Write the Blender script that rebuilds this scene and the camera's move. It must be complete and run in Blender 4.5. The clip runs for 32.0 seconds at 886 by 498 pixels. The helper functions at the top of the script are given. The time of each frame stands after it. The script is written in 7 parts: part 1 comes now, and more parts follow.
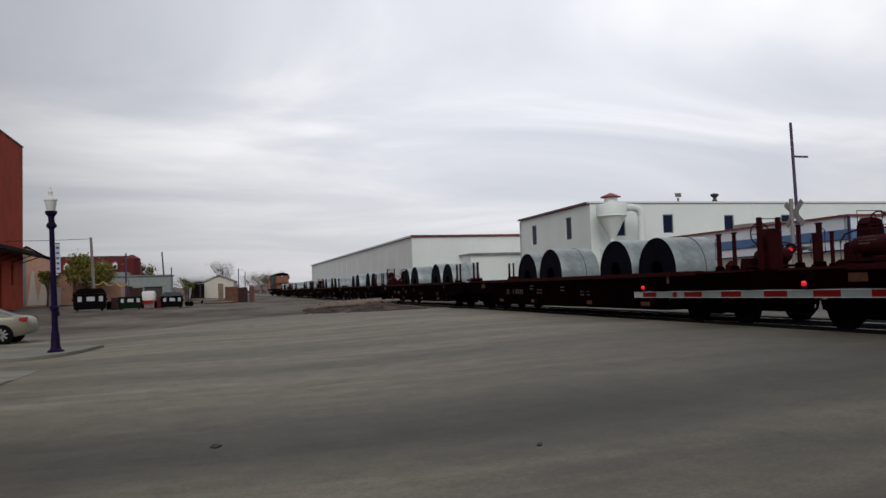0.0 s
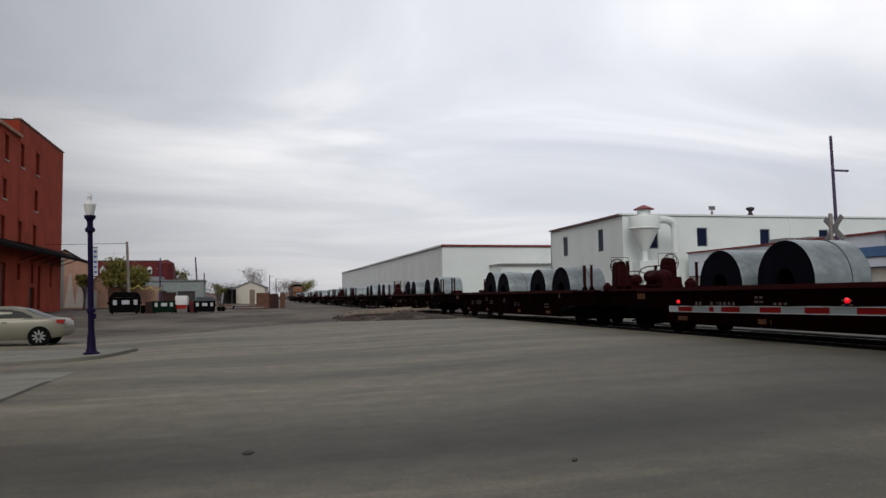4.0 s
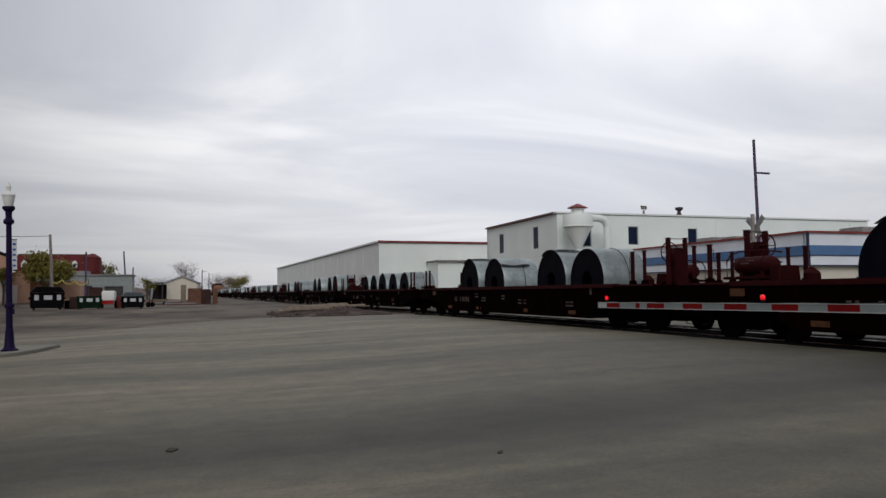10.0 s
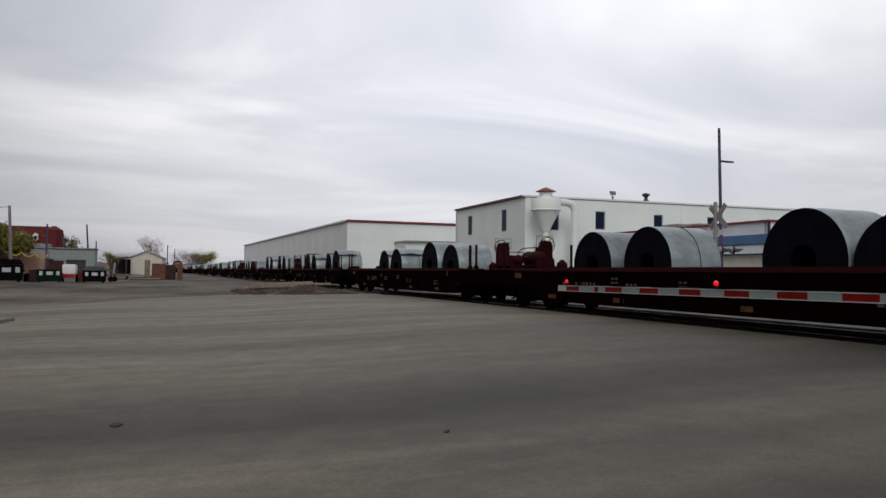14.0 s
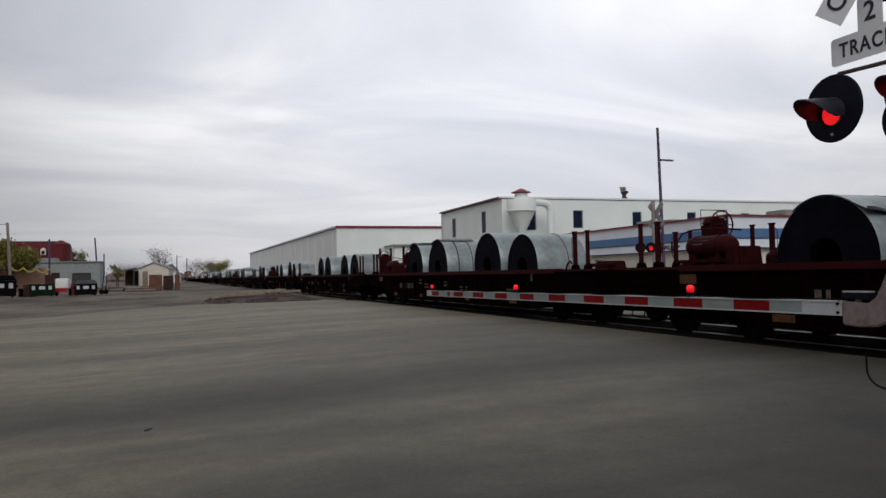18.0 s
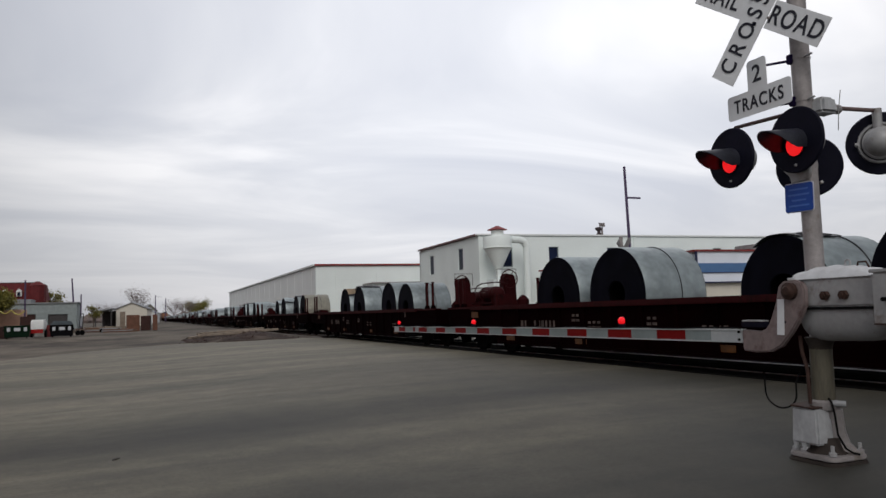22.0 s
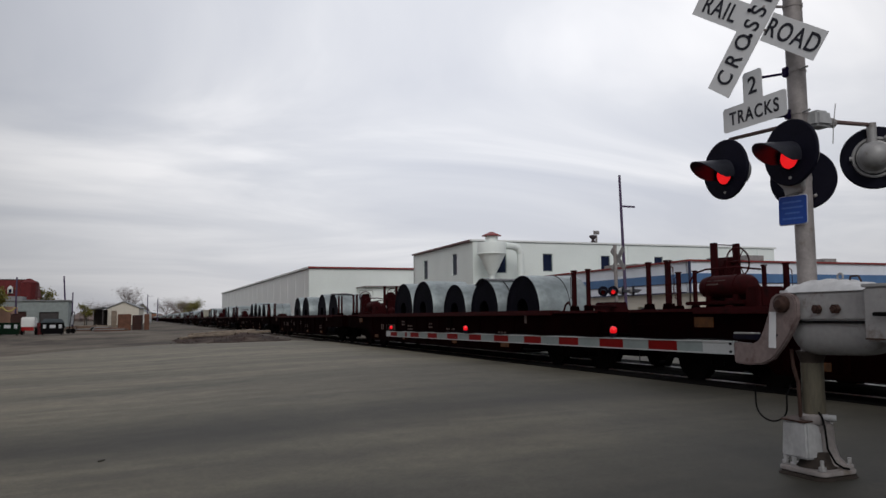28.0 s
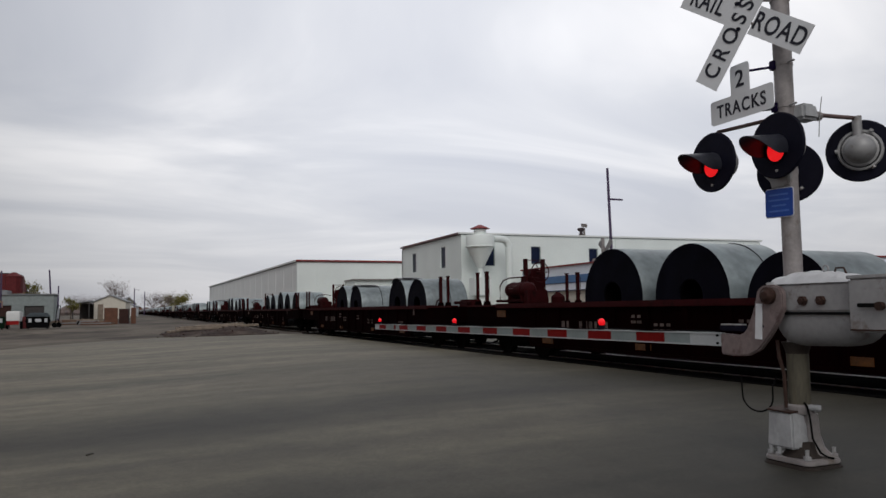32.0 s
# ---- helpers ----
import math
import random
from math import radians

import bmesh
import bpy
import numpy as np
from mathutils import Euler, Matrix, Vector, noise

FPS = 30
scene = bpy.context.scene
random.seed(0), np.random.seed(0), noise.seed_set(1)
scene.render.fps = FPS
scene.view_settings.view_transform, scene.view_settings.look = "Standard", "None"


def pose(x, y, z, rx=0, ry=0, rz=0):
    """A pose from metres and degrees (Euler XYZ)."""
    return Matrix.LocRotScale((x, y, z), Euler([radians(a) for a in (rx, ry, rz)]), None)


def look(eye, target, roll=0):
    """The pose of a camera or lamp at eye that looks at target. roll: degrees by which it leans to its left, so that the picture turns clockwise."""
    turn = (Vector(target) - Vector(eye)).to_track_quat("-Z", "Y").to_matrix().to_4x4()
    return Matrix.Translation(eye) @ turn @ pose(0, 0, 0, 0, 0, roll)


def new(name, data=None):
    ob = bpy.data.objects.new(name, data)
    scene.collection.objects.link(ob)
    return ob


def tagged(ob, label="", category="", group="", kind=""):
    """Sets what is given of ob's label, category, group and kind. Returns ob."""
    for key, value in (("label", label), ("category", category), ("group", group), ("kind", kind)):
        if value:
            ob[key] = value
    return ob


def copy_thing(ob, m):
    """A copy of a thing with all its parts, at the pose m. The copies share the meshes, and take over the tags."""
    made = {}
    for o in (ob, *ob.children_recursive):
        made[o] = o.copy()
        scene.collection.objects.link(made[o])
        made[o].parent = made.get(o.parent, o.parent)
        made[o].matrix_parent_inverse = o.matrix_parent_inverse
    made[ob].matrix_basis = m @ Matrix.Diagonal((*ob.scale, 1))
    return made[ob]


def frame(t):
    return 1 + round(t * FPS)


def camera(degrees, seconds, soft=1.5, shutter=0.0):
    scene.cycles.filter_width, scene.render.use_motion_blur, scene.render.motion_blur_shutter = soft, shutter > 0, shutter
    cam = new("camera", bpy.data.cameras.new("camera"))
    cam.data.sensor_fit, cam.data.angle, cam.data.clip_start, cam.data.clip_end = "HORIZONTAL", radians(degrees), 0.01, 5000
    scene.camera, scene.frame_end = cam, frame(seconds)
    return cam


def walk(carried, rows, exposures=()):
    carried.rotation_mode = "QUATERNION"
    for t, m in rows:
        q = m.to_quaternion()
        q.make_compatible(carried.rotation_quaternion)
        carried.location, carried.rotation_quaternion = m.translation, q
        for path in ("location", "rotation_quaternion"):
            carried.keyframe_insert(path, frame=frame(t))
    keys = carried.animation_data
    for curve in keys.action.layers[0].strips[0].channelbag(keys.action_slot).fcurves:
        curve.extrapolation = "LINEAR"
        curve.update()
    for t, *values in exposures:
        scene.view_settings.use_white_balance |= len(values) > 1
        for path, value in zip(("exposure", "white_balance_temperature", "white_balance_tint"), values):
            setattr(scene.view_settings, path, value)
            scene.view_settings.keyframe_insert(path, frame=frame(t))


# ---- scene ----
cam = camera(61.49, 32.0, soft=1.5)
PATH = [
    (0.0, pose(-0.004, -0.033, 1.271, 92.82, 1.76, -16.83)),
    (0.5, pose(0.037, -0.010, 1.276, 93.24, 1.38, -14.68)),
    (1.0, pose(0.036, -0.011, 1.274, 92.95, 1.14, -15.64)),
    (1.5, pose(0.017, -0.011, 1.273, 93.25, 0.90, -16.12)),
    (2.0, pose(0.014, -0.007, 1.273, 93.42, 1.25, -16.66)),
    (2.5, pose(-0.005, 0.007, 1.272, 93.41, 1.06, -16.51)),
    (3.0, pose(-0.028, 0.018, 1.272, 93.61, 0.63, -15.54)),
    (3.5, pose(-0.035, 0.025, 1.277, 93.54, 0.65, -14.70)),
    (5.5, pose(-0.037, 0.056, 1.273, 93.96, 0.81, -14.48)),
    (6.0, pose(-0.032, 0.061, 1.281, 93.87, 0.75, -14.29)),
    (6.5, pose(-0.032, 0.047, 1.279, 94.29, 0.42, -14.87)),
    (7.0, pose(-0.017, 0.020, 1.278, 93.28, 0.83, -15.66)),
    (7.5, pose(-0.008, -0.015, 1.270, 92.51, -0.45, -18.19)),
    (8.0, pose(0.027, -0.038, 1.270, 93.03, -0.23, -21.32)),
    (8.5, pose(0.022, -0.059, 1.273, 92.70, -0.55, -22.61)),
    (9.0, pose(0.032, -0.062, 1.272, 93.15, -0.72, -22.76)),
    (9.5, pose(0.019, -0.065, 1.264, 93.14, -0.55, -22.09)),
    (10.0, pose(0.013, -0.027, 1.266, 93.28, 0.50, -19.41)),
    (10.5, pose(0.003, 0.006, 1.262, 93.11, 0.98, -17.43)),
    (11.0, pose(0.000, 0.020, 1.254, 93.03, 1.36, -16.93)),
    (11.5, pose(0.006, 0.036, 1.264, 93.84, 1.61, -16.60)),
    (12.0, pose(-0.006, 0.035, 1.256, 93.61, 1.80, -16.19)),
    (12.5, pose(-0.014, 0.036, 1.254, 92.54, 0.90, -16.60)),
    (13.0, pose(-0.009, 0.027, 1.257, 92.90, 0.25, -17.47)),
    (13.5, pose(0.021, 0.002, 1.256, 91.97, -1.01, -22.37)),
    (15.5, pose(1.325, -0.342, 1.272, 91.49, 1.19, -18.69)),
    (16.0, pose(1.863, -0.502, 1.313, 89.87, 0.64, -20.23)),
    (16.5, pose(2.029, -1.000, 1.357, 91.11, 2.61, -20.98)),
    (17.0, pose(2.259, -1.274, 1.367, 90.49, 0.21, -21.47)),
    (17.5, pose(2.268, -1.592, 1.373, 93.55, 1.60, -25.19)),
    (18.0, pose(2.454, -1.846, 1.367, 91.91, 1.08, -20.40)),
    (18.5, pose(2.395, -2.165, 1.360, 93.82, 1.66, -22.72)),
    (19.0, pose(2.461, -2.297, 1.362, 93.32, 1.87, -21.86)),
    (19.5, pose(2.501, -2.407, 1.365, 93.98, 2.72, -21.80)),
    (20.0, pose(2.519, -2.462, 1.366, 94.48, 3.42, -21.72)),
    (20.5, pose(2.529, -2.495, 1.350, 93.86, 3.02, -21.46)),
    (21.0, pose(2.541, -2.502, 1.354, 94.68, 2.88, -21.96)),
    (21.5, pose(2.539, -2.496, 1.349, 94.77, 1.65, -22.41)),
    (22.0, pose(2.542, -2.492, 1.340, 94.73, 1.70, -21.77)),
    (22.5, pose(2.540, -2.490, 1.349, 94.83, 1.80, -22.41)),
    (23.0, pose(2.538, -2.495, 1.340, 94.42, 1.61, -22.72)),
    (23.5, pose(2.531, -2.504, 1.344, 94.38, 1.55, -22.99)),
    (24.0, pose(2.527, -2.504, 1.343, 94.31, 1.95, -22.13)),
    (24.5, pose(2.565, -2.468, 1.334, 94.55, -0.88, -23.66)),
    (25.0, pose(2.561, -2.498, 1.345, 95.50, -1.42, -27.24)),
    (25.5, pose(2.546, -2.489, 1.346, 94.36, 0.37, -23.76)),
    (27.5, pose(2.580, -2.455, 1.345, 95.02, 0.14, -22.41)),
    (28.0, pose(2.567, -2.471, 1.352, 95.09, 0.64, -22.30)),
    (28.5, pose(2.563, -2.473, 1.357, 94.82, 0.78, -22.23)),
    (29.0, pose(2.566, -2.470, 1.345, 94.43, 0.72, -22.11)),
    (29.5, pose(2.566, -2.463, 1.351, 94.23, 0.74, -21.80)),
    (30.0, pose(2.571, -2.454, 1.339, 94.15, 0.44, -22.59)),
    (30.5, pose(2.572, -2.459, 1.348, 94.36, 0.56, -22.90)),
    (31.0, pose(2.565, -2.467, 1.348, 94.30, 0.57, -22.80)),
    (31.5, pose(2.569, -2.471, 1.345, 94.54, 1.00, -22.84)),
    (32.0, pose(2.556, -2.477, 1.348, 94.54, 0.78, -23.19)),
]
walk(cam, PATH, exposures=[(0.0, -0.12), (13.5, -0.12), (18.0, -0.10), (20.0, -0.06), (24.0, -0.06), (25.0, -0.05), (25.5, -0.08), (27.5, -0.19), (32.0, -0.19)])

# ---- world and light: an overcast afternoon ----
world = bpy.data.worlds.new("overcast_sky")
scene.world = world
world.use_nodes = True


def sky_nodes():
    tree = world.node_tree
    tree.nodes.clear()
    link = tree.links.new
    out = tree.nodes.new("ShaderNodeOutputWorld")
    back = tree.nodes.new("ShaderNodeBackground")
    sky = tree.nodes.new("ShaderNodeTexSky")
    sky.sky_type = "NISHITA"
    sky.sun_disc = False
    sky.sun_elevation, sky.sun_rotation = radians(38), radians(200)
    sky.air_density, sky.dust_density = 1.0, 3.0
    coord = tree.nodes.new("ShaderNodeTexCoord")
    sep = tree.nodes.new("ShaderNodeSeparateXYZ")
    link(coord.outputs["Generated"], sep.inputs[0])
    up = tree.nodes.new("ShaderNodeMath"); up.operation = "MAXIMUM"; up.inputs[1].default_value = 0.0
    link(sep.outputs[2], up.inputs[0])
    lift = tree.nodes.new("ShaderNodeMath"); lift.operation = "ADD"; lift.inputs[1].default_value = 0.13
    link(up.outputs[0], lift.inputs[0])
    dx = tree.nodes.new("ShaderNodeMath"); dx.operation = "DIVIDE"
    dy = tree.nodes.new("ShaderNodeMath"); dy.operation = "DIVIDE"
    link(sep.outputs[0], dx.inputs[0]); link(lift.outputs[0], dx.inputs[1])
    link(sep.outputs[1], dy.inputs[0]); link(lift.outputs[0], dy.inputs[1])
    flat = tree.nodes.new("ShaderNodeCombineXYZ")
    link(dx.outputs[0], flat.inputs[0]); link(dy.outputs[0], flat.inputs[1])
    turn = tree.nodes.new("ShaderNodeMapping")
    turn.inputs["Rotation"].default_value = (0, 0, radians(20))
    turn.inputs["Scale"].default_value = (0.62, 1.0, 1.0)
    turn.inputs["Location"].default_value = (2.2, 5.1, 0)
    link(flat.outputs[0], turn.inputs[0])
    big = tree.nodes.new("ShaderNodeTexNoise")
    big.inputs["Scale"].default_value, big.inputs["Detail"].default_value = 0.72, 6
    big.inputs["Roughness"].default_value, big.inputs["Distortion"].default_value = 0.50, 0.75
    link(turn.outputs[0], big.inputs["Vector"])
    ramp = tree.nodes.new("ShaderNodeValToRGB")
    ramp.color_ramp.elements[0].position, ramp.color_ramp.elements[0].color = 0.35, (0.66, 0.685, 0.765, 1)
    ramp.color_ramp.elements[1].position, ramp.color_ramp.elements[1].color = 0.66, (1.16, 1.15, 1.17, 1)
    mid = ramp.color_ramp.elements.new(0.50)
    mid.color = (0.83, 0.845, 0.90, 1)
    link(big.outputs["Fac"], ramp.inputs[0])
    hor = tree.nodes.new("ShaderNodeMapRange")
    hor.inputs["From Min"].default_value, hor.inputs["From Max"].default_value = 0.0, 0.20
    hor.inputs["To Min"].default_value, hor.inputs["To Max"].default_value = 0.75, 0.0
    link(up.outputs[0], hor.inputs[0])
    low = tree.nodes.new("ShaderNodeMixRGB")
    low.inputs[2].default_value = (0.74, 0.74, 0.78, 1)
    link(hor.outputs[0], low.inputs[0]); link(ramp.outputs[0], low.inputs[1])
    bright = tree.nodes.new("ShaderNodeMixRGB"); bright.blend_type = "MULTIPLY"; bright.inputs[0].default_value = 1
    bright.inputs[2].default_value = (9.0, 9.0, 9.0, 1)
    link(low.outputs[0], bright.inputs[1])
    glow = tree.nodes.new("ShaderNodeVectorMath"); glow.operation = "DOT_PRODUCT"
    glow.inputs[1].default_value = Vector((0.42, 0.82, 0.42)).normalized()
    link(coord.outputs["Generated"], glow.inputs[0])
    gain = tree.nodes.new("ShaderNodeMapRange")
    gain.inputs["From Min"].default_value, gain.inputs["From Max"].default_value = 0.70, 1.0
    gain.inputs["To Min"].default_value, gain.inputs["To Max"].default_value = 0.55, 1.30
    link(glow.outputs["Value"], gain.inputs[0])
    lit = tree.nodes.new("ShaderNodeVectorMath"); lit.operation = "SCALE"
    link(bright.outputs[0], lit.inputs[0]); link(gain.outputs[0], lit.inputs["Scale"])
    mix = tree.nodes.new("ShaderNodeMixRGB"); mix.inputs[0].default_value = 0.93
    link(sky.outputs[0], mix.inputs[1]); link(lit.outputs[0], mix.inputs[2])
    link(mix.outputs[0], back.inputs[0])
    back.inputs[1].default_value = 0.1
    link(back.outputs[0], out.inputs[0])


sky_nodes()
sun_data = bpy.data.lights.new("sun", "SUN")
sun_data.energy, sun_data.angle, sun_data.color = 1.02, radians(30), (1.0, 0.98, 0.95)
sun = new("sun", sun_data)
sun.matrix_world = look((0, 0, 60), (25, 67, 0))
scene.view_settings.exposure = 0.0


# ---- materials ----
def mat(name, colour, rough=0.7, metal=0.0, vary=0.18, scale=2.0, fine=40.0, bump=0.15, dirt=None, spec=0.4, emit=None, per_object=0.0, stretch=(1, 1, 1)):
    m = bpy.data.materials.new(name)
    m.use_nodes = True
    tree = m.node_tree
    link = tree.links.new
    bsdf = tree.nodes["Principled BSDF"]
    bsdf.inputs["Roughness"].default_value = rough
    bsdf.inputs["Metallic"].default_value = metal
    bsdf.inputs["Specular IOR Level"].default_value = spec
    coord = tree.nodes.new("ShaderNodeTexCoord")
    place = tree.nodes.new("ShaderNodeMapping")
    place.inputs["Scale"].default_value = stretch
    link(coord.outputs["Object"], place.inputs[0])
    a = tree.nodes.new("ShaderNodeTexNoise")
    a.inputs["Scale"].default_value, a.inputs["Detail"].default_value = scale, 6
    b = tree.nodes.new("ShaderNodeTexNoise")
    b.inputs["Scale"].default_value, b.inputs["Detail"].default_value = fine, 3
    link(place.outputs[0], a.inputs["Vector"]); link(place.outputs[0], b.inputs["Vector"])
    add = tree.nodes.new("ShaderNodeMath"); add.operation = "MULTIPLY_ADD"
    add.inputs[1].default_value = 0.45
    link(b.outputs["Fac"], add.inputs[0]); link(a.outputs["Fac"], add.inputs[2])
    ramp = tree.nodes.new("ShaderNodeMapRange")
    ramp.inputs["From Min"].default_value, ramp.inputs["From Max"].default_value = 0.5, 0.95
    ramp.inputs["To Min"].default_value, ramp.inputs["To Max"].default_value = 1 - vary, 1 + vary
    link(add.outputs[0], ramp.inputs[0])
    tone = tree.nodes.new("ShaderNodeVectorMath"); tone.operation = "SCALE"
    tone.inputs[0].default_value = colour
    link(ramp.outputs[0], tone.inputs["Scale"])
    last = tone.outputs[0]
    if dirt:
        d = tree.nodes.new("ShaderNodeTexNoise")
        d.inputs["Scale"].default_value, d.inputs["Detail"].default_value = dirt[1], 8
        d.inputs["Roughness"].default_value = 0.7
        link(place.outputs[0], d.inputs["Vector"])
        r = tree.nodes.new("ShaderNodeMapRange")
        r.inputs["From Min"].default_value, r.inputs["From Max"].default_value = dirt[2], dirt[2] + 0.16
        link(d.outputs["Fac"], r.inputs[0])
        mix = tree.nodes.new("ShaderNodeMixRGB")
        mix.inputs[2].default_value = (*dirt[0], 1)
        link(r.outputs[0], mix.inputs[0]); link(last, mix.inputs[1])
        last = mix.outputs[0]
    if per_object:
        info = tree.nodes.new("ShaderNodeObjectInfo")
        r = tree.nodes.new("ShaderNodeMapRange")
        r.inputs["To Min"].default_value, r.inputs["To Max"].default_value = 1 - per_object, 1 + per_object
        link(info.outputs["Random"], r.inputs[0])
        s = tree.nodes.new("ShaderNodeVectorMath"); s.operation = "SCALE"
        link(last, s.inputs[0]); link(r.outputs[0], s.inputs["Scale"])
        last = s.outputs[0]
    link(last, bsdf.inputs["Base Color"])
    if bump:
        bp = tree.nodes.new("ShaderNodeBump")
        bp.inputs["Strength"].default_value, bp.inputs["Distance"].default_value = bump, 0.02
        link(add.outputs[0], bp.inputs["Height"]); link(bp.outputs[0], bsdf.inputs["Normal"])
    if emit:
        bsdf.inputs["Emission Color"].default_value = (*emit[0], 1)
        bsdf.inputs["Emission Strength"].default_value = emit[1]
    return m


ASPHALT = mat("asphalt", (0.099, 0.088, 0.063), 0.70, spec=0.40, vary=0.40, scale=0.22, fine=60, bump=0.25, dirt=((0.056, 0.050, 0.038), 0.40, 0.51), stretch=(0.35, 1.6, 1))


def wear_and_shade(m):
    """Wheel-worn lanes and darker strips along the road, with ragged soft edges, plus painted shade."""
    tree = m.node_tree
    link = tree.links.new
    bsdf = tree.nodes["Principled BSDF"]
    last = bsdf.inputs["Base Color"].links[0].from_socket
    coord = tree.nodes.new("ShaderNodeTexCoord")
    here = tree.nodes.new("ShaderNodeSeparateXYZ")
    link(coord.outputs["Object"], here.inputs[0])

    def noise_of(scale, detail, rough, stretch=(1, 1, 1), turn=0.0):
        lane = tree.nodes.new("ShaderNodeMapping")
        lane.inputs["Scale"].default_value, lane.inputs["Rotation"].default_value = stretch, (0, 0, radians(turn))
        link(coord.outputs["Object"], lane.inputs[0])
        tex = tree.nodes.new("ShaderNodeTexNoise")
        tex.inputs["Scale"].default_value, tex.inputs["Detail"].default_value, tex.inputs["Roughness"].default_value = scale, detail, rough
        link(lane.outputs[0], tex.inputs["Vector"])
        return tex.outputs["Fac"]

    def spread(fac, lo, hi, to_lo, to_hi):
        r = tree.nodes.new("ShaderNodeMapRange")
        r.inputs["From Min"].default_value, r.inputs["From Max"].default_value = lo, hi
        r.inputs["To Min"].default_value, r.inputs["To Max"].default_value = to_lo, to_hi
        link(fac, r.inputs[0])
        return r.outputs[0]

    def added(a, k, b):
        q = tree.nodes.new("ShaderNodeMath"); q.operation = "MULTIPLY_ADD"; q.inputs[1].default_value = k
        link(a, q.inputs[0]); link(b, q.inputs[2])
        return q.outputs[0]

    def scaled(colour, by):
        q = tree.nodes.new("ShaderNodeVectorMath"); q.operation = "SCALE"
        link(colour, q.inputs[0]); link(by, q.inputs["Scale"])
        return q.outputs[0]

    # lanes: tone by the way across the road, in metres; they run a little askew
    rag = noise_of(0.5, 5, 0.6, (0.22, 1.0, 1.0))
    across = added(rag, 0.9, added(here.outputs[0], -0.06, here.outputs[1]))
    lanes = tree.nodes.new("ShaderNodeValToRGB")
    stops = ((-4.0, 0.55), (0.2, 0.52), (1.8, 0.56), (2.8, 0.78), (3.7, 1.30), (4.35, 1.02), (5.0, 1.48), (5.7, 0.92), (6.4, 0.56), (7.3, 0.60), (8.3, 0.92), (9.4, 1.10), (11.0, 1.20), (13.0, 1.06), (15.0, 1.26), (17.5, 1.10), (20.0, 1.30), (24.0, 1.28))
    ramp = lanes.color_ramp
    ramp.interpolation = "EASE"
    while len(ramp.elements) > 1:
        ramp.elements.remove(ramp.elements[-1])
    for k, (y, tone) in enumerate(stops):
        e = ramp.elements[0] if k == 0 else ramp.elements.new((y + 4) / 28)
        e.position = (y + 4) / 28
        e.color = (tone, tone, tone, 1)
    link(spread(across, -4.0, 24.0, 0.0, 1.0), lanes.inputs[0])
    last = scaled(last, lanes.outputs[0])
    # painted brightness falloff: paler to the left, darker towards the crossing's near corner
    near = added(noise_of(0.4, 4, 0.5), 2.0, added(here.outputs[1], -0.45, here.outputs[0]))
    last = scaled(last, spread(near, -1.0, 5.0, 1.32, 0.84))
    # tone along the road's near side: darker before the crossing, paler past it
    x_tone = tree.nodes.new("ShaderNodeValToRGB")
    x_tone.color_ramp.interpolation = "B_SPLINE"
    while len(x_tone.color_ramp.elements) > 1:
        x_tone.color_ramp.elements.remove(x_tone.color_ramp.elements[-1])
    for k, (x, tone) in enumerate(((-8, 1.0), (0, 0.84), (2, 0.74), (3.4, 0.58), (4.6, 0.82), (6.0, 1.26), (8.0, 1.24), (12.0, 1.05))):
        e = x_tone.color_ramp.elements[0] if k == 0 else x_tone.color_ramp.elements.new((x + 8) / 20)
        e.position, e.color = (x + 8) / 20, (tone, tone, tone, 1)
    link(spread(added(noise_of(0.7, 5, 0.6), 1.6, here.outputs[0]), -7.2, 12.8, 0.0, 1.0), x_tone.inputs[0])
    local = tree.nodes.new("ShaderNodeMixRGB")
    local.inputs[2].default_value = (1, 1, 1, 1)
    link(spread(here.outputs[1], 6.8, 9.5, 0.0, 1.0), local.inputs[0]); link(x_tone.outputs[0], local.inputs[1])
    last = scaled(last, local.outputs[0])
    # shade painted in round the signal's foot, ragged at the edge
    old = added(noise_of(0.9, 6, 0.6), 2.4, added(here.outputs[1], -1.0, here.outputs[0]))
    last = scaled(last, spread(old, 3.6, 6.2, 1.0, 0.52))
    # long faint streaks, blots, pale chips of stone
    last = scaled(last, spread(noise_of(1.0, 4, 0.55, (0.075, 0.80, 1), -4), 0.34, 0.66, 0.80, 1.20))
    last = scaled(last, spread(noise_of(2.3, 8, 0.7), 0.30, 0.70, 0.74, 1.26))
    chips = tree.nodes.new("ShaderNodeTexVoronoi"); chips.inputs["Scale"].default_value = 34
    link(coord.outputs["Object"], chips.inputs["Vector"])
    last = scaled(last, spread(chips.outputs["Distance"], 0.0, 0.75, 1.18, 0.88))
    link(last, bsdf.inputs["Base Color"])


wear_and_shade(ASPHALT)
GRAVEL = mat("gravel_dirt", (0.150, 0.127, 0.100), 0.95, vary=0.38, scale=0.22, fine=9, bump=0.6, dirt=((0.046, 0.036, 0.028), 0.13, 0.43), stretch=(0.8, 0.55, 1))
BALLAST = mat("ballast", (0.17, 0.15, 0.135), 0.95, vary=0.5, scale=3, fine=22, bump=1.0)
CONCRETE = mat("concrete", (0.195, 0.188, 0.155), 0.85, vary=0.2, scale=0.8, fine=30, dirt=((0.13, 0.122, 0.10), 1.3, 0.54))
STEEL_RAIL = mat("rail_steel", (0.45, 0.43, 0.42), 0.35, 0.9, vary=0.3, scale=4)
TIE = mat("tie_wood", (0.07, 0.055, 0.045), 0.9, vary=0.3, scale=3)
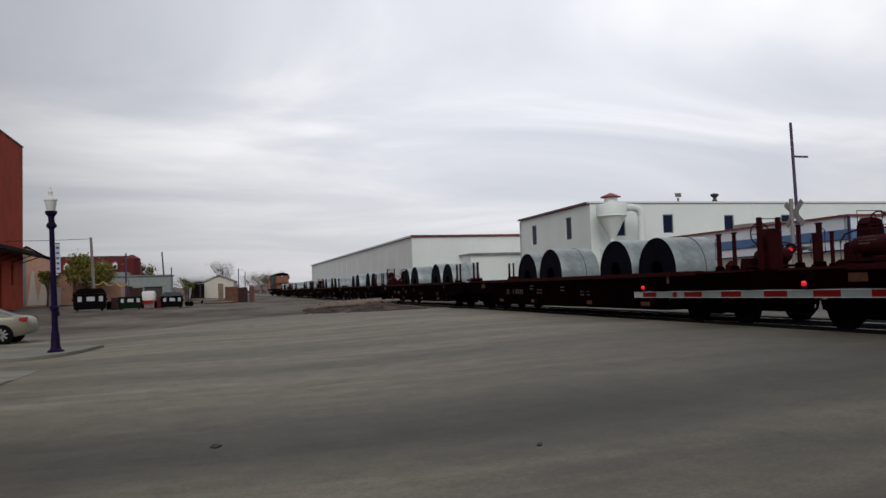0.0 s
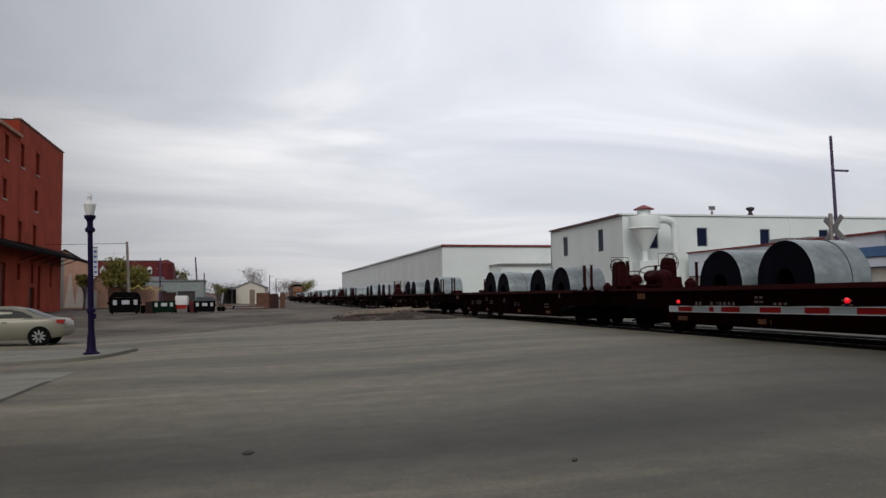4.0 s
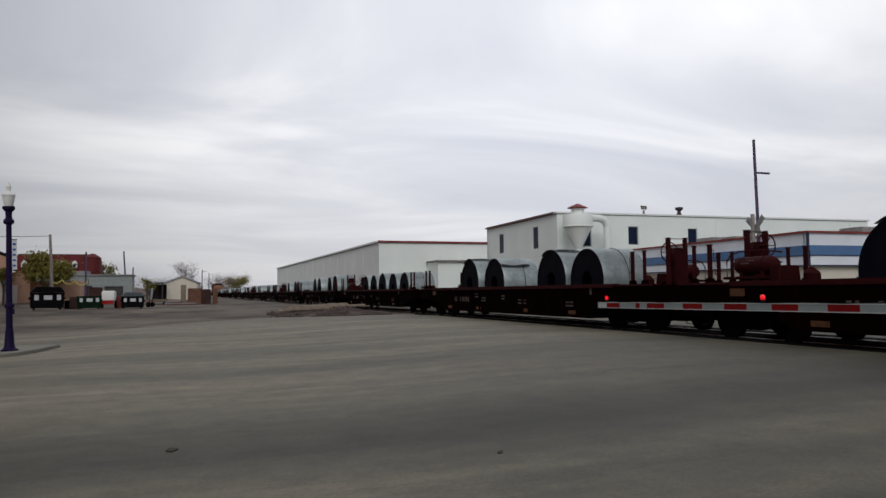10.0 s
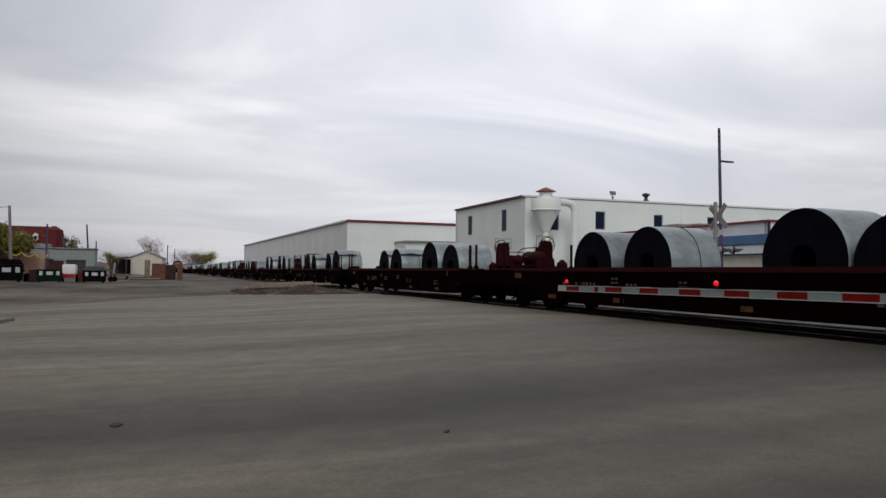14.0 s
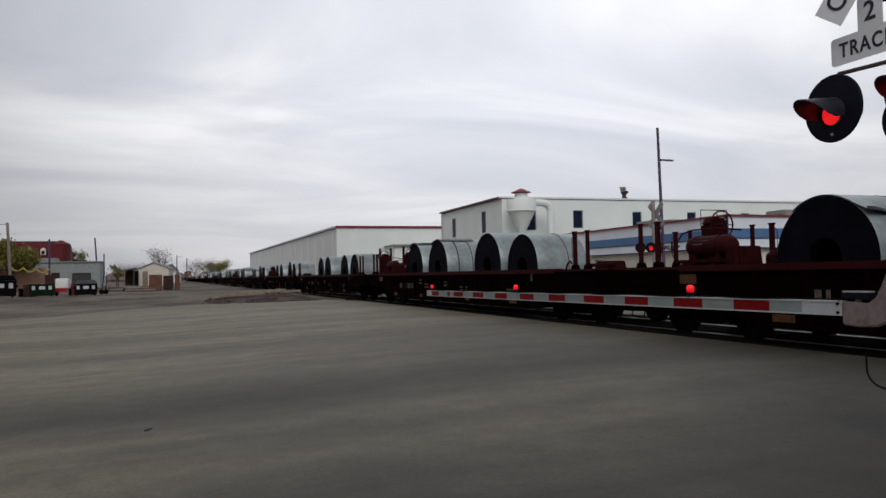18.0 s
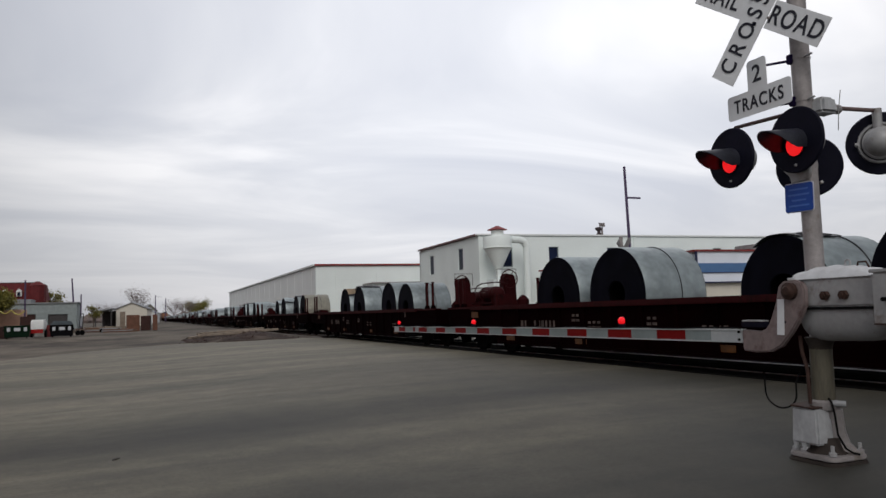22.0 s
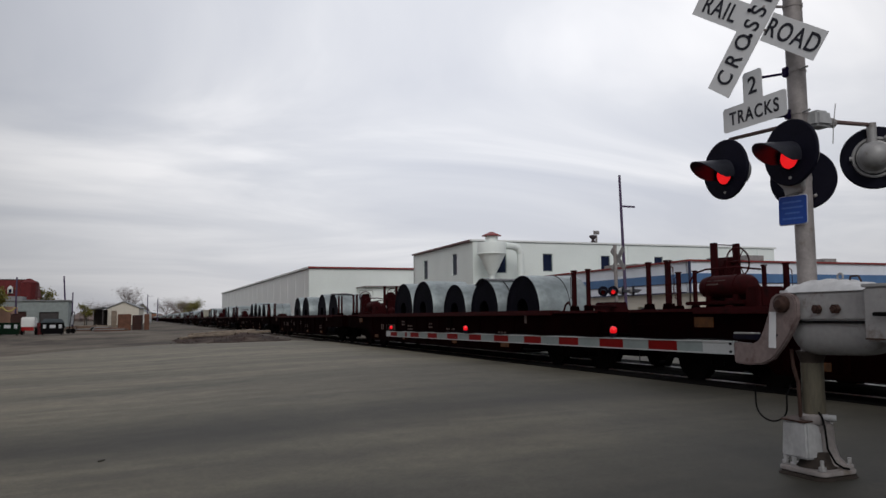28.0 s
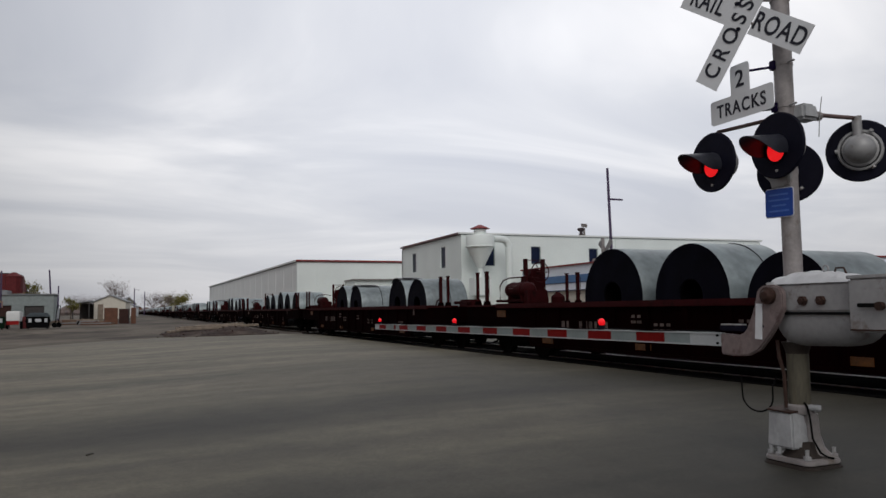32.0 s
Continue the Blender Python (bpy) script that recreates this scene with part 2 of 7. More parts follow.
# one oxide red: shaded copy on sills and decks, lit copies on gear, posts
CAR_RED_SHADED = mat("car_oxide_red_shaded", (0.0036, 0.0003, 0.0005), 0.9, vary=0.35, scale=1.1, fine=14, bump=0.1, dirt=((0.0018, 0.0004, 0.0005), 0.9, 0.50), spec=0.015, per_object=0.25)
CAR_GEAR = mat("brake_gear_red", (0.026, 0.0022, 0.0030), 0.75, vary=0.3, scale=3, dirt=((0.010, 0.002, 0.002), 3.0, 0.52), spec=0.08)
CAR_RED_LIT = mat("car_oxide_red_lit", (0.032, 0.0026, 0.0036), 0.7, vary=0.3, scale=2, dirt=((0.012, 0.003, 0.003), 2.0, 0.52), spec=0.1)
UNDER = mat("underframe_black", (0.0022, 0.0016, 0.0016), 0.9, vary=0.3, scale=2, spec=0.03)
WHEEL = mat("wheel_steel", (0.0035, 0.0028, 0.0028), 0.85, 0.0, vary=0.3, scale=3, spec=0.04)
COIL = mat("galvanised_wrap", (0.285, 0.325, 0.335), 0.45, 0.45, vary=0.30, scale=0.9, fine=7, bump=0.1, per_object=0.16, dirt=((0.20, 0.205, 0.195), 0.8, 0.58))
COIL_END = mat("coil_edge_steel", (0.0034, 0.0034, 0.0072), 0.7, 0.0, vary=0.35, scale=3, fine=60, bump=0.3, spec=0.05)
STRAP = mat("strap_black", (0.03, 0.03, 0.035), 0.5, 0.6)
TAR_SHEET = mat("tarred_sheet", (0.018, 0.019, 0.022), 0.45, vary=0.3, scale=3)
COIL_TAN = mat("tan_stained_wrap", (0.27, 0.255, 0.21), 0.5, 0.35, vary=0.30, scale=0.9, fine=7, bump=0.1, dirt=((0.12, 0.10, 0.07), 0.9, 0.52))
PAPER_BROWN = mat("brown_wrapping_paper", (0.20, 0.145, 0.09), 0.8, vary=0.3, scale=2)
STENCIL = mat("stencil_white", (0.085, 0.062, 0.055), 0.8, vary=0.6, scale=6, fine=25, dirt=((0.012, 0.006, 0.006), 7.0, 0.50))
REFLECT_YELLOW = mat("reflector_amber", (0.075, 0.026, 0.003), 0.6, vary=0.5, scale=8)
WALL_WHITE = mat("painted_white_wall", (0.825, 0.88, 0.86), 0.7, vary=0.05, scale=0.35, fine=8, bump=0.08, dirt=((0.73, 0.76, 0.72), 0.22, 0.62))
WALL_GREY = mat("pale_metal_wall", (0.79, 0.81, 0.80), 0.6, vary=0.04, scale=0.3, fine=8, bump=0.03)
TRIM_BROWN = mat("brown_roof_trim", (0.16, 0.085, 0.085), 0.6)
TRIM_RED = mat("dark_red_trim", (0.23, 0.035, 0.035), 0.6)
VENT_RUST = mat("rusty_vent", (0.055, 0.040, 0.045), 0.7, vary=0.3, scale=4)
TRIM_WHITE = mat("white_trim", (0.74, 0.75, 0.74), 0.5, vary=0.06)
GLASS_DARK = mat("dark_window_glass", (0.006, 0.012, 0.040), 0.35, vary=0.3, scale=1, bump=0, spec=0.18)
FASCIA_WHITE = mat("white_fascia_sheet", (0.78, 0.82, 0.90), 0.5, vary=0.06, scale=0.8)
BAND_EDGE = mat("navy_trim", (0.020, 0.028, 0.075), 0.5)
STRIPE_BLUE = mat("blue_fascia", (0.085, 0.18, 0.36), 0.5, vary=0.10, scale=1.5)
CAR_GLASS = mat("tinted_car_glass", (0.011, 0.012, 0.011), 0.3, vary=0.2, scale=1, bump=0, spec=0.12)
BRICK = mat("red_brick", (0.33, 0.052, 0.027), 0.9, vary=0.22, scale=0.5, fine=12, bump=0.3, dirt=((0.22, 0.035, 0.020), 0.35, 0.56), spec=0.15)
BRICK_TAN = mat("tan_brick", (0.36, 0.20, 0.12), 0.85, vary=0.2, scale=0.6, fine=12)
STONE = mat("pale_stone", (0.48, 0.43, 0.37), 0.8)
AWNING = mat("awning_dark_shingle", (0.006, 0.003, 0.003), 0.95, vary=0.3, scale=2, spec=0.04)
TIMBER = mat("brown_door_wood", (0.045, 0.016, 0.012), 0.7, vary=0.3, scale=2)
LAMP_PURPLE = mat("lamp_post_paint", (0.0080, 0.0030, 0.030), 0.55, vary=0.2, spec=0.12)
LAMP_GLASS = mat("frosted_globe", (0.72, 0.72, 0.70), 0.3, vary=0.05, bump=0)
POLE_WOOD = mat("weathered_pole", (0.30, 0.275, 0.25), 0.85, vary=0.25, scale=3, stretch=(4, 4, 0.4))
POLE_DARK = mat("dark_pole", (0.090, 0.066, 0.125), 0.85, vary=0.25, scale=3, stretch=(4, 4, 0.4))
ALU = mat("aluminium_paint", (0.34, 0.338, 0.342), 0.5, 0.2, vary=0.16, scale=3, fine=25, dirt=((0.13, 0.085, 0.06), 4.0, 0.55))
ALU_DARK = mat("galvanised_mast", (0.29, 0.266, 0.262), 0.55, 0.2, vary=0.25, scale=4, dirt=((0.12, 0.09, 0.06), 3.5, 0.55))
SIGN_WHITE = mat("sign_sheeting_white", (0.70, 0.71, 0.73), 0.4, vary=0.05, scale=4)
SIGN_BLACK = mat("sign_lettering", (0.010, 0.010, 0.020), 0.5, vary=0.1)
SIGN_BLUE = mat("blue_plate", (0.012, 0.065, 0.33), 0.4, vary=0.1)
SIGN_PALE = mat("pale_blue_print", (0.06, 0.15, 0.46), 0.5)
DISC_BLACK = mat("matt_black", (0.0052, 0.0052, 0.0135), 0.65, vary=0.25, scale=5, spec=0.12)
VISOR = mat("visor_black_paint", (0.020, 0.021, 0.030), 0.42, vary=0.3, scale=9)
CAST_STAINED = mat("stained_sleeve", (0.105, 0.094, 0.068), 0.65, 0.1, vary=0.3, scale=5, fine=25, dirt=((0.075, 0.050, 0.030), 2.5, 0.50), stretch=(3, 3, 0.6))
CAST_RUSTY = mat("rust_stained_casting", (0.21, 0.165, 0.160), 0.6, 0.1, vary=0.3, scale=3, fine=25, dirt=((0.045, 0.014, 0.010), 3.0, 0.52))
LENS_ON = mat("red_lens_lit", (0.5, 0.01, 0.01), 0.2, bump=0, emit=((1.0, 0.016, 0.020), 0.80))
PIPE_RUST = mat("rusty_pipe", (0.13, 0.085, 0.080), 0.7, vary=0.3, scale=6)
LENS_DIM = mat("red_lens", (0.20, 0.006, 0.008), 0.15, bump=0, vary=0.1)
LENS_SMALL = mat("arm_lamp_lens", (0.6, 0.01, 0.02), 0.2, bump=0, emit=((1.0, 0.006, 0.010), 0.62))
ARM_WHITE = mat("arm_white_sheeting", (0.42, 0.44, 0.45), 0.45, vary=0.08, scale=4)
ARM_GREY = mat("arm_grey_band", (0.21, 0.25, 0.25), 0.45, vary=0.12, scale=4)
ARM_RED = mat("arm_red_sheeting", (0.17, 0.005, 0.005), 0.6, vary=0.15, scale=4, spec=0.08)
CAST_GRIME_SHADE = mat("grimy_shaded_casting", (0.030, 0.022, 0.018), 0.85, vary=0.4, scale=6, dirt=((0.10, 0.095, 0.085), 5.0, 0.58))
ALU_PALE = mat("pale_weathered_casting", (0.40, 0.405, 0.415), 0.55, 0.1, vary=0.22, scale=4, fine=30, dirt=((0.17, 0.15, 0.13), 4.0, 0.56), stretch=(1.2, 1.2, 0.8))
CAST_SKYLIT = mat("skylit_casting", (0.56, 0.565, 0.58), 0.5, 0.1, vary=0.16, scale=3, fine=20, dirt=((0.26, 0.24, 0.22), 4.0, 0.62))
RUST = mat("rusty_bolt", (0.05, 0.026, 0.020), 0.7, 0.4, vary=0.3, scale=12)
RUBBER = mat("black_rubber", (0.004, 0.004, 0.0045), 0.8, vary=0.2, spec=0.1)
# near-black panel colour carries the shade beneath the passing train
PANEL_DARK = mat("under_train_shade_panel", (0.0055, 0.0050, 0.0050), 0.95, vary=0.4, scale=2, spec=0.03)
CAR_PAINT = mat("champagne_paint", (0.225, 0.212, 0.165), 0.35, 0.25, vary=0.04, scale=1, bump=0)
CHROME = mat("bright_alloy", (0.32, 0.32, 0.31), 0.4, 0.5, vary=0.08)
TAIL_RED = mat("tail_lens", (0.35, 0.02, 0.02), 0.2, vary=0.05, bump=0)
DUMP_BLACK = mat("dumpster_black", (0.0024, 0.0022, 0.0030), 0.7, vary=0.3, scale=2, spec=0.1)
LID_GREY = mat("weathered_grey_lid", (0.075, 0.095, 0.11), 0.6, vary=0.2, scale=2)
DUMP_GREEN = mat("dumpster_green", (0.003, 0.015, 0.007), 0.7, vary=0.3, scale=2, spec=0.1)
PAPER = mat("pale_notice", (0.55, 0.57, 0.60), 0.6)
LEAF = mat("spring_leaves", (0.155, 0.140, 0.026), 0.7, vary=0.35, scale=1.5, per_object=0.1)
TWIG = mat("bare_twigs", (0.16, 0.125, 0.115), 0.85, vary=0.3)
BARK = mat("bark", (0.09, 0.07, 0.055), 0.9, vary=0.3, scale=4)
ROOF_GREY = mat("grey_roof", (0.25, 0.26, 0.27), 0.8, vary=0.15)
ROOF_DARK = mat("dark_roof", (0.06, 0.055, 0.055), 0.85, vary=0.2)
SIDING_PEACH = mat("peach_siding", (0.60, 0.37, 0.27), 0.75, vary=0.1)
SIDING_BLUE = mat("blue_grey_siding", (0.27, 0.31, 0.31), 0.75, vary=0.12)
SIDING_CREAM = mat("cream_siding", (0.66, 0.62, 0.54), 0.75, vary=0.06)
MANSARD = mat("mansard_red", (0.12, 0.014, 0.016), 0.8, vary=0.2)
CARDBOARD = mat("brown_crate", (0.15, 0.070, 0.045), 0.85, vary=0.25, scale=2)
LOCO_YELLOW = mat("loco_orange", (0.26, 0.11, 0.06), 0.5, vary=0.2, scale=1, dirt=((0.2, 0.12, 0.05), 0.8, 0.6))
LOCO_GREY = mat("loco_grey", (0.022, 0.020, 0.024), 0.6, vary=0.2)
PLANK = mat("old_plank", (0.25, 0.20, 0.155), 0.85, vary=0.3, scale=3)


# ---- mesh helpers ----
class Geo:
    """Collects solids into one mesh."""

    def __init__(self):
        self.v, self.f = [], []

    def add(self, verts, faces, m=None):
        n = len(self.v)
        for p in verts:
            self.v.append(tuple(m @ Vector(p)) if m else tuple(p))
        self.f += [tuple(n + i for i in f) for f in faces]
        return self

    def box(self, cx, cy, cz, sx, sy, sz, m=None, taper=1.0):
        x, y, z = sx / 2, sy / 2, sz / 2
        k = taper
        vs = [(cx + a * x, cy + b * y, cz - z) for a, b in ((-1, -1), (1, -1), (1, 1), (-1, 1))]
        vs += [(cx + a * x * k, cy + b * y * k, cz + z) for a, b in ((-1, -1), (1, -1), (1, 1), (-1, 1))]
        return self.add(vs, [(3, 2, 1, 0), (4, 5, 6, 7), (0, 1, 5, 4), (1, 2, 6, 5), (2, 3, 7, 6), (3, 0, 4, 7)], m)

    def rod(self, p0, p1, r0, r1=None, n=12, caps=True):
        r1 = r0 if r1 is None else r1
        p0, p1 = Vector(p0), Vector(p1)
        q = (p1 - p0).to_track_quat("Z", "Y").to_matrix()
        vs = []
        for p, r in ((p0, r0), (p1, r1)):
            for i in range(n):
                a = 2 * math.pi * i / n
                vs.append(p + q @ Vector((r * math.cos(a), r * math.sin(a), 0)))
        fs = [(i, (i + 1) % n, n + (i + 1) % n, n + i) for i in range(n)]
        if caps:
            fs += [tuple(range(n - 1, -1, -1)), tuple(range(n, 2 * n))]
        return self.add(vs, fs)

    def lathe(self, profile, n=20, m=None):
        """profile: (radius, height) from bottom to top, turned round z."""
        vs, fs = [], []
        for r, z in profile:
            for i in range(n):
                a = 2 * math.pi * i / n
                vs.append((r * math.cos(a), r * math.sin(a), z))
        for k in range(len(profile) - 1):
            for i in range(n):
                j = (i + 1) % n
                fs.append((k * n + i, k * n + j, (k + 1) * n + j, (k + 1) * n + i))
        fs.append(tuple(range(n - 1, -1, -1)))
        fs.append(tuple((len(profile) - 1) * n + i for i in range(n)))
        return self.add(vs, fs, m)

    def prism(self, poly, depth, m=None):
        """A polygon in x, y, made depth thick along z (centred)."""
        n = len(poly)
        vs = [(x, y, -depth / 2) for x, y in poly] + [(x, y, depth / 2) for x, y in poly]
        fs = [tuple(range(n - 1, -1, -1)), tuple(range(n, 2 * n))]
        fs += [(i, (i + 1) % n, n + (i + 1) % n, n + i) for i in range(n)]
        return self.add(vs, fs, m)

    def ring(self, r, t, n=24, k=8, m=None):
        vs, fs = [], []
        for i in range(n):
            a = 2 * math.pi * i / n
            for j in range(k):
                b = 2 * math.pi * j / k
                d = r + t * math.cos(b)
                vs.append((d * math.cos(a), d * math.sin(a), t * math.sin(b)))
        for i in range(n):
            for j in range(k):
                fs.append((i * k + j, ((i + 1) % n) * k + j, ((i + 1) % n) * k + (j + 1) % k, i * k + (j + 1) % k))
        return self.add(vs, fs, m)

    def mesh(self, name, material, bevel=0.0, smooth=True):
        me = bpy.data.meshes.new(name)
        me.from_pydata(self.v, [], self.f)
        bm = bmesh.new()
        bm.from_mesh(me)
        bmesh.ops.recalc_face_normals(bm, faces=bm.faces)
        if bevel:
            sharp = [e for e in bm.edges if len(e.link_faces) == 2 and e.calc_face_angle(0) > 0.6]
            bmesh.ops.bevel(bm, geom=sharp, offset=bevel, segments=2, affect="EDGES", clamp_overlap=True)
        bm.to_mesh(me)
        bm.free()
        if smooth:
            me.polygons.foreach_set("use_smooth", [True] * len(me.polygons))
            me.set_sharp_from_angle(angle=radians(35))
        me.materials.append(material)
        return me


def part(name, geo, material, parent, label="", bevel=0.0, at=None):
    ob = new(name, geo if isinstance(geo, bpy.types.Mesh) else geo.mesh(name, material, bevel))
    ob.parent = parent
    if at is not None:
        ob.matrix_basis = at
    if label:
        tagged(ob, label)
    return ob


def thing(name, label, category, m=None, group="", kind=""):
    ob = new(name)
    ob.empty_display_size = 0.2
    if m is not None:
        ob.matrix_basis = m
    return tagged(ob, label, category, group, kind)


def solid(name, geo, material, label, category, m=None, group="", kind="", bevel=0.0):
    ob = new(name, geo.mesh(name, material, bevel))
    if m is not None:
        ob.matrix_basis = m
    return tagged(ob, label, category, group, kind)


def step(a, b, x):
    t = min(1.0, max(0.0, (x - a) / (b - a)))
    return t * t * (3 - 2 * t)


def ground_z(x, y):
    """Height of the ground: it climbs to the crossing and dips beside the kerb street."""
    z = 0.20 * step(0.0, 8.0, x)
    z -= 0.20 * step(0.0, -6.0, x) * step(12, 20, y) * (1 - step(40, 55, y))
    z += 0.15 * step(50, 62, y) * (1 - step(0, 6, x)) * (1 - step(160, 260, y))
    return z


def sheet(xs, ys, lift, wobble=0.0):
    geo = Geo()
    for y in ys:
        for x in xs:
            geo.v.append((x, y, ground_z(x, y) + lift + wobble * noise.noise((x * 0.35, y * 0.35, 0.0))))
    n = len(xs)
    for j in range(len(ys) - 1):
        for i in range(n - 1):
            geo.f.append((j * n + i, j * n + i + 1, (j + 1) * n + i + 1, (j + 1) * n + i))
    return geo


def axis(lo, hi, near, stepping):
    """Grid lines: dense around zero, growing outwards."""
    out = [0.0]
    d = stepping
    while out[-1] < hi:
        out.append(out[-1] + d)
        if out[-1] > near:
            d *= 1.25
    d = stepping
    while out[0] > lo:
        out.insert(0, out[0] - d)
        if out[0] < -near:
            d *= 1.25
    return out


# ---- the setting: ground, road, pavement, track ----
TRACK_X, RAIL_Z = 12.25, 0.20
xs = axis(-1500, 1500, 30, 2.0)
ys = axis(-1500, 1500, 110, 2.0)
solid("ground", sheet(xs, ys, -0.03, 0.03), GRAVEL, "grey-brown gravel and dirt ground, worn by wheels", "ground", kind="structure")

rx = axis(-40, 60, 24, 1.0)
road_ys = [-16 + i for i in range(48)]
road_geo = Geo()
for y in road_ys:
    for x in rx:
        far = 32.0 + 1.6 * math.sin(x * 0.31) + 0.9 * math.sin(x * 0.83 + 1) + (3.0 * step(-2, 4, x) * (1 - step(8, 12, x)))
        yy = -16 + (y + 16) / 47 * (far + 16)
        road_geo.v.append((x, yy, ground_z(x, yy) + 0.012))
for j in range(len(road_ys) - 1):
    for i in range(len(rx) - 1):
        n = len(rx)
        road_geo.f.append((j * n + i, j * n + i + 1, (j + 1) * n + i + 1, (j + 1) * n + i))
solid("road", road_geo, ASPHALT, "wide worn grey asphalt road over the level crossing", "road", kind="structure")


def pavement(edge, label):
    """A raised slab with a low kerb along its outline."""
    g = Geo()
    n = len(edge)
    g.v += [(x, y, ground_z(x, y) - 0.1) for x, y in edge] + [(x, y, ground_z(x, 17) + 0.06) for x, y in edge]
    g.f += [tuple(range(n, 2 * n))] + [(i, (i + 1) % n, n + (i + 1) % n, n + i) for i in range(n)]
    return solid("pavement", g, CONCRETE, label, "pavement", kind="structure", bevel=0.015)


def side_pavement():
    """Long pavement beside the street; it follows the ground and ends at the driveway."""
    cols = [(-40, 15.8), (-20, 15.6), (-12, 15.5), (-8, 15.45), (-6.5, 15.42), (-5.0, 15.4), (-4.2, 15.3), (-3.45, 15.2), (-3.05, 14.9)]
    g = Geo()
    n = 15
    for x, end in cols:
        for k in range(n):
            y = -16 + 28.6 * k / 10 if k <= 10 else 12.6 + (end - 12.6) * (k - 10) / 4
            z = ground_z(x, min(y, 17))
            up = 0.05 if y < 12.9 else 0.018
            g.v += [(x, y, z - 0.1), (x, y, z + up)]
    at = lambda c, k, top: 2 * (c * n + k) + top
    m = len(cols) - 1
    g.f += [(at(c, k, 1), at(c + 1, k, 1), at(c + 1, k + 1, 1), at(c, k + 1, 1)) for c in range(m) for k in range(n - 1)]
    g.f += [(at(m, k, 0), at(m, k + 1, 0), at(m, k + 1, 1), at(m, k, 1)) for k in range(n - 1)]
    g.f += [(at(0, k, 0), at(0, k, 1), at(0, k + 1, 1), at(0, k + 1, 0)) for k in range(n - 1)]
    for k, turn in ((0, 1), (n - 1, -1)):
        g.f += [(at(c, k, 0), at(c + 1, k, 0), at(c + 1, k, 1), at(c, k, 1))[::turn] for c in range(m)]
    solid("pavement", g, CONCRETE, "pale concrete pavement ending at a worn driveway", "pavement", kind="structure")


side_pavement()
pavement([(-40, 18.4), (-6.2, 18.5), (-5.3, 18.55), (-4.1, 18.7), (-3.5, 19.1), (-3.2, 19.8), (-2.88, 21.45), (-3.5, 21.9), (-6.2, 22.0), (-40, 22.3)], "pale concrete pavement with a worn rounded kerb corner")


def track():
    for x in (TRACK_X - 0.7175, TRACK_X + 0.7175):
        g = Geo()
        prof = [(-0.07, -0.17), (0.07, -0.17), (0.07, -0.155), (0.012, -0.14), (0.012, -0.045), (0.036, -0.03), (0.036, 0), (-0.036, 0), (-0.036, -0.03), (-0.012, -0.045), (-0.012, -0.14), (-0.07, -0.155)]
        g.prism(prof, 900, pose(0, 0, 0, 90, 0, 0))
        solid("rail", g, STEEL_RAIL, "worn steel rail with a bright head", "rail", pose(x, 380, RAIL_Z + 0.03), group="rails of the track", kind="structure")
    g = Geo()
    for a, b in ((-60, -16), (34.5, 830)):
        n = 60
        for i in range(n + 1):
            y = a + (b - a) * (i / n) ** (2 if a > 0 else 1)
            for x, z in ((-2.6, -0.12), (-1.5, 0.04), (1.5, 0.04), (2.6, -0.12)):
                g.v.append((TRACK_X + x, y, RAIL_Z + z - 0.06 + 0.03 * noise.noise((x, y * 0.9, 3))))
        base = len(g.v) - 4 * (n + 1)
        for i in range(n):
            for j in range(3):
                k = base + i * 4 + j
                g.f.append((k, k + 1, k + 5, k + 4))
    solid("ballast_bed", g, BALLAST, "grey-brown stone ballast shoulder under the track", "ballast", kind="structure")
    tie = Geo().box(0, 0, 0, 2.5, 0.22, 0.16).mesh("tie", TIE, 0.01)
    bed = thing("track_ties", "dark creosoted timber ties under the rails", "railway tie", kind="structure")
    for i in range(150):
        part("tie", tie, TIE, bed, at=pose(TRACK_X, 35 + i * 0.55, RAIL_Z - 0.075, 0, 0, random.uniform(-1, 1)))
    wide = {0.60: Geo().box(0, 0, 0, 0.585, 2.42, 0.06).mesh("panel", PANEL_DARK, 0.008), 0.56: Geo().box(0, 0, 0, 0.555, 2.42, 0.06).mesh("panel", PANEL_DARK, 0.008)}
    cross = thing("crossing_panels", "panels along the rails at the crossing, coloured dark for the train's shade", "crossing panel", kind="structure")
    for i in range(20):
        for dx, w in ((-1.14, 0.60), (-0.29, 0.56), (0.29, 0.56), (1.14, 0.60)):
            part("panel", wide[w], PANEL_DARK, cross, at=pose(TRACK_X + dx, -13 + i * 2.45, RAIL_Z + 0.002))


track()


# ---- buildings ----
TILT = -1.9


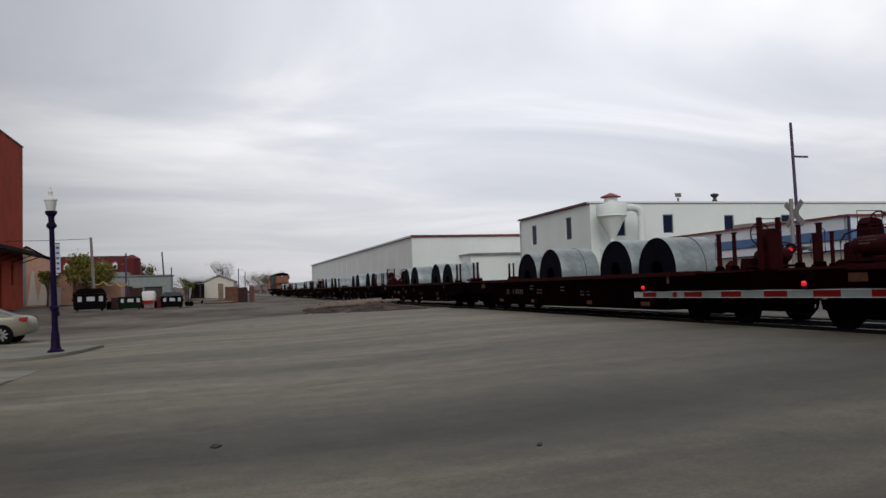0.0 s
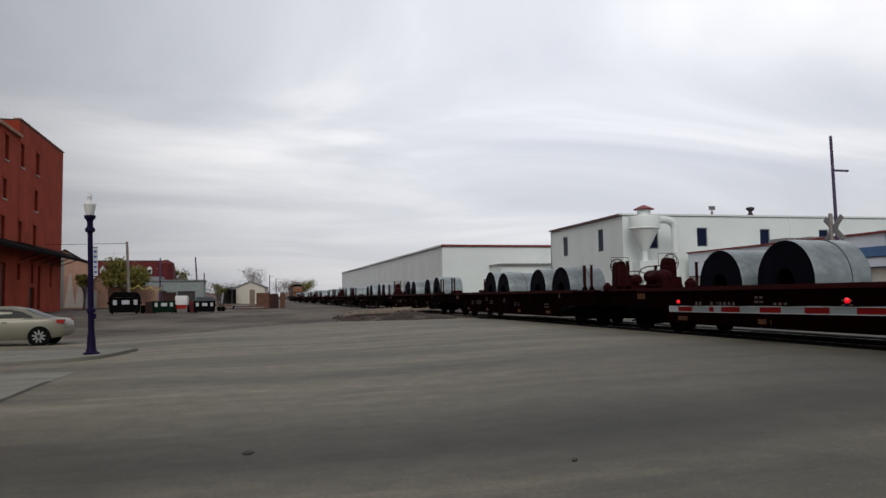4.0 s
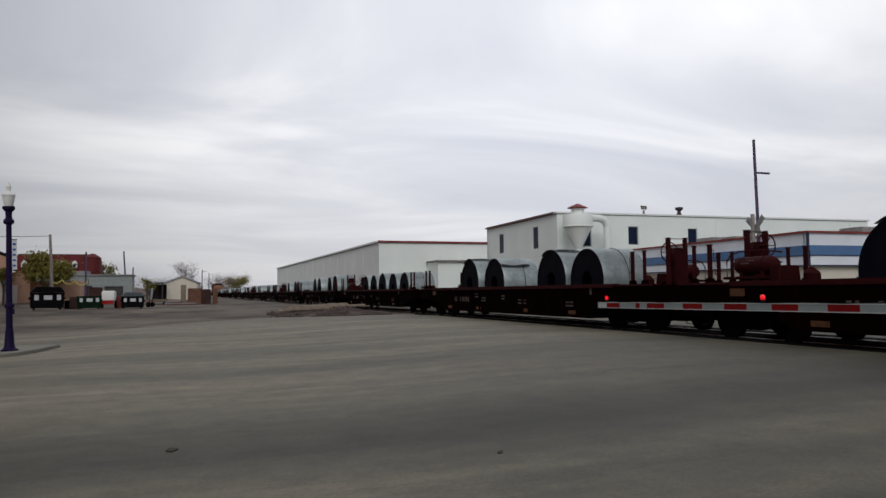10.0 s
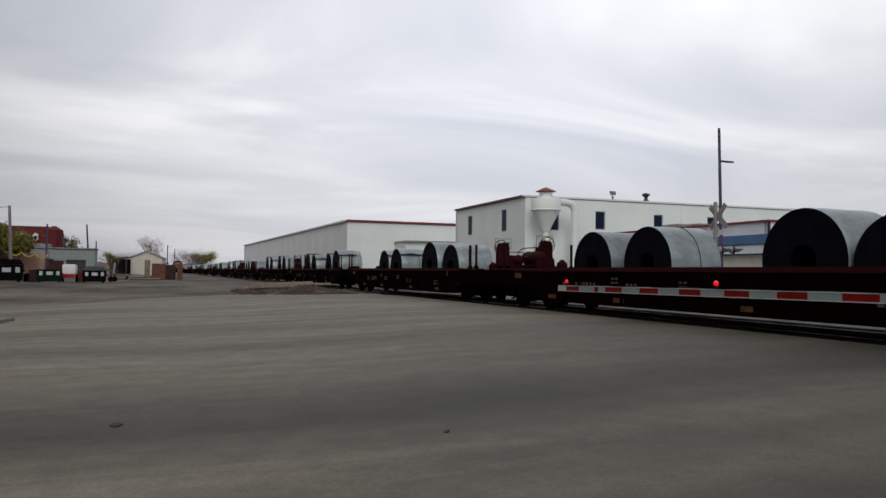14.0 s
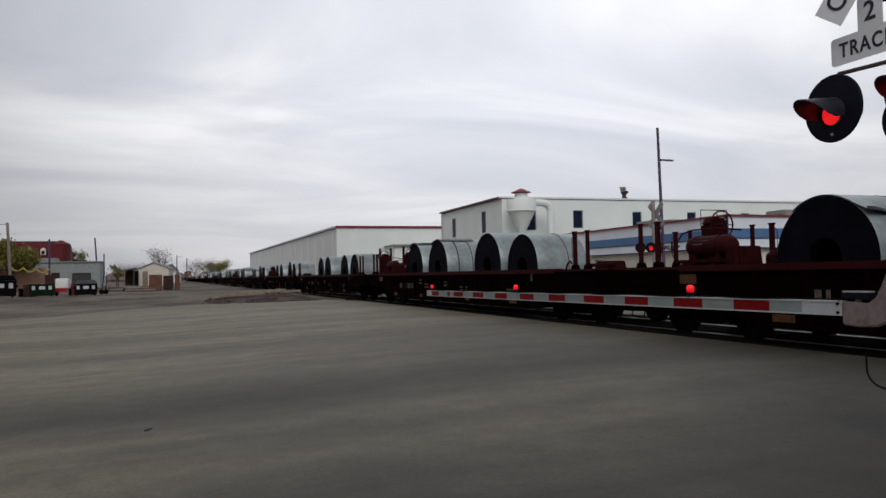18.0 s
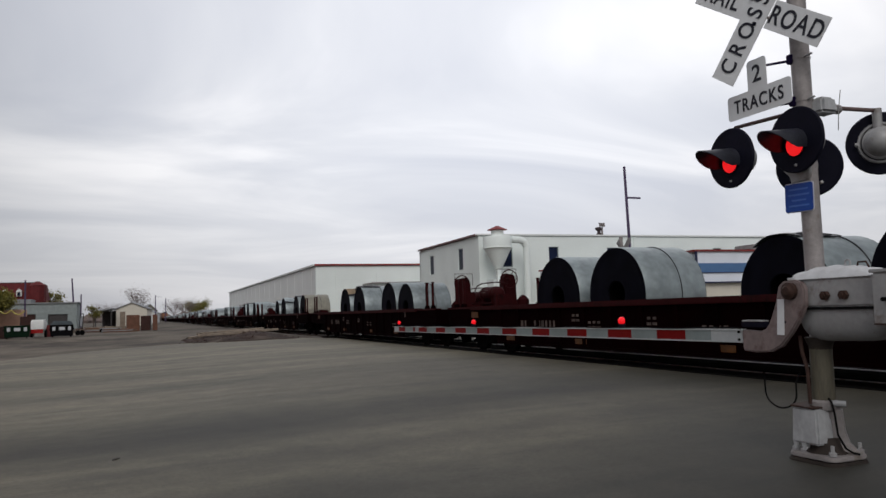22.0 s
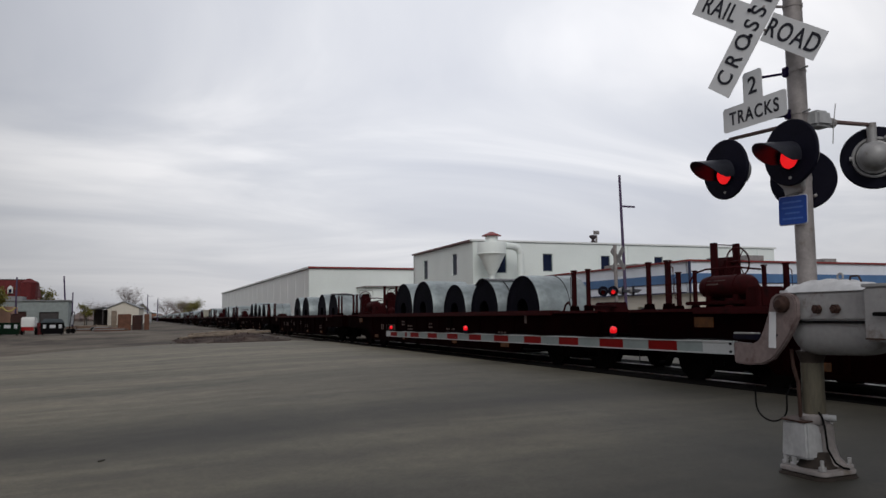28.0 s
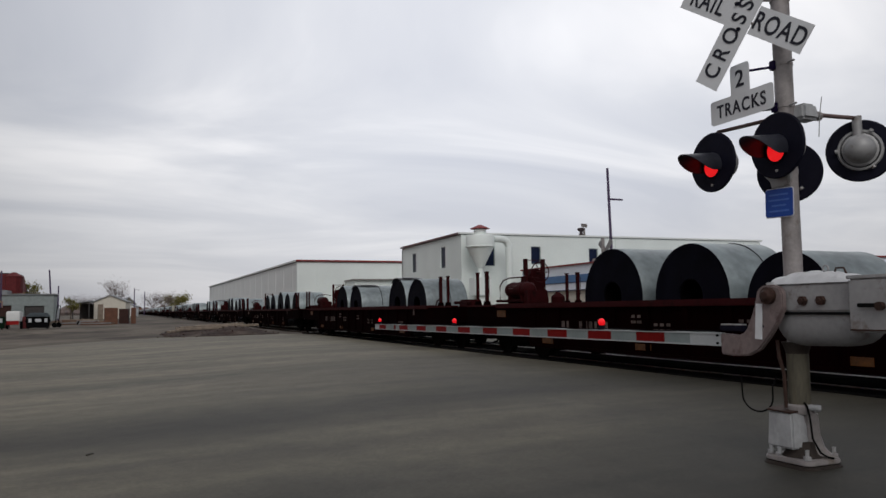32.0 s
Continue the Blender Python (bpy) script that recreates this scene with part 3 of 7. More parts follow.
def wall_with_holes(g, length, height, holes, thick=0.3, m=None):
    """A wall in local x, z with rectangular openings (x0, x1, z0, z1), front at y = 0."""
    xs = sorted({0.0, length, *[h[0] for h in holes], *[h[1] for h in holes]})
    zs = sorted({0.0, height, *[h[2] for h in holes], *[h[3] for h in holes]})
    solid_cell = {}
    for i, (a, b) in enumerate(zip(xs, xs[1:])):
        for j, (c, d) in enumerate(zip(zs, zs[1:])):
            solid_cell[i, j] = not any(h[0] - 1e-6 <= a and b <= h[1] + 1e-6 and h[2] - 1e-6 <= c and d <= h[3] + 1e-6 for h in holes)
    vs, fs, seen = [], [], {}

    def v(i, j, k):
        if (i, j, k) not in seen:
            seen[i, j, k] = len(vs)
            vs.append((xs[i], thick * k, zs[j]))
        return seen[i, j, k]

    for (i, j), full in solid_cell.items():
        if not full:
            continue
        fs.append((v(i, j, 0), v(i + 1, j, 0), v(i + 1, j + 1, 0), v(i, j + 1, 0)))
        fs.append((v(i, j, 1), v(i, j + 1, 1), v(i + 1, j + 1, 1), v(i + 1, j, 1)))
        for di, dj, p, q in ((-1, 0, (i, j), (i, j + 1)), (1, 0, (i + 1, j), (i + 1, j + 1)), (0, -1, (i, j), (i + 1, j)), (0, 1, (i, j + 1), (i + 1, j + 1))):
            if not solid_cell.get((i + di, j + dj), False):
                fs.append((v(*p, 0), v(*q, 0), v(*q, 1), v(*p, 1)))
    return g.add(vs, fs, m)


def window(parent, x0, x1, z0, z1, m, frame_mat, pane_mat=None, sill=True, deep=0.1):
    """A window in an opening of a wall whose front is local y = 0."""
    w = part("window", Geo().box((x0 + x1) / 2, deep + 0.10, z1 - 0.03, x1 - x0, 0.06, 0.06, m).box((x0 + x1) / 2, deep + 0.10, z0 + 0.03, x1 - x0, 0.06, 0.06, m)
             .box(x0 + 0.03, deep + 0.10, (z0 + z1) / 2, 0.06, 0.06, z1 - z0 - 0.12, m).box(x1 - 0.03, deep + 0.10, (z0 + z1) / 2, 0.06, 0.06, z1 - z0 - 0.12, m), frame_mat, parent)
    part("pane", Geo().box((x0 + x1) / 2, deep + 0.11, (z0 + z1) / 2, x1 - x0 - 0.12, 0.02, z1 - z0 - 0.12, m), pane_mat or GLASS_DARK, w)
    if sill:
        part("sill", Geo().box((x0 + x1) / 2, -0.02, z0 - 0.05, x1 - x0 + 0.12, 0.14, 0.1, m), frame_mat, w)
    return w


def building_b():
    """White two-storey works: its end faces the track, its long wall the road."""
    b = thing("factory_building", "long white painted two-storey factory with a flat roof", "factory", pose(25.55, 47.61, 0, 0, 0, TILT))
    h, D = 6.78, 14.1
    front = [(1.85, 2.75, 4.46, 5.92), (5.82, 6.68, 4.62, 6.0), (11.0, 11.85, 4.6, 5.93), (16.05, 16.9, 4.6, 5.93), (21.3, 22.15, 4.6, 5.9), (26.0, 26.85, 4.6, 5.9)]
    part("wall", wall_with_holes(Geo(), 28.6, h, front), WALL_WHITE, b)
    side = pose(0, D, 0, 0, 0, -90)
    left = [(2.8, 3.9, 4.5, 6.15), (9.8, 10.85, 4.48, 6.17)]
    part("wall", wall_with_holes(Geo(), D - 0.3, h, left, m=side), WALL_WHITE, b)
    part("wall", Geo().box(14.3, D - 0.15, h / 2, 28.6, 0.3, h), WALL_WHITE, b)
    part("wall", Geo().box(28.45, D / 2, h / 2, 0.3, D - 0.6, h), WALL_WHITE, b)
    part("roof", Geo().box(14.3, D / 2, h + 0.05, 28.5, D - 0.1, 0.1), ROOF_GREY, b)
    part("coping", Geo().box(14.3, 0.12, h + 0.11, 28.9, 0.45, 0.12).box(14.3, D - 0.1, h + 0.11, 28.9, 0.4, 0.12), WALL_GREY, b, "thin pale metal roof edge")
    part("gable_coping", Geo().box(0.06, D / 2, h + 0.115, 0.52, D - 0.5, 0.13), TRIM_BROWN, b, "thin brown roof edge")
    for x0, x1, z0, z1 in front:
        window(b, x0, x1, z0, z1, None, SIDING_BLUE, sill=False, deep=0.0)
    for x0, x1, z0, z1 in left:
        window(b, x0, x1, z0, z1, side, SIDING_BLUE, sill=False, deep=0.0)
    v = part("roof_vent", Geo().lathe([(0.30, 6.86), (0.30, 6.96), (0.13, 7.22), (0.13, 7.34), (0.30, 7.50), (0.30, 7.62), (0.05, 7.68)], 14, pose(10.9, 0.9, 0)), VENT_RUST, b, "dark waisted roof vent")
    for i in (3, 6):
        part("downpipe", Geo().rod((i * 4.4 + 0.3, -0.05, 0.1), (i * 4.4 + 0.3, -0.05, h), 0.04, n=8), WALL_WHITE, b)
    return b


building_b()


def cyclone():
    """Dust collector standing at the corner of the works."""
    c = thing("dust_collector", "white cyclone dust collector with a red conical cap", "dust collector", pose(26.35, 46.05, 0))
    part("drum", Geo().lathe([(1.02, 5.70), (1.08, 5.72), (1.08, 5.78), (1.04, 5.80), (1.04, 6.50), (1.00, 6.58), (0.50, 6.62)], 28), WALL_WHITE, c)
    part("cone", Geo().lathe([(0.26, 4.25), (0.28, 4.30), (0.98, 5.70)], 28), WALL_WHITE, c)
    part("down_spout", Geo().lathe([(0.20, 3.4), (0.20, 4.28)], 14), WALL_WHITE, c)
    part("neck", Geo().lathe([(0.46, 6.62), (0.46, 7.02)], 20), WALL_WHITE, c)
    part("cap", Geo().lathe([(0.72, 7.06), (0.70, 7.10), (0.10, 7.36)], 20), TRIM_RED, c, "rusty red conical rain cap")
    part("hopper", Geo().box(0, 0, 2.85, 1.35, 1.1, 1.3), WALL_WHITE, c, bevel=0.03)
    g = Geo()
    pts = [(0.9, -0.3, 6.35), (1.7, -0.15, 6.35), (2.1, -0.1, 6.2), (2.3, -0.1, 5.85), (2.3, -0.1, 0.4)]
    for a, q in zip(pts, pts[1:]):
        g.rod(a, q, 0.26, n=16)
        g.lathe([(0.1, -0.24), (0.26, -0.08), (0.26, 0.08), (0.1, 0.24)], 12, Matrix.Translation(q))
    part("duct", g, WALL_WHITE, c)
    part("chute", Geo().box(0, 0, 1.1, 0.7, 0.7, 2.2), WALL_WHITE, c, bevel=0.02)
    for x in (-0.3, 0.6):
        part("wall_stay", Geo().box(x, 0.95, 5.6, 0.12, 0.7, 0.12), WALL_WHITE, c)
    return c


cyclone()


def building_a():
    """Long pale warehouse beyond the works."""
    b = thing("warehouse", "long white metal warehouse with a dark red roof edge", "warehouse", pose(18.05, 69.55, 0, 0, 0, -0.1))
    h, L, W = 6.0, 81.0, 30.0
    part("wall", Geo().box(W / 2, 0.15, h / 2, W, 0.3, h), WALL_WHITE, b)
    part("wall", Geo().box(0.15, L / 2 + 0.15, h / 2, 0.3, L - 0.3, h), WALL_GREY, b)
    part("wall", Geo().box(W - 0.15, L / 2 + 0.15, h / 2, 0.3, L - 0.3, h), WALL_GREY, b)
    part("wall", Geo().box(W / 2, L, h / 2, W, 0.3, h), WALL_GREY, b)
    part("roof", Geo().box(W / 2, L / 2, h + 0.06, W, L, 0.12), ROOF_GREY, b)
    part("roof_edge", Geo().box(W / 2, -0.02, h + 0.16, W + 0.2, 0.34, 0.16), TRIM_RED, b)
    part("roof_edge", Geo().box(-0.02, L / 2 + 0.2, h + 0.16, 0.34, L - 0.1, 0.16), WALL_GREY, b, "pale metal roof edge")
    for i in range(17):
        part("wall_rib", Geo().box(-0.006, 2 + i * 4.6, h / 2, 0.03, 0.10, h - 0.1), WALL_GREY, b)
    for i in range(7):
        part("wall_rib", Geo().box(2 + i * 4.2, -0.02, h / 2, 0.10, 0.05, h - 0.1), WALL_WHITE, b)
    s = thing("loading_shed", "low white lean-to shed against the warehouse end", "shed", pose(22.8, 66.0, 0, 0, 0, TILT))
    part("wall", Geo().box(3.6, 0.15, 2.05, 7.2, 0.3, 4.1).box(0.15, 1.85, 2.05, 0.3, 3.1, 4.1), WALL_WHITE, s)
    part("roof", Geo().box(3.6, 1.6, 4.17, 7.5, 3.8, 0.12), ALU_DARK, s, "thin dark roof sheet")


building_a()


def building_c():
    """Low shop with a blue band, facing the crossing."""
    b = thing("low_shop", "low white flat-roofed shop with a broad blue band", "shop", pose(29.75, 29.1, 0, 0, 0, TILT))
    L, W, h = 17.6, 26.0, 4.0
    side = pose(0, L, 0, 0, 0, -90)
    holes_side = [(9.2, 9.9, 0.9, 1.7), (12.8, 14.2, 0.3, 1.7), (4.0, 4.9, 0.2, 2.1)]
    holes = [(3.0, 5.4, 0.9, 1.9), (8.0, 9.0, 0.2, 2.1), (11.0, 14.0, 0.9, 1.9)]
    part("wall", wall_with_holes(Geo(), L, h, holes_side, m=side), SIDING_CREAM, b)
    part("wall", wall_with_holes(Geo(), W, h, holes), SIDING_CREAM, b)
    part("wall", Geo().box(W / 2, L - 0.15, h / 2, W - 0.7, 0.3, h).box(W - 0.15, L / 2, h / 2, 0.3, L - 0.7, h), SIDING_CREAM, b)
    for x0, x1, z0, z1 in holes_side:
        window(b, x0, x1, z0, z1, side, TRIM_WHITE)
    for x0, x1, z0, z1 in holes:
        window(b, x0, x1, z0, z1, None, TRIM_WHITE)
    part("roof", Geo().box(W / 2, L / 2, h + 0.05, W - 0.1, L - 0.1, 0.1), ROOF_GREY, b)
    part("fascia", Geo().box(W / 2 - 0.1, -0.10, 3.22, W + 0.2, 0.2, 1.66).box(-0.10, L / 2 + 0.05, 3.22, 0.2, L - 0.1, 1.66), FASCIA_WHITE, b, "white metal fascia")
    part("fascia_edge", Geo().box(W / 2 - 0.1, -0.215, 2.41, W + 0.25, 0.03, 0.07).box(-0.215, L / 2, 2.41, 0.03, L - 0.2, 0.07), BAND_EDGE, b, "thin navy fascia edge")
    part("band_edge", Geo().box(W / 2 - 0.1, -0.235, 2.925, W + 0.25, 0.02, 0.045).box(-0.235, (L - 3.3) / 2 - 0.1, 2.925, 0.02, L - 3.3, 0.045), BAND_EDGE, b, "thin navy line under the band")
    part("band", Geo().box(W / 2 - 0.1, -0.215, 3.18, W + 0.25, 0.03, 0.50).box(-0.215, (L - 3.3) / 2 - 0.1, 3.18, 0.03, L - 3.3, 0.50), STRIPE_BLUE, b, "blue painted band")
    part("coping", Geo().box(W / 2 - 0.1, -0.10, 4.10, W + 0.5, 0.4, 0.10).box(-0.10, L / 2, 4.10, 0.4, L + 0.1, 0.10), TRIM_RED, b, "dark red roof edge")
    part("corner_post", Geo().box(-0.25, -0.25, 3.22, 0.10, 0.10, 1.70), BAND_EDGE, b)
    for x, y, s in ((4.0, 12.5, 1.0), (3.6, 9.8, 0.8), (6.5, 3.0, 0.9), (12.0, 2.5, 0.7)):
        u = part("roof_unit", Geo().box(x, y, h + 0.10 + s * 0.32, 1.5 * s, 1.7 * s, s * 0.64), ALU_DARK, b, bevel=0.03)
        part("roof_unit_grille", Geo().box(x - 0.76 * s, y, h + 0.10 + s * 0.22, 0.02, 1.3 * s, s * 0.3), ROOF_DARK, u)


building_c()


def far_mast():
    m = thing("light_mast", "tall distant mast with a wide floodlight head", "light mast", pose(207, 300, 0))
    part("shaft", Geo().lathe([(0.7, 0), (0.5, 39.0)], 10), ALU_DARK, m)
    part("head", Geo().box(0, 0, 40.9, 3.2, 0.8, 0.5), ALU_DARK, m, "dark floodlight head", bevel=0.1)
    for x in (-1.1, 0.0, 1.1):
        part("lamp", Geo().box(x, -0.2, 40.0, 0.8, 0.9, 1.3), ALU_DARK, m, bevel=0.15)


far_mast()


def brick_building():
    """Tall red-brick store at the street corner, long side to the track."""
    b = thing("brick_store", "tall red-brick warehouse store with narrow arched windows", "brick building", pose(-19.0, 85.3, 0.2, 0, 0, 0))
    h, L, W = 16.5, 15.4, 24.0
    side = pose(0, -L, 0, 0, 0, 90)
    # openings along the face, from the corner block to the far edge
    holes = [(a - 0.14, a + 0.90, c, d) for a, c, d in ((0.6, 12.6, 14.6), (5.4, 12.7, 14.7), (5.1, 9.3, 11.2), (0.3, 6.1, 7.9), (4.8, 6.1, 8.0))]
    bays = [(0.2, 1.0, 2.9, 4.3), (4.4, 5.1, 2.7, 4.5), (6.6, 7.5, 0.3, 4.4), (3.9, 5.6, 0.3, 2.3), (10.9, 11.6, 2.4, 4.4)]
    part("wall", wall_with_holes(Geo(), L, h, holes + bays, thick=0.45, m=side), BRICK, b)
    for q in ((-W / 2, -0.22, W - 0.9, 0.44), (-W / 2, -L + 0.22, W - 0.9, 0.44), (-W + 0.22, -L / 2, 0.44, L)):
        part("wall", Geo().box(q[0], q[1], h / 2, q[2], q[3], h), BRICK, b)
    part("roof", Geo().box(-W / 2, -L / 2, h + 0.06, W, L, 0.12), ROOF_DARK, b)
    part("coping", Geo().box(-0.2, -L / 2, h + 0.16, 0.6, L + 0.1, 0.10), BRICK_TAN, b)
    for x0, x1, z0, z1 in holes:
        store_window(b, side, x0, x1, z0, z1)
    for x0, x1, z0, z1 in bays:
        window(b, x0, x1, z0, z1, side, TIMBER, pane_mat=TIMBER, sill=False, deep=0.15)
    part("canopy", Geo().prism([(0, 0), (2.2, -0.85), (2.2, -1.1), (0, -0.45)], L + 3.4, pose(0.02, -L / 2 + 1.6, 6.15, 90, 0, 0)), AWNING, b, "dark shingled canopy over the loading bays")
    for i in range(5):
        part("bracket", Geo().rod((0.05, -1.2 - i * 3.4, 4.6), (1.7, -1.2 - i * 3.4, 5.2), 0.06, n=6), TIMBER, b)
    n = thing("brick_front_block", "red-brick corner block with a dark red roof edge", "brick building", pose(-19.0, 69.85, 0.2, 0, 0, 0))
    face_ = pose(0, -34, 0, 0, 0, 90)
    near = [(30.2, 31.2, 12.5, 14.5), (29.9, 30.9, 9.3, 10.9), (29.6, 30.6, 6.0, 7.9), (24, 25, 12.5, 14.5), (24, 25, 9.3, 10.9), (24, 25, 6.0, 7.9)]
    doors = [(30.0, 31.1, 0.2, 4.2)]
    part("wall", wall_with_holes(Geo(), 34.0, 15.2, near + doors, thick=0.45, m=face_), BRICK, n)
    for q in ((-10, -33.8, 19, 0.4), (-10, -0.2, 19, 0.4), (-19.8, -17, 0.4, 33.2)):
        part("wall", Geo().box(q[0], q[1], 7.6, q[2], q[3], 15.2), BRICK, n)
    part("roof", Geo().box(-10, -17, 15.26, 20, 34, 0.12), ROOF_DARK, n)
    part("cornice", Geo().box(0.06, -17, 15.12, 0.42, 34.2, 0.26), BRICK_TAN, n, "tan projecting roof edge")
    for x0, x1, z0, z1 in near:
        store_window(n, face_, x0, x1, z0, z1)
    part("door", Geo().box(30.55, 0.2, 2.1, 1.1, 0.08, 3.9, face_), TIMBER, n)
    part("canopy", Geo().prism([(0, 0), (2.2, -0.85), (2.2, -1.1), (0, -0.45)], 34, pose(0.02, -17.1, 6.1, 90, 0, 0)), AWNING, n, "dark shingled canopy")


def store_window(b, side, x0, x1, z0, z1):
    w = window(b, x0, x1, z0, z1, side, STONE, deep=0.2)
    arch = [(-(x1 - x0) / 2 - 0.15, 0)] + [((x1 - x0 + 0.3) / 2 * math.cos(math.pi - a * math.pi / 8), 0.30 * math.sin(a * math.pi / 8)) for a in range(9)] + [((x1 - x0) / 2 + 0.15, 0)]
    part("arch", Geo().prism(arch, 0.06, side @ pose((x0 + x1) / 2, -0.03, z1, 90, 0, 0)), BRICK, w)


brick_building()


def gable_house(name, label, cat, m, w, d, h, ridge, wall_mat, roof_mat, holes=(), trim=TRIM_WHITE):
    """A small house; its gable faces local -y."""
    b = thing(name, label, cat, m)
    part("wall", wall_with_holes(Geo(), w, h, holes, thick=0.2, m=pose(-w / 2, 0, 0)), wall_mat, b)
    part("wall", Geo().box(-w / 2 + 0.1, d / 2, h / 2, 0.2, d - 0.4, h).box(w / 2 - 0.1, d / 2, h / 2, 0.2, d - 0.4, h).box(0, d - 0.1, h / 2, w, 0.2, h), wall_mat, b)
    for y in (0.1, d - 0.1):
        part("gable", Geo().prism([(-w / 2, 0), (w / 2, 0), (0, ridge)], 0.2, pose(0, y, h, 90, 0, 0)), wall_mat, b)
    s = math.atan2(ridge, w / 2)
    slope = math.hypot(ridge, w / 2) + 0.3
    for k in (-1, 1):
        m2 = pose(0, d / 2, h + ridge + 0.08) @ Matrix.Rotation(k * s, 4, "Y")
        part("roof", Geo().box(k * slope / 2, 0, 0, slope, d + 0.5, 0.12, m2), roof_mat, b)
    for x0, x1, z0, z1 in holes:
        window(b, x0, x1, z0, z1, pose(-w / 2, 0, 0), trim, deep=0.0)
    return b


gable_house("white_shed", "small white gabled shed with a grey roof", "shed", pose(0.3, 150, 0.2, 0, 0, -6), 5.4, 9.0, 3.2, 1.15, SIDING_CREAM, ROOF_GREY)
shed = thing("open_lean_to", "dark open-sided lean-to beside the white shed", "shed", pose(-4.0, 151.0, 0.2, 0, 0, -6) @ Matrix.Scale(1.4, 4))
part("back_wall", Geo().box(0, 2.9, 1.05, 2.0, 0.15, 2.1), ROOF_DARK, shed)
part("roof", Geo().box(0, 0, 2.2, 2.4, 6.2, 0.14, pose(0, 0, 0, 0, -8, 0)), ROOF_GREY, shed)
for x in (-0.95, 0.95):
    part("post", Geo().box(x, -2.8, 1.05, 0.12, 0.12, 2.1), ROOF_DARK, shed)
mural = gable_house("mural_building", "narrow building with a blue and peach painted mural wall", "building", pose(-22.1, 101, 0.2, 0, 0, 14), 5.6, 12, 5.6, 1.7, SIDING_PEACH, AWNING)
part("mural_panel", Geo().box(-0.55, -0.04, 3.2, 0.95, 0.05, 6.2), SIDING_BLUE, mural, "blue painted panel")
part("mural_panel", Geo().box(2.45, -0.04, 1.6, 0.6, 0.05, 3.0), SIDING_BLUE, mural, "blue painted panel")
for x, hh in ((0.65, 4.2), (1.75, 3.2)):
    part("mural_peak", Geo().prism([(-0.6, 0), (0.6, 0), (0.1, hh), (-0.1, hh)], 0.05, pose(x, -0.05, 0.2, 90, 0, 0)), SIDING_CREAM, mural, "pale pointed painted shape")


def red_house():
    b = thing("mansard_house", "dark red mansard-roofed brick house with white dormers", "house", pose(-25.0, 136, 0.2))
    W, D = 11.8, 10.0
    part("wall", Geo().box(W / 2, D / 2, 2.5, W, D, 5.0), BRICK_TAN, b)
    part("mansard", Geo().box(W / 2, D / 2, 6.3, W + 0.4, D + 0.4, 2.7, taper=0.94), MANSARD, b)
    part("roof_cap", Geo().box(W / 2, D / 2, 7.72, W * 0.95, D * 0.95, 0.14), ROOF_DARK, b)
    for x in (1.2, 6.6, 8.6):
        d = part("dormer", Geo().prism([(-0.38, 0), (0.38, 0), (0.38, 0.9), (0, 1.25), (-0.38, 0.9)], 0.7, pose(x, -0.15, 5.5, 90, 0, 0)), TRIM_WHITE, b)
        part("pane", Geo().box(x, -0.52, 5.9, 0.42, 0.04, 0.6), GLASS_DARK, d)
    part("turret", Geo().rod((W - 0.6, 0.2, 4.5), (W - 0.6, 0.2, 7.2), 1.3, n=10).rod((W - 0.6, 0.2, 7.2), (W - 0.6, 0.2, 7.9), 1.4, 0.3, n=10), MANSARD, b)


red_house()
peach = gable_house("peach_house", "small peach house with a red hipped roof and a white door", "house", pose(-20.2, 112, 0.2, 0, 0, 10), 2.6, 6, 3.2, 1.2, SIDING_PEACH, MANSARD)
part("door", Geo().box(-0.55, -0.04, 1.25, 0.8, 0.06, 2.4), TRIM_WHITE, peach, "white door")
g = Geo().box(0, 0, 1.5, 8.0, 5, 3.0)
solid("pink_outbuilding", g, SIDING_PEACH, "low pink rendered outbuilding", "outbuilding", pose(-17.0, 116, 0.2))


def grey_block():
    b = thing("grey_workshop", "low blue-grey flat-roofed workshop with a dark doorway", "workshop", pose(-16.2, 121, 0.2))
    part("wall", wall_with_holes(Geo(), 9.4, 3.9, [(1.9, 4.0, 0.1, 2.4), (5.6, 8.2, 0.1, 2.3)]), SIDING_BLUE, b)
    part("wall", Geo().box(0.15, 3.3, 1.95, 0.3, 6, 3.9).box(9.25, 3.3, 1.95, 0.3, 6, 3.9).box(4.7, 6.4, 1.95, 9.4, 0.2, 3.9), SIDING_BLUE, b)
    part("roof", Geo().box(4.7, 3.2, 3.98, 9.8, 6.8, 0.16), ROOF_GREY, b)
    part("door", Geo().box(2.95, 0.2, 1.25, 2.0, 0.08, 2.2), TIMBER, b)
    part("door", Geo().box(6.9, 0.2, 1.2, 2.5, 0.08, 2.1), ROOF_DARK, b)
    g2 = Geo().box(0, 0, 2.4, 7.5, 5, 4.8)
    solid("grey_house_rear", g2, ROOF_GREY, "plain grey building behind the workshop", "building", pose(-17.5, 131, 0.2))


grey_block()


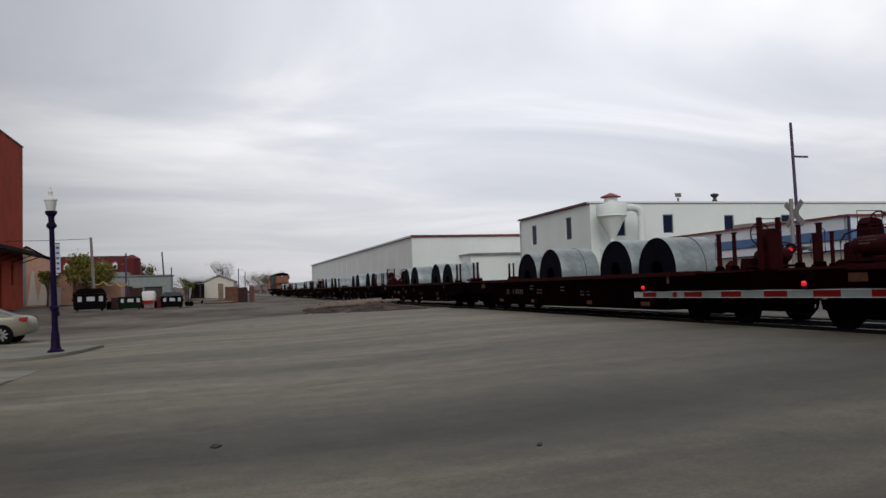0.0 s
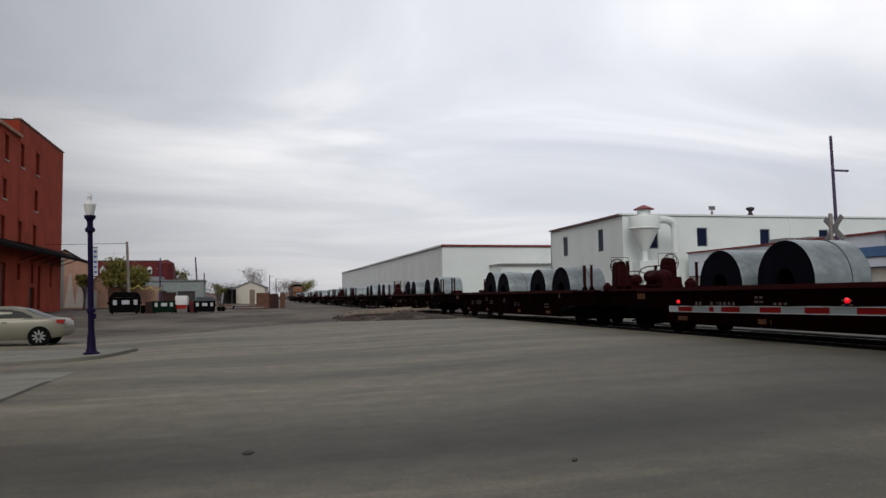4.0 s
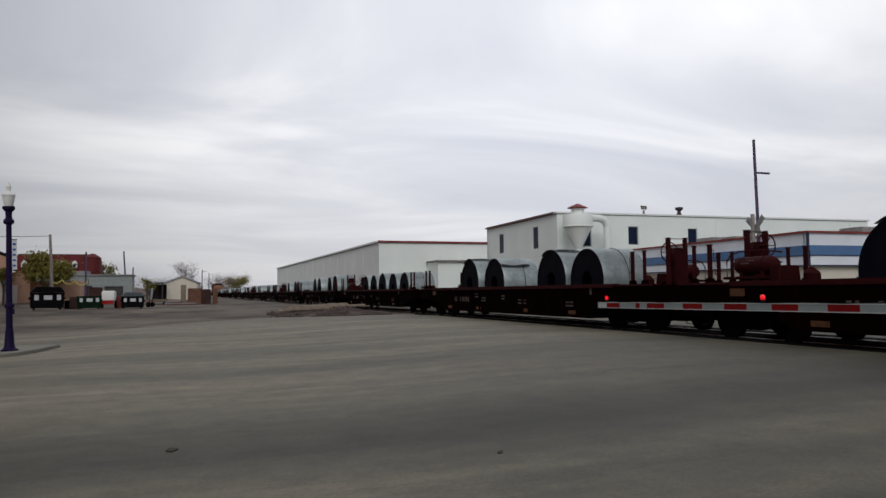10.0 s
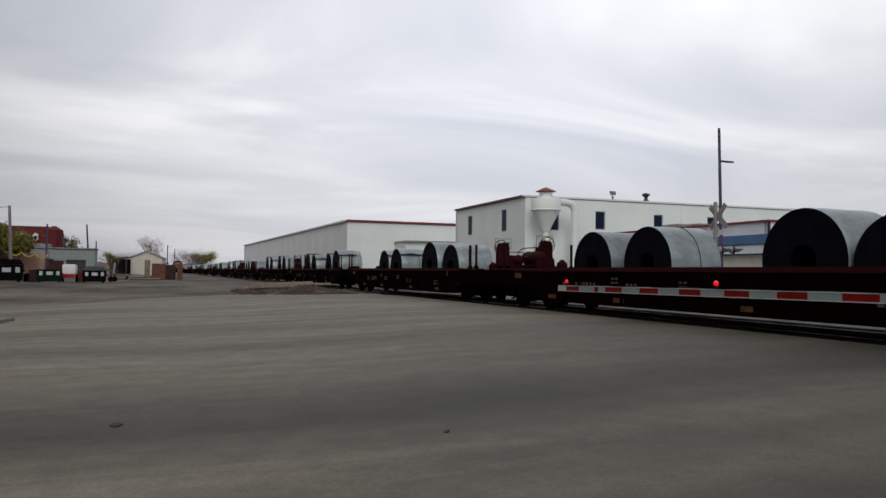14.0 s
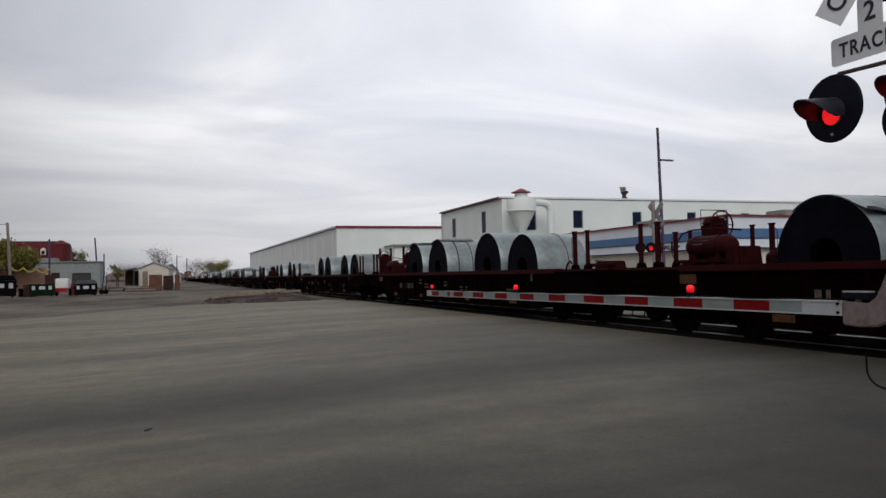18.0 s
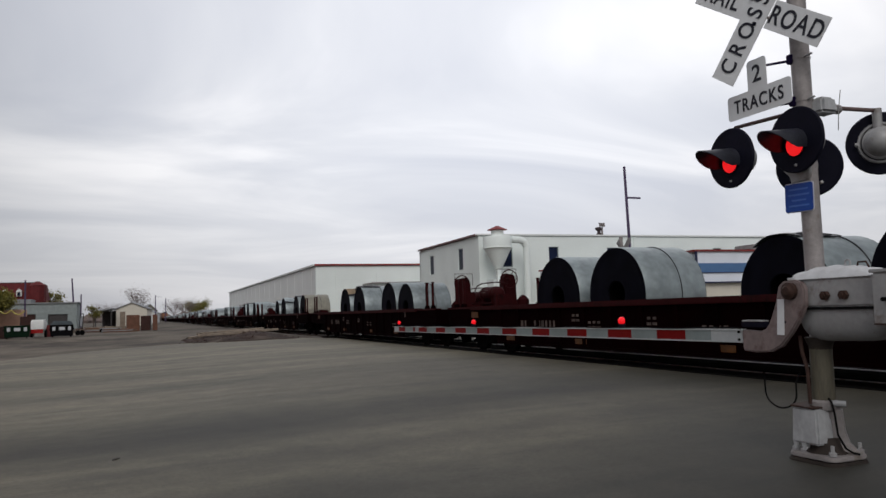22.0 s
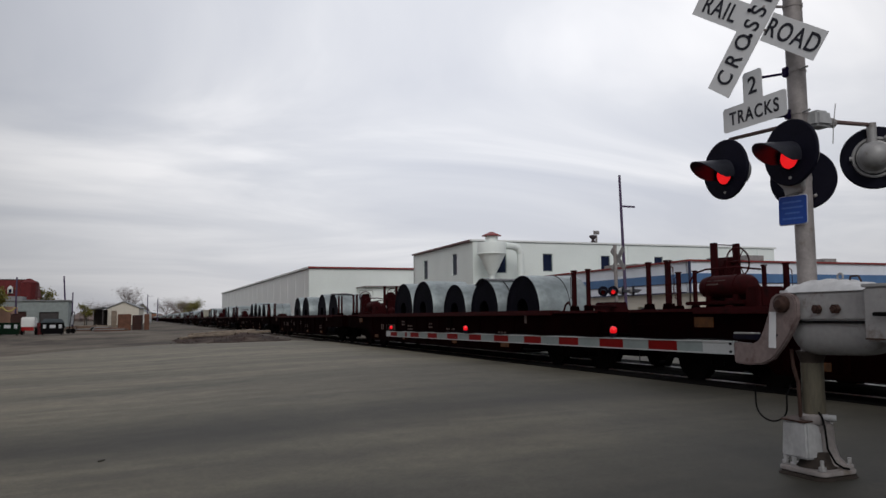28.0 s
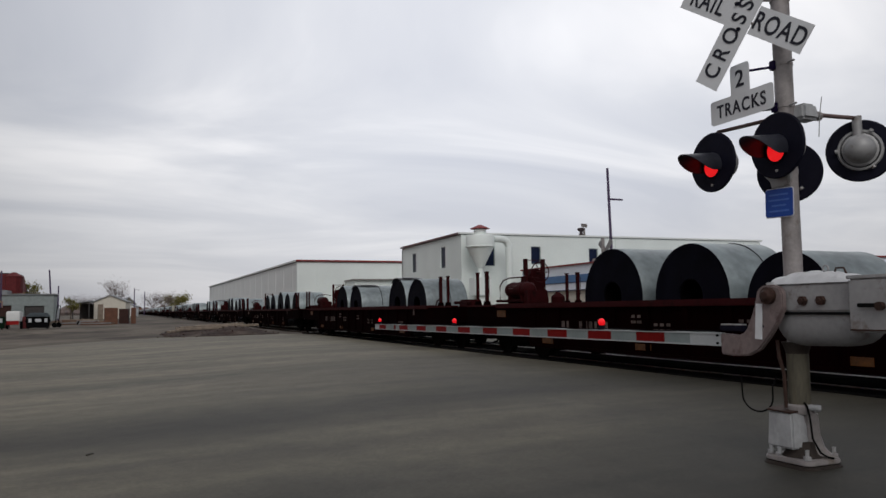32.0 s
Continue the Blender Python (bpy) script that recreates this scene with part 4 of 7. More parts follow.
# ---- street furniture ----
def street_lamp():
    x, y = -3.75, 19.95
    p = thing("street_lamp", "dark purple cast lamp post with a frosted globe", "street lamp", pose(x, y, ground_z(x, 17) + 0.055, 0, -1.5, 0) @ Matrix.Diagonal((0.9, 0.9, (0.08 + 4.06 * 0.945 - ground_z(x, 17) - 0.055) / 4.06, 1)))
    part("base", Geo().lathe([(0.21, 0), (0.21, 0.04), (0.15, 0.07), (0.12, 0.14), (0.105, 0.42), (0.085, 0.55)], 16), LAMP_PURPLE, p)
    part("shaft", Geo().lathe([(0.085, 0.5), (0.076, 1.2), (0.066, 3.1)], 14), LAMP_PURPLE, p)
    part("collar", Geo().lathe([(0.06, 3.05), (0.13, 3.10), (0.13, 3.16), (0.08, 3.22), (0.08, 3.36), (0.15, 3.44), (0.15, 3.50)], 14), LAMP_PURPLE, p)
    part("globe", Geo().lathe([(0.10, 3.5), (0.14, 3.66), (0.155, 3.76)], 16), LAMP_GLASS, p)
    part("hood", Geo().lathe([(0.17, 3.76), (0.165, 3.79), (0.06, 3.88), (0.05, 3.94), (0.065, 3.98), (0.03, 4.04), (0.012, 4.10)], 16), LAMP_GLASS, p)
    part("mid_collar", Geo().lathe([(0.07, 1.02), (0.115, 1.05), (0.115, 1.12), (0.07, 1.16)], 12), LAMP_PURPLE, p)
    part("service_box", Geo().box(0.09, 0, 0.95, 0.07, 0.09, 0.13), LAMP_PURPLE, p, bevel=0.01)
    ban = part("banner", Geo().box(0.125, 0.0, 2.32, 0.12, 0.012, 0.72), PAPER, p, "narrow white banner on the post")
    for i in range(5):
        part("mark", Geo().box(0.125, -0.009, 2.06 + i * 0.13, 0.07, 0.004, 0.05), SIGN_BLUE, ban)
    for z in (1.95, 2.69):
        part("bracket", Geo().rod((0, 0, z), (0.19, 0, z), 0.012, n=6), LAMP_PURPLE, p)


street_lamp()


def pole(name, label, x, y, top, mat_, r=0.14, lean=(0, 0), arm=None):
    p = thing(name, label, "utility pole", pose(x, y, ground_z(x, y) - 0.05))
    part("shaft", Geo().rod((0, 0, 0), (lean[0], lean[1], top), r, r * 0.7, n=10), mat_, p)
    if arm:
        part("crossarm", Geo().box(lean[0] + arm[0] / 2, lean[1], top - arm[1], abs(arm[0]), 0.06, 0.07), mat_, p)
    return p


pole("crossing_pole", "slim leaning dark utility pole with a stub arm", 21.2, 23.05, 6.93, POLE_DARK, 0.075, (-0.16, 0), (0.72, 1.30))
pole("utility_pole", "pale weathered utility pole behind the dumpsters", -11.55, 80.2, 7.0, POLE_WOOD, 0.17, (-0.33, 0))
pole("utility_pole", "thin dark utility pole beside the workshop", -10.85, 100.0, 6.4, POLE_DARK, 0.13)
pole("utility_pole", "tall thin dark utility pole in the lot", -9.74, 156.1, 9.5, POLE_DARK, 0.19, (-0.6, 0))
pole("utility_pole", "short thin dark pole in the lot", -8.3, 150.0, 6.2, POLE_DARK, 0.15)
pole("utility_pole", "far pole along the railway", 5.0, 190.0, 7.0, POLE_DARK, 0.14, arm=(1.2, 0.4))
pole("utility_pole", "far pole beside the track", 9.0, 260.0, 8.0, POLE_DARK, 0.16, arm=(1.4, 0.5))


def letters(text, size, parent, m, name="lettering", spacing=1.0):
    cu = bpy.data.curves.new(name, "FONT")
    cu.body, cu.size, cu.extrude, cu.align_x, cu.align_y = text, size, 0.002, "CENTER", "CENTER"
    cu.offset, cu.space_character = 0.0022, spacing
    ob = bpy.data.objects.new(name, cu)
    me = bpy.data.meshes.new_from_object(ob)
    bpy.data.objects.remove(ob)
    me.materials.append(SIGN_BLACK)
    return part(name, me, SIGN_BLACK, parent, at=m)


def rounded(w, h, r=0.03, n=4):
    pts = []
    for cx, cy, a0 in ((w / 2 - r, h / 2 - r, 0), (-w / 2 + r, h / 2 - r, 90), (-w / 2 + r, -h / 2 + r, 180), (w / 2 - r, -h / 2 + r, 270)):
        for i in range(n + 1):
            a = radians(a0 + 90 * i / n)
            pts.append((cx + r * math.cos(a), cy + r * math.sin(a)))
    return pts


def face(y, z, x=-0.14, roll=0.0, yaw=0.0):
    """A plate's pose on the mast: it looks along -x, its own right is world -y."""
    return pose(x, y, z) @ pose(0, 0, 0, 90, 0, -90 + yaw) @ pose(0, 0, 0, 0, 0, roll)


def flasher(parent, m, lit, r=0.24, visor=True, deep=1.0):
    """A round flashing-light unit; it looks along local -x, up is local z."""
    turn = m @ pose(0, 0, 0, 0, -90, 0)
    unit = part("light_unit", Geo().lathe([(r * 0.96, -0.012), (r, 0.0), (r, 0.012), (r * 0.97, 0.02)], 36, turn), DISC_BLACK, parent, "round black light background")
    part("housing", Geo().lathe([(q * deep, z) for q, z in ((0.02, -0.20), (0.07, -0.19), (0.11, -0.155), (0.13, -0.10), (0.135, -0.05), (0.155, -0.045), (0.155, -0.013))], 22, turn), ALU, unit, "pale grey cast light housing")
    for a in (60, 180, 300):
        part("housing_lug", Geo().rod((0.155 * math.sin(radians(a)), 0.155 * math.cos(radians(a)), -0.045), (0.175 * math.sin(radians(a)), 0.175 * math.cos(radians(a)), -0.045), 0.016, n=8), ALU, unit, at=turn)
    part("lens", Geo().lathe([(0.080, 0.018), (0.078, 0.026), (0.060, 0.042), (0.032, 0.052), (0.008, 0.055)], 24, turn @ pose(-0.040, 0, 0)), LENS_ON if lit else LENS_DIM, unit, "lit red lens" if lit else "dark red lens")
    part("lens_rim", Geo().ring(0.086, 0.009, 26, 6, turn @ pose(-0.040, 0, 0.022)), DISC_BLACK, unit)
    part("drain_screw", Geo().rod((-0.012, 0, -0.185), (-0.03, 0, -0.185), 0.010, n=8), ALU, unit, at=m)
    if visor:
        n, L = 18, 0.33
        vs = []
        for k in (0, 1):
            for rr in (0.110, 0.104):
                for i in range(n + 1):
                    a = radians(-112 + 224 * i / n)
                    z = 0.018 if k == 0 else L * (0.30 + 0.70 * max(0.0, (math.cos(a) + 0.37) / 1.37) ** 0.7)
                    vs.append((rr * math.cos(a) - 0.03 - 0.12 * (z - 0.018) * (k == 1), rr * math.sin(a), z))
        c = n + 1
        fs = [(i, i + 1, 2 * c + i + 1, 2 * c + i) for i in range(n)]
        fs += [(c + i, 3 * c + i, 3 * c + i + 1, c + i + 1) for i in range(n)]
        fs += [(2 * c + i, 2 * c + i + 1, 3 * c + i + 1, 3 * c + i) for i in range(n)]
        fs += [(0, 2 * c, 3 * c, c), (n, c + n, 3 * c + n, 2 * c + n)]
        part("visor", Geo().add(vs, fs, turn), VISOR, unit, "long black visor over the lens")
    return unit


def tube(points, r, n=7):
    """A bent round bar in one piece."""
    g = Geo()
    pts = [Vector(p) for p in points]
    rings = []
    for i, p in enumerate(pts):
        d = (pts[min(i + 1, len(pts) - 1)] - pts[max(i - 1, 0)]).normalized()
        q = d.to_track_quat("Z", "Y").to_matrix()
        for k in range(n):
            a = 2 * math.pi * k / n
            g.v.append(tuple(p + q @ Vector((r * math.cos(a), r * math.sin(a), 0))))
    for i in range(len(pts) - 1):
        for k in range(n):
            g.f.append((i * n + k, i * n + (k + 1) % n, (i + 1) * n + (k + 1) % n, (i + 1) * n + k))
    g.f += [tuple(range(n - 1, -1, -1)), tuple((len(pts) - 1) * n + k for k in range(n))]
    return g


def crossing_signal():
    """Near signal: mast, crossbuck, lights and gate mechanism."""
    s = thing("crossing_signal", "aluminium crossing signal mast with a white crossbuck and red lights", "crossing signal", pose(7.05, 1.51, 0.20))
    part("mast", Geo().rod((0, 0, 0.3), (0, 0, 4.25), 0.066, n=24), ALU_DARK, s)
    part("mast_sleeve", Geo().rod((0, 0, 0.42), (0, 0, 0.82), 0.076, n=24), CAST_STAINED, s, "brown-stained lower mast sleeve")
    part("mast_cap", Geo().lathe([(0.07, 4.25), (0.075, 4.27), (0.04, 4.33)], 16), ALU_DARK, s)
    # base
    part("base_plate", Geo().prism(rounded(0.36, 0.40, 0.07), 0.032, pose(0.0, 0.0, 0.045)), ALU_DARK, s, "worn cast base plate", bevel=0.006)
    part("foundation", Geo().prism(rounded(0.385, 0.425, 0.08), 0.20, pose(0.0, 0.0, -0.078)), CAST_GRIME_SHADE, s, "dark rusty dirty footing", bevel=0.01)
    # dark neck colour stands for shade in the gap under the pedestal box
    part("base_neck", Geo().lathe([(0.14, 0.062), (0.115, 0.09), (0.095, 0.17)], 20), CAST_GRIME_SHADE, s, "neck of the casting, coloured dark for the gap's shade")
    box = part("pedestal", Geo().box(-0.06, 0.05, 0.250, 0.20, 0.235, 0.255, taper=0.90), ALU_PALE, s, "square pale cast pedestal box", bevel=0.014)
    part("box_lid", Geo().prism([(-0.090, -0.105), (0.085, -0.11), (0.09, 0.0), (0.08, 0.105), (-0.03, 0.115), (-0.095, 0.105)], 0.012, pose(-0.065, 0.055, 0.386, 2, -4, 0)), RUST, box, "warped rusty lid", bevel=0.003)
    part("box_gasket", Geo().box(-0.065, 0.055, 0.378, 0.14, 0.18, 0.008), RUBBER, box)
    part("collar", Geo().lathe([(0.090, 0.36), (0.096, 0.37), (0.096, 0.415), (0.075, 0.43)], 18), ALU_DARK, s, "cast collar on the pedestal")
    for y, x in ((0.135, -0.148), (0.06, -0.150)):
        part("drip", Geo().box(x, y, 0.105, 0.014, 0.020, 0.05, taper=1.5), ALU_PALE, box, "hanging drip of paint")
    part("skirt", Geo().prism([(0.02, 0.0), (0.215, 0.0), (0.185, 0.022), (0.145, 0.065), (0.120, 0.15), (0.110, 0.31), (0.02, 0.31)], 0.10, pose(0, 0, 0.065, 0, 0, -52) @ pose(0, 0, 0, 90, 0, 0)), ALU_DARK, s, "flared skirt of the casting", bevel=0.02)
    for a, b in ((-0.13, -0.155), (0.13, -0.155), (-0.13, 0.155), (0.13, 0.155)):
        part("bolt", Geo().lathe([(0.026, 0.065), (0.026, 0.090), (0.013, 0.091), (0.013, 0.135)], 8, pose(a, b, 0)), ALU, s)
    part("clamp", Geo().rod((-0.05, -0.03, 0.41), (0.045, -0.14, 0.405), 0.022, n=12), ALU_PALE, s)
    part("conduit", tube([(-0.07, 0.11, 0.88), (-0.08, 0.09, 0.76), (-0.09, 0.045, 0.64), (-0.09, 0.04, 0.40)], 0.014, 8), RUST, s, "rusty flexible conduit")
    part("cable_loop", tube([(-0.10, 0.444, 0.60), (-0.10, 0.442, 0.52)] + [(-0.10, 0.295 + 0.146 * math.cos(a), 0.46 - 0.115 * math.sin(a)) for a in [math.pi * i / 14 for i in range(15)]] + [(-0.10, 0.147, 0.54), (-0.08, 0.12, 0.62)], 0.0065), RUBBER, s, "black hanging cable loop")
    part("ground_wire", tube([(-0.03, -0.06, 0.445), (-0.045, -0.10, 0.42), (-0.04, -0.115, 0.34), (-0.035, -0.125, 0.20), (-0.015, -0.165, 0.11), (0.03, -0.185, 0.078), (0.07, -0.20, 0.068)], 0.0075), RUBBER, s)
    # crossbuck
    c0 = (-0.22, 0.156, 3.33)
    sheet_at = lambda dx, roll: pose(c0[0] + dx, c0[1], c0[2]) @ pose(0, 0, 0, 90, 0, -90 + 14) @ pose(0, 0, 0, 0, 0, roll)
    a1, b1, b2, w = 0.583, 0.10, 0.572, 0.107
    for x0, x1, txt, mid in ((-a1, -w - 0.004, "RAIL", -0.345), (w + 0.004, a1, "ROAD", 0.345)):
        cb = part("crossbuck", Geo().prism([(x0, -w), (x1, -w), (x1, w), (x0, w)], 0.006, sheet_at(0.006, -34.8)), SIGN_WHITE, s, "white blade lettered " + txt, bevel=0.001)
        letters(txt, 0.188, cb, sheet_at(0.001, -34.8) @ pose(mid, -0.002, 0, 0, 0, 0) @ Matrix.Diagonal((0.80, 1.0, 1.0, 1.0)), spacing=1.14)
    cc = part("crossbuck", Geo().prism([(-b2, -w), (b2, -w), (b2, w), (-b2, w)], 0.006, sheet_at(0, 54.6)), SIGN_WHITE, s, "white blade lettered CROSSING", bevel=0.001)
    letters("CROSSING", 0.186, cc, sheet_at(-0.005, 54.6) @ Matrix.Diagonal((0.84, 1.0, 1.0, 1.0)), spacing=1.47)
    for k, (dy, dz) in enumerate(((-0.03, 0.10), (-0.03, -0.10))):
        part("bolt", Geo().rod((0, 0, 0), (0, 0, 0.012), 0.016, n=8), DISC_BLACK, cc, at=sheet_at(-0.004, 0) @ pose(dy, dz, 0))
    for dz in (3.42, 3.24):
        part("bracket", Geo().rod((0.0, 0.0, dz), (c0[0] + 0.012, 0.08, dz), 0.011, n=8), ALU_DARK, s)
        part("band_clamp", Geo().rod((0, 0, dz - 0.012), (0, 0, dz + 0.012), 0.071, n=18), ALU_DARK, s)
    # track-count plate, one piece
    tp_at = lambda dx: face(0.265, 2.67, -0.16 + dx)
    r0, r1 = rounded(0.63, 0.195, 0.025), rounded(0.19, 0.24, 0.025)
    low = [(x, y) for x, y in r0]
    outline = [p for p in low[:5]] + [(0.095 - 0.0, 0.0975), (0.095, 0.30), (0.085, 0.318), (0.07, 0.325), (-0.07, 0.325), (-0.085, 0.318), (-0.095, 0.30), (-0.095, 0.0975)] + low[5:]
    tp = part("track_plate", Geo().prism(outline, 0.005, tp_at(0)), SIGN_WHITE, s, "white plate lettered 2 TRACKS")
    letters("TRACKS", 0.145, tp, tp_at(-0.004) @ pose(0, -0.005, 0) @ Matrix.Diagonal((0.82, 1.0, 1.0, 1.0)), spacing=1.18)
    letters("2", 0.185, tp, tp_at(-0.004) @ pose(0, 0.205, 0))
    for dz, yy in ((2.92, 0.20), (2.60, 0.18)):
        part("bracket", Geo().rod((0.0, 0.0, dz), (-0.152, yy, dz), 0.010, n=8), LAMP_PURPLE, s, "thin dark bracket bar")
        part("band_clamp", Geo().rod((0, 0, dz - 0.008), (0, 0, dz + 0.008), 0.071, n=18), ALU_DARK, s)
        part("clamp_block", Geo().box(-0.06, 0.03, dz, 0.05, 0.05, 0.07), LAMP_PURPLE, s, "dark clamp block", bevel=0.006)
        part("clamp_screw", Geo().rod((-0.02, -0.05, dz), (-0.03, -0.13, dz), 0.008, n=6), ALU, s)
    # lights that look along the road, and a second pair turned away
    part("crossarm", tube([(-0.02, -0.01, 2.53), (-0.06, 0.35, 2.535), (-0.10, 0.58, 2.535), (-0.13, 0.60, 2.47)], 0.015, 10), PIPE_RUST, s, "thin rusty pipe arm")
    part("crossarm", tube([(0.10, -0.05, 2.55), (0.45, -0.02, 2.57), (0.76, 0.01, 2.59)], 0.016, 10), PIPE_RUST, s, "thin rusty pipe arm")
    part("arm_box", Geo().box(0.09, -0.09, 2.545, 0.17, 0.14, 0.12, taper=0.8), ALU_PALE, s, "pale cast arm junction", bevel=0.02)
    part("pipe_union", Geo().rod((0.22, -0.05, 2.545), (0.30, -0.04, 2.55), 0.036, n=10), ALU_DARK, s)
    part("aerial", tube([(0.24, -0.08, 2.38), (0.25, -0.085, 2.52), (0.265, -0.10, 2.68)], 0.0035, 6), ALU, s)
    flasher(s, pose(-0.15, 0.587, 2.285), True)
    flasher(s, pose(-0.15, -0.055, 2.29), True)
    u = flasher(s, pose(0.80, 0.015, 2.335, 0, 0, 217), False, 0.245, visor=False, deep=0.84)
    part("mounting_ring", Geo().ring(0.150, 0.013, 28, 6, pose(0.80, 0.015, 2.335, 0, 0, 217) @ pose(0.022, 0, 0, 0, 90, 0)), ALU, u, "pale cast mounting ring")
    part("hanger", Geo().rod((0.76, 0.0, 2.44), (0.76, 0.0, 2.60), 0.035, n=12), ALU, u, "cast hanger")
    flasher(s, pose(0.42, 0.36, 2.20, 0, 0, 217), False, 0.245, visor=False, deep=0.45)
    part("saddle", Geo().prism([(-0.15, 0.02), (-0.06, 0.015), (0.02, 0.07), (0.12, 0.13), (0.135, 0.10), (0.09, 0.0), (0.085, -0.08), (-0.075, -0.10), (-0.09, -0.04)], 0.04, face(0.0, 2.09, -0.075)), ALU, s, "cast clamp on the mast", bevel=0.008)
    plate = part("blue_notice", Geo().prism(rounded(0.245, 0.205, 0.02), 0.005, face(0.02, 1.885, -0.085, -2)), SIGN_BLUE, s, "small blue notice plate")
    part("notice_border", Geo().prism(rounded(0.257, 0.217, 0.022), 0.003, face(0.02, 1.885, -0.080, -2)), SIGN_WHITE, plate, "pale notice border")
    for i, w2 in enumerate((0.17, 0.19, 0.13, 0.18)):
        part("print_line", Geo().prism(rounded(w2, 0.012, 0.003, 1), 0.001, face(0.02, 1.945 - i * 0.04, -0.0885, -2)), SIGN_PALE, plate)
    # gate mechanism
    belly = Geo()
    ny, nb = 28, 20
    for a in range(ny + 1):
        u = -1 + 2 * a / ny
        end = (1 - abs(u) ** 5) ** 0.4
        for b in range(nb + 1):
            q = math.pi * b / nb
            c, d = math.cos(q), math.sin(q)
            belly.v.append((0.155 * (0.55 + 0.45 * end) * math.copysign(abs(c) ** 0.62, c), -0.285 + 0.355 * u, 1.095 - (0.06 + 0.185 * end) * d ** 0.6 * (1 + 0.04 * u)))
    w = nb + 1
    belly.f += [(a * w + b, (a + 1) * w + b, (a + 1) * w + b + 1, a * w + b + 1) for a in range(ny) for b in range(nb)]
    belly.f += [tuple(range(w)), tuple(ny * w + b for b in range(nb, -1, -1))]
    belly.f += [tuple([a * w for a in range(ny, -1, -1)] + [a * w + nb for a in range(ny + 1)])]
    mech = part("mechanism", belly, ALU, s, "rounded cast gate mechanism case")
    # thin black box added to draw the shadow below the cover's lip
    part("cover_shadow_line", Geo().box(-0.01, -0.29, 1.078, 0.322, 0.61, 0.018), RUBBER, mech, "black strip drawn as the cover lip's shadow")
    part("case_cover", Geo().box(-0.01, -0.29, 1.185, 0.33, 0.62, 0.20), ALU, mech, bevel=0.015)
    crown = Geo()
    ny, nx = 40, 14
    for a in range(ny + 1):
        y = 0.05 - 0.66 * a / ny
        rise = 0.10 * (math.sin(math.pi * min(1.0, 0.10 + 0.90 * a / ny)) ** 0.55) * (1 - 0.35 * a / ny) + 0.007 * math.cos(2 * math.pi * a / 8)
        for b in range(nx + 1):
            q = -1 + 2 * b / nx
            crown.v.append((-0.01 + 0.172 * q, y, 1.284 + max(0.004, rise) * math.sqrt(max(0.0, 1 - abs(q) ** 2.6))))
    w = nx + 1
    crown.f += [(a * w + b, a * w + b + 1, (a + 1) * w + b + 1, (a + 1) * w + b) for a in range(ny) for b in range(nx)]
    # skylight on the lid is put into its paler colour
    part("cover_crown", crown, CAST_SKYLIT, mech, "domed fluted case lid")
    part("lid_tab", Geo().prism(rounded(0.16, 0.09, 0.02), 0.02, pose(-0.10, 0.055, 1.292)), CAST_SKYLIT, mech, bevel=0.005)
    part("lid_clip", tube([(-0.02, -0.36, 1.35), (-0.02, -0.37, 1.385), (-0.02, -0.43, 1.385), (-0.02, -0.45, 1.345)], 0.007), RUST, mech)
    part("eye_bolt", Geo().ring(0.022, 0.007, 14, 6, pose(-0.02, -0.29, 1.385, 0, 90, 0)), ALU, mech)
    part("hanger_foot", Geo().lathe([(0.075, 0.78), (0.082, 0.81), (0.105, 0.87)], 16), CAST_GRIME_SHADE, mech)
    for dy in (-0.232, -0.378):
        part("bolt", Geo().rod((-0.17, dy, 1.165), (-0.205, dy, 1.165), 0.034, n=6).rod((-0.205, dy, 1.165), (-0.22, dy, 1.165), 0.018, n=8), RUST, mech, "rusty shaft bolt")
    cw = part("weight_box", Geo().box(-0.10, -0.835, 1.13, 0.26, 0.44, 0.345), ALU, mech, "square counterweight box with a latch", bevel=0.014)
    part("box_lid", Geo().box(-0.10, -0.835, 1.31, 0.27, 0.45, 0.022), ALU, cw, bevel=0.004)
    part("latch", Geo().rod((-0.225, -0.845, 1.125), (-0.262, -0.845, 1.125), 0.028, n=10), RUST, cw)
    part("latch_arm", Geo().box(-0.25, -0.77, 1.13, 0.016, 0.15, 0.026), RUBBER, cw, bevel=0.005)
    part("seam", Geo().box(-0.233, -0.835, 0.975, 0.006, 0.42, 0.010), RUST, cw)
    part("weight_arm", Geo().box(0.02, -1.10, 1.14, 0.08, 0.12, 0.32), ALU, mech, bevel=0.01)
    part("weight_arm", Geo().box(0.03, -1.16, 1.20, 0.16, 0.06, 0.10), ALU, mech, bevel=0.01)
    yoke = [(0.138, 1.245), (0.09, 1.278), (-0.01, 1.285), (-0.07, 1.262), (-0.092, 1.22), (-0.09, 1.105), (-0.03, 1.0), (0.039, 0.913), (0.14, 0.81), (0.249, 0.765), (0.38, 0.755), (0.515, 0.765), (0.518, 0.925), (0.33, 0.915), (0.28, 0.935), (0.247, 0.97), (0.21, 1.04), (0.169, 1.13)]
    br = part("arm_bracket", Geo().prism(yoke, 0.05, pose(-0.20, 0, 0) @ pose(0, 0, 0, 90, 0, 90)), CAST_RUSTY, mech, "curved rust-stained cast arm bracket", bevel=0.010)
    part("pivot", Geo().lathe([(0.062, 0), (0.062, 0.03), (0.045, 0.034), (0.030, 0.05)], 18, pose(-0.226, 0.020, 1.206, 0, -90, 0)), RUST, mech, "rusty pivot bolt")
    part("bracket_mark", Geo().rod((0, 0, 0), (-0.004, 0, 0), 0.008, n=8), DISC_BLACK, br, at=pose(-0.2262, 0.085, 0.985))
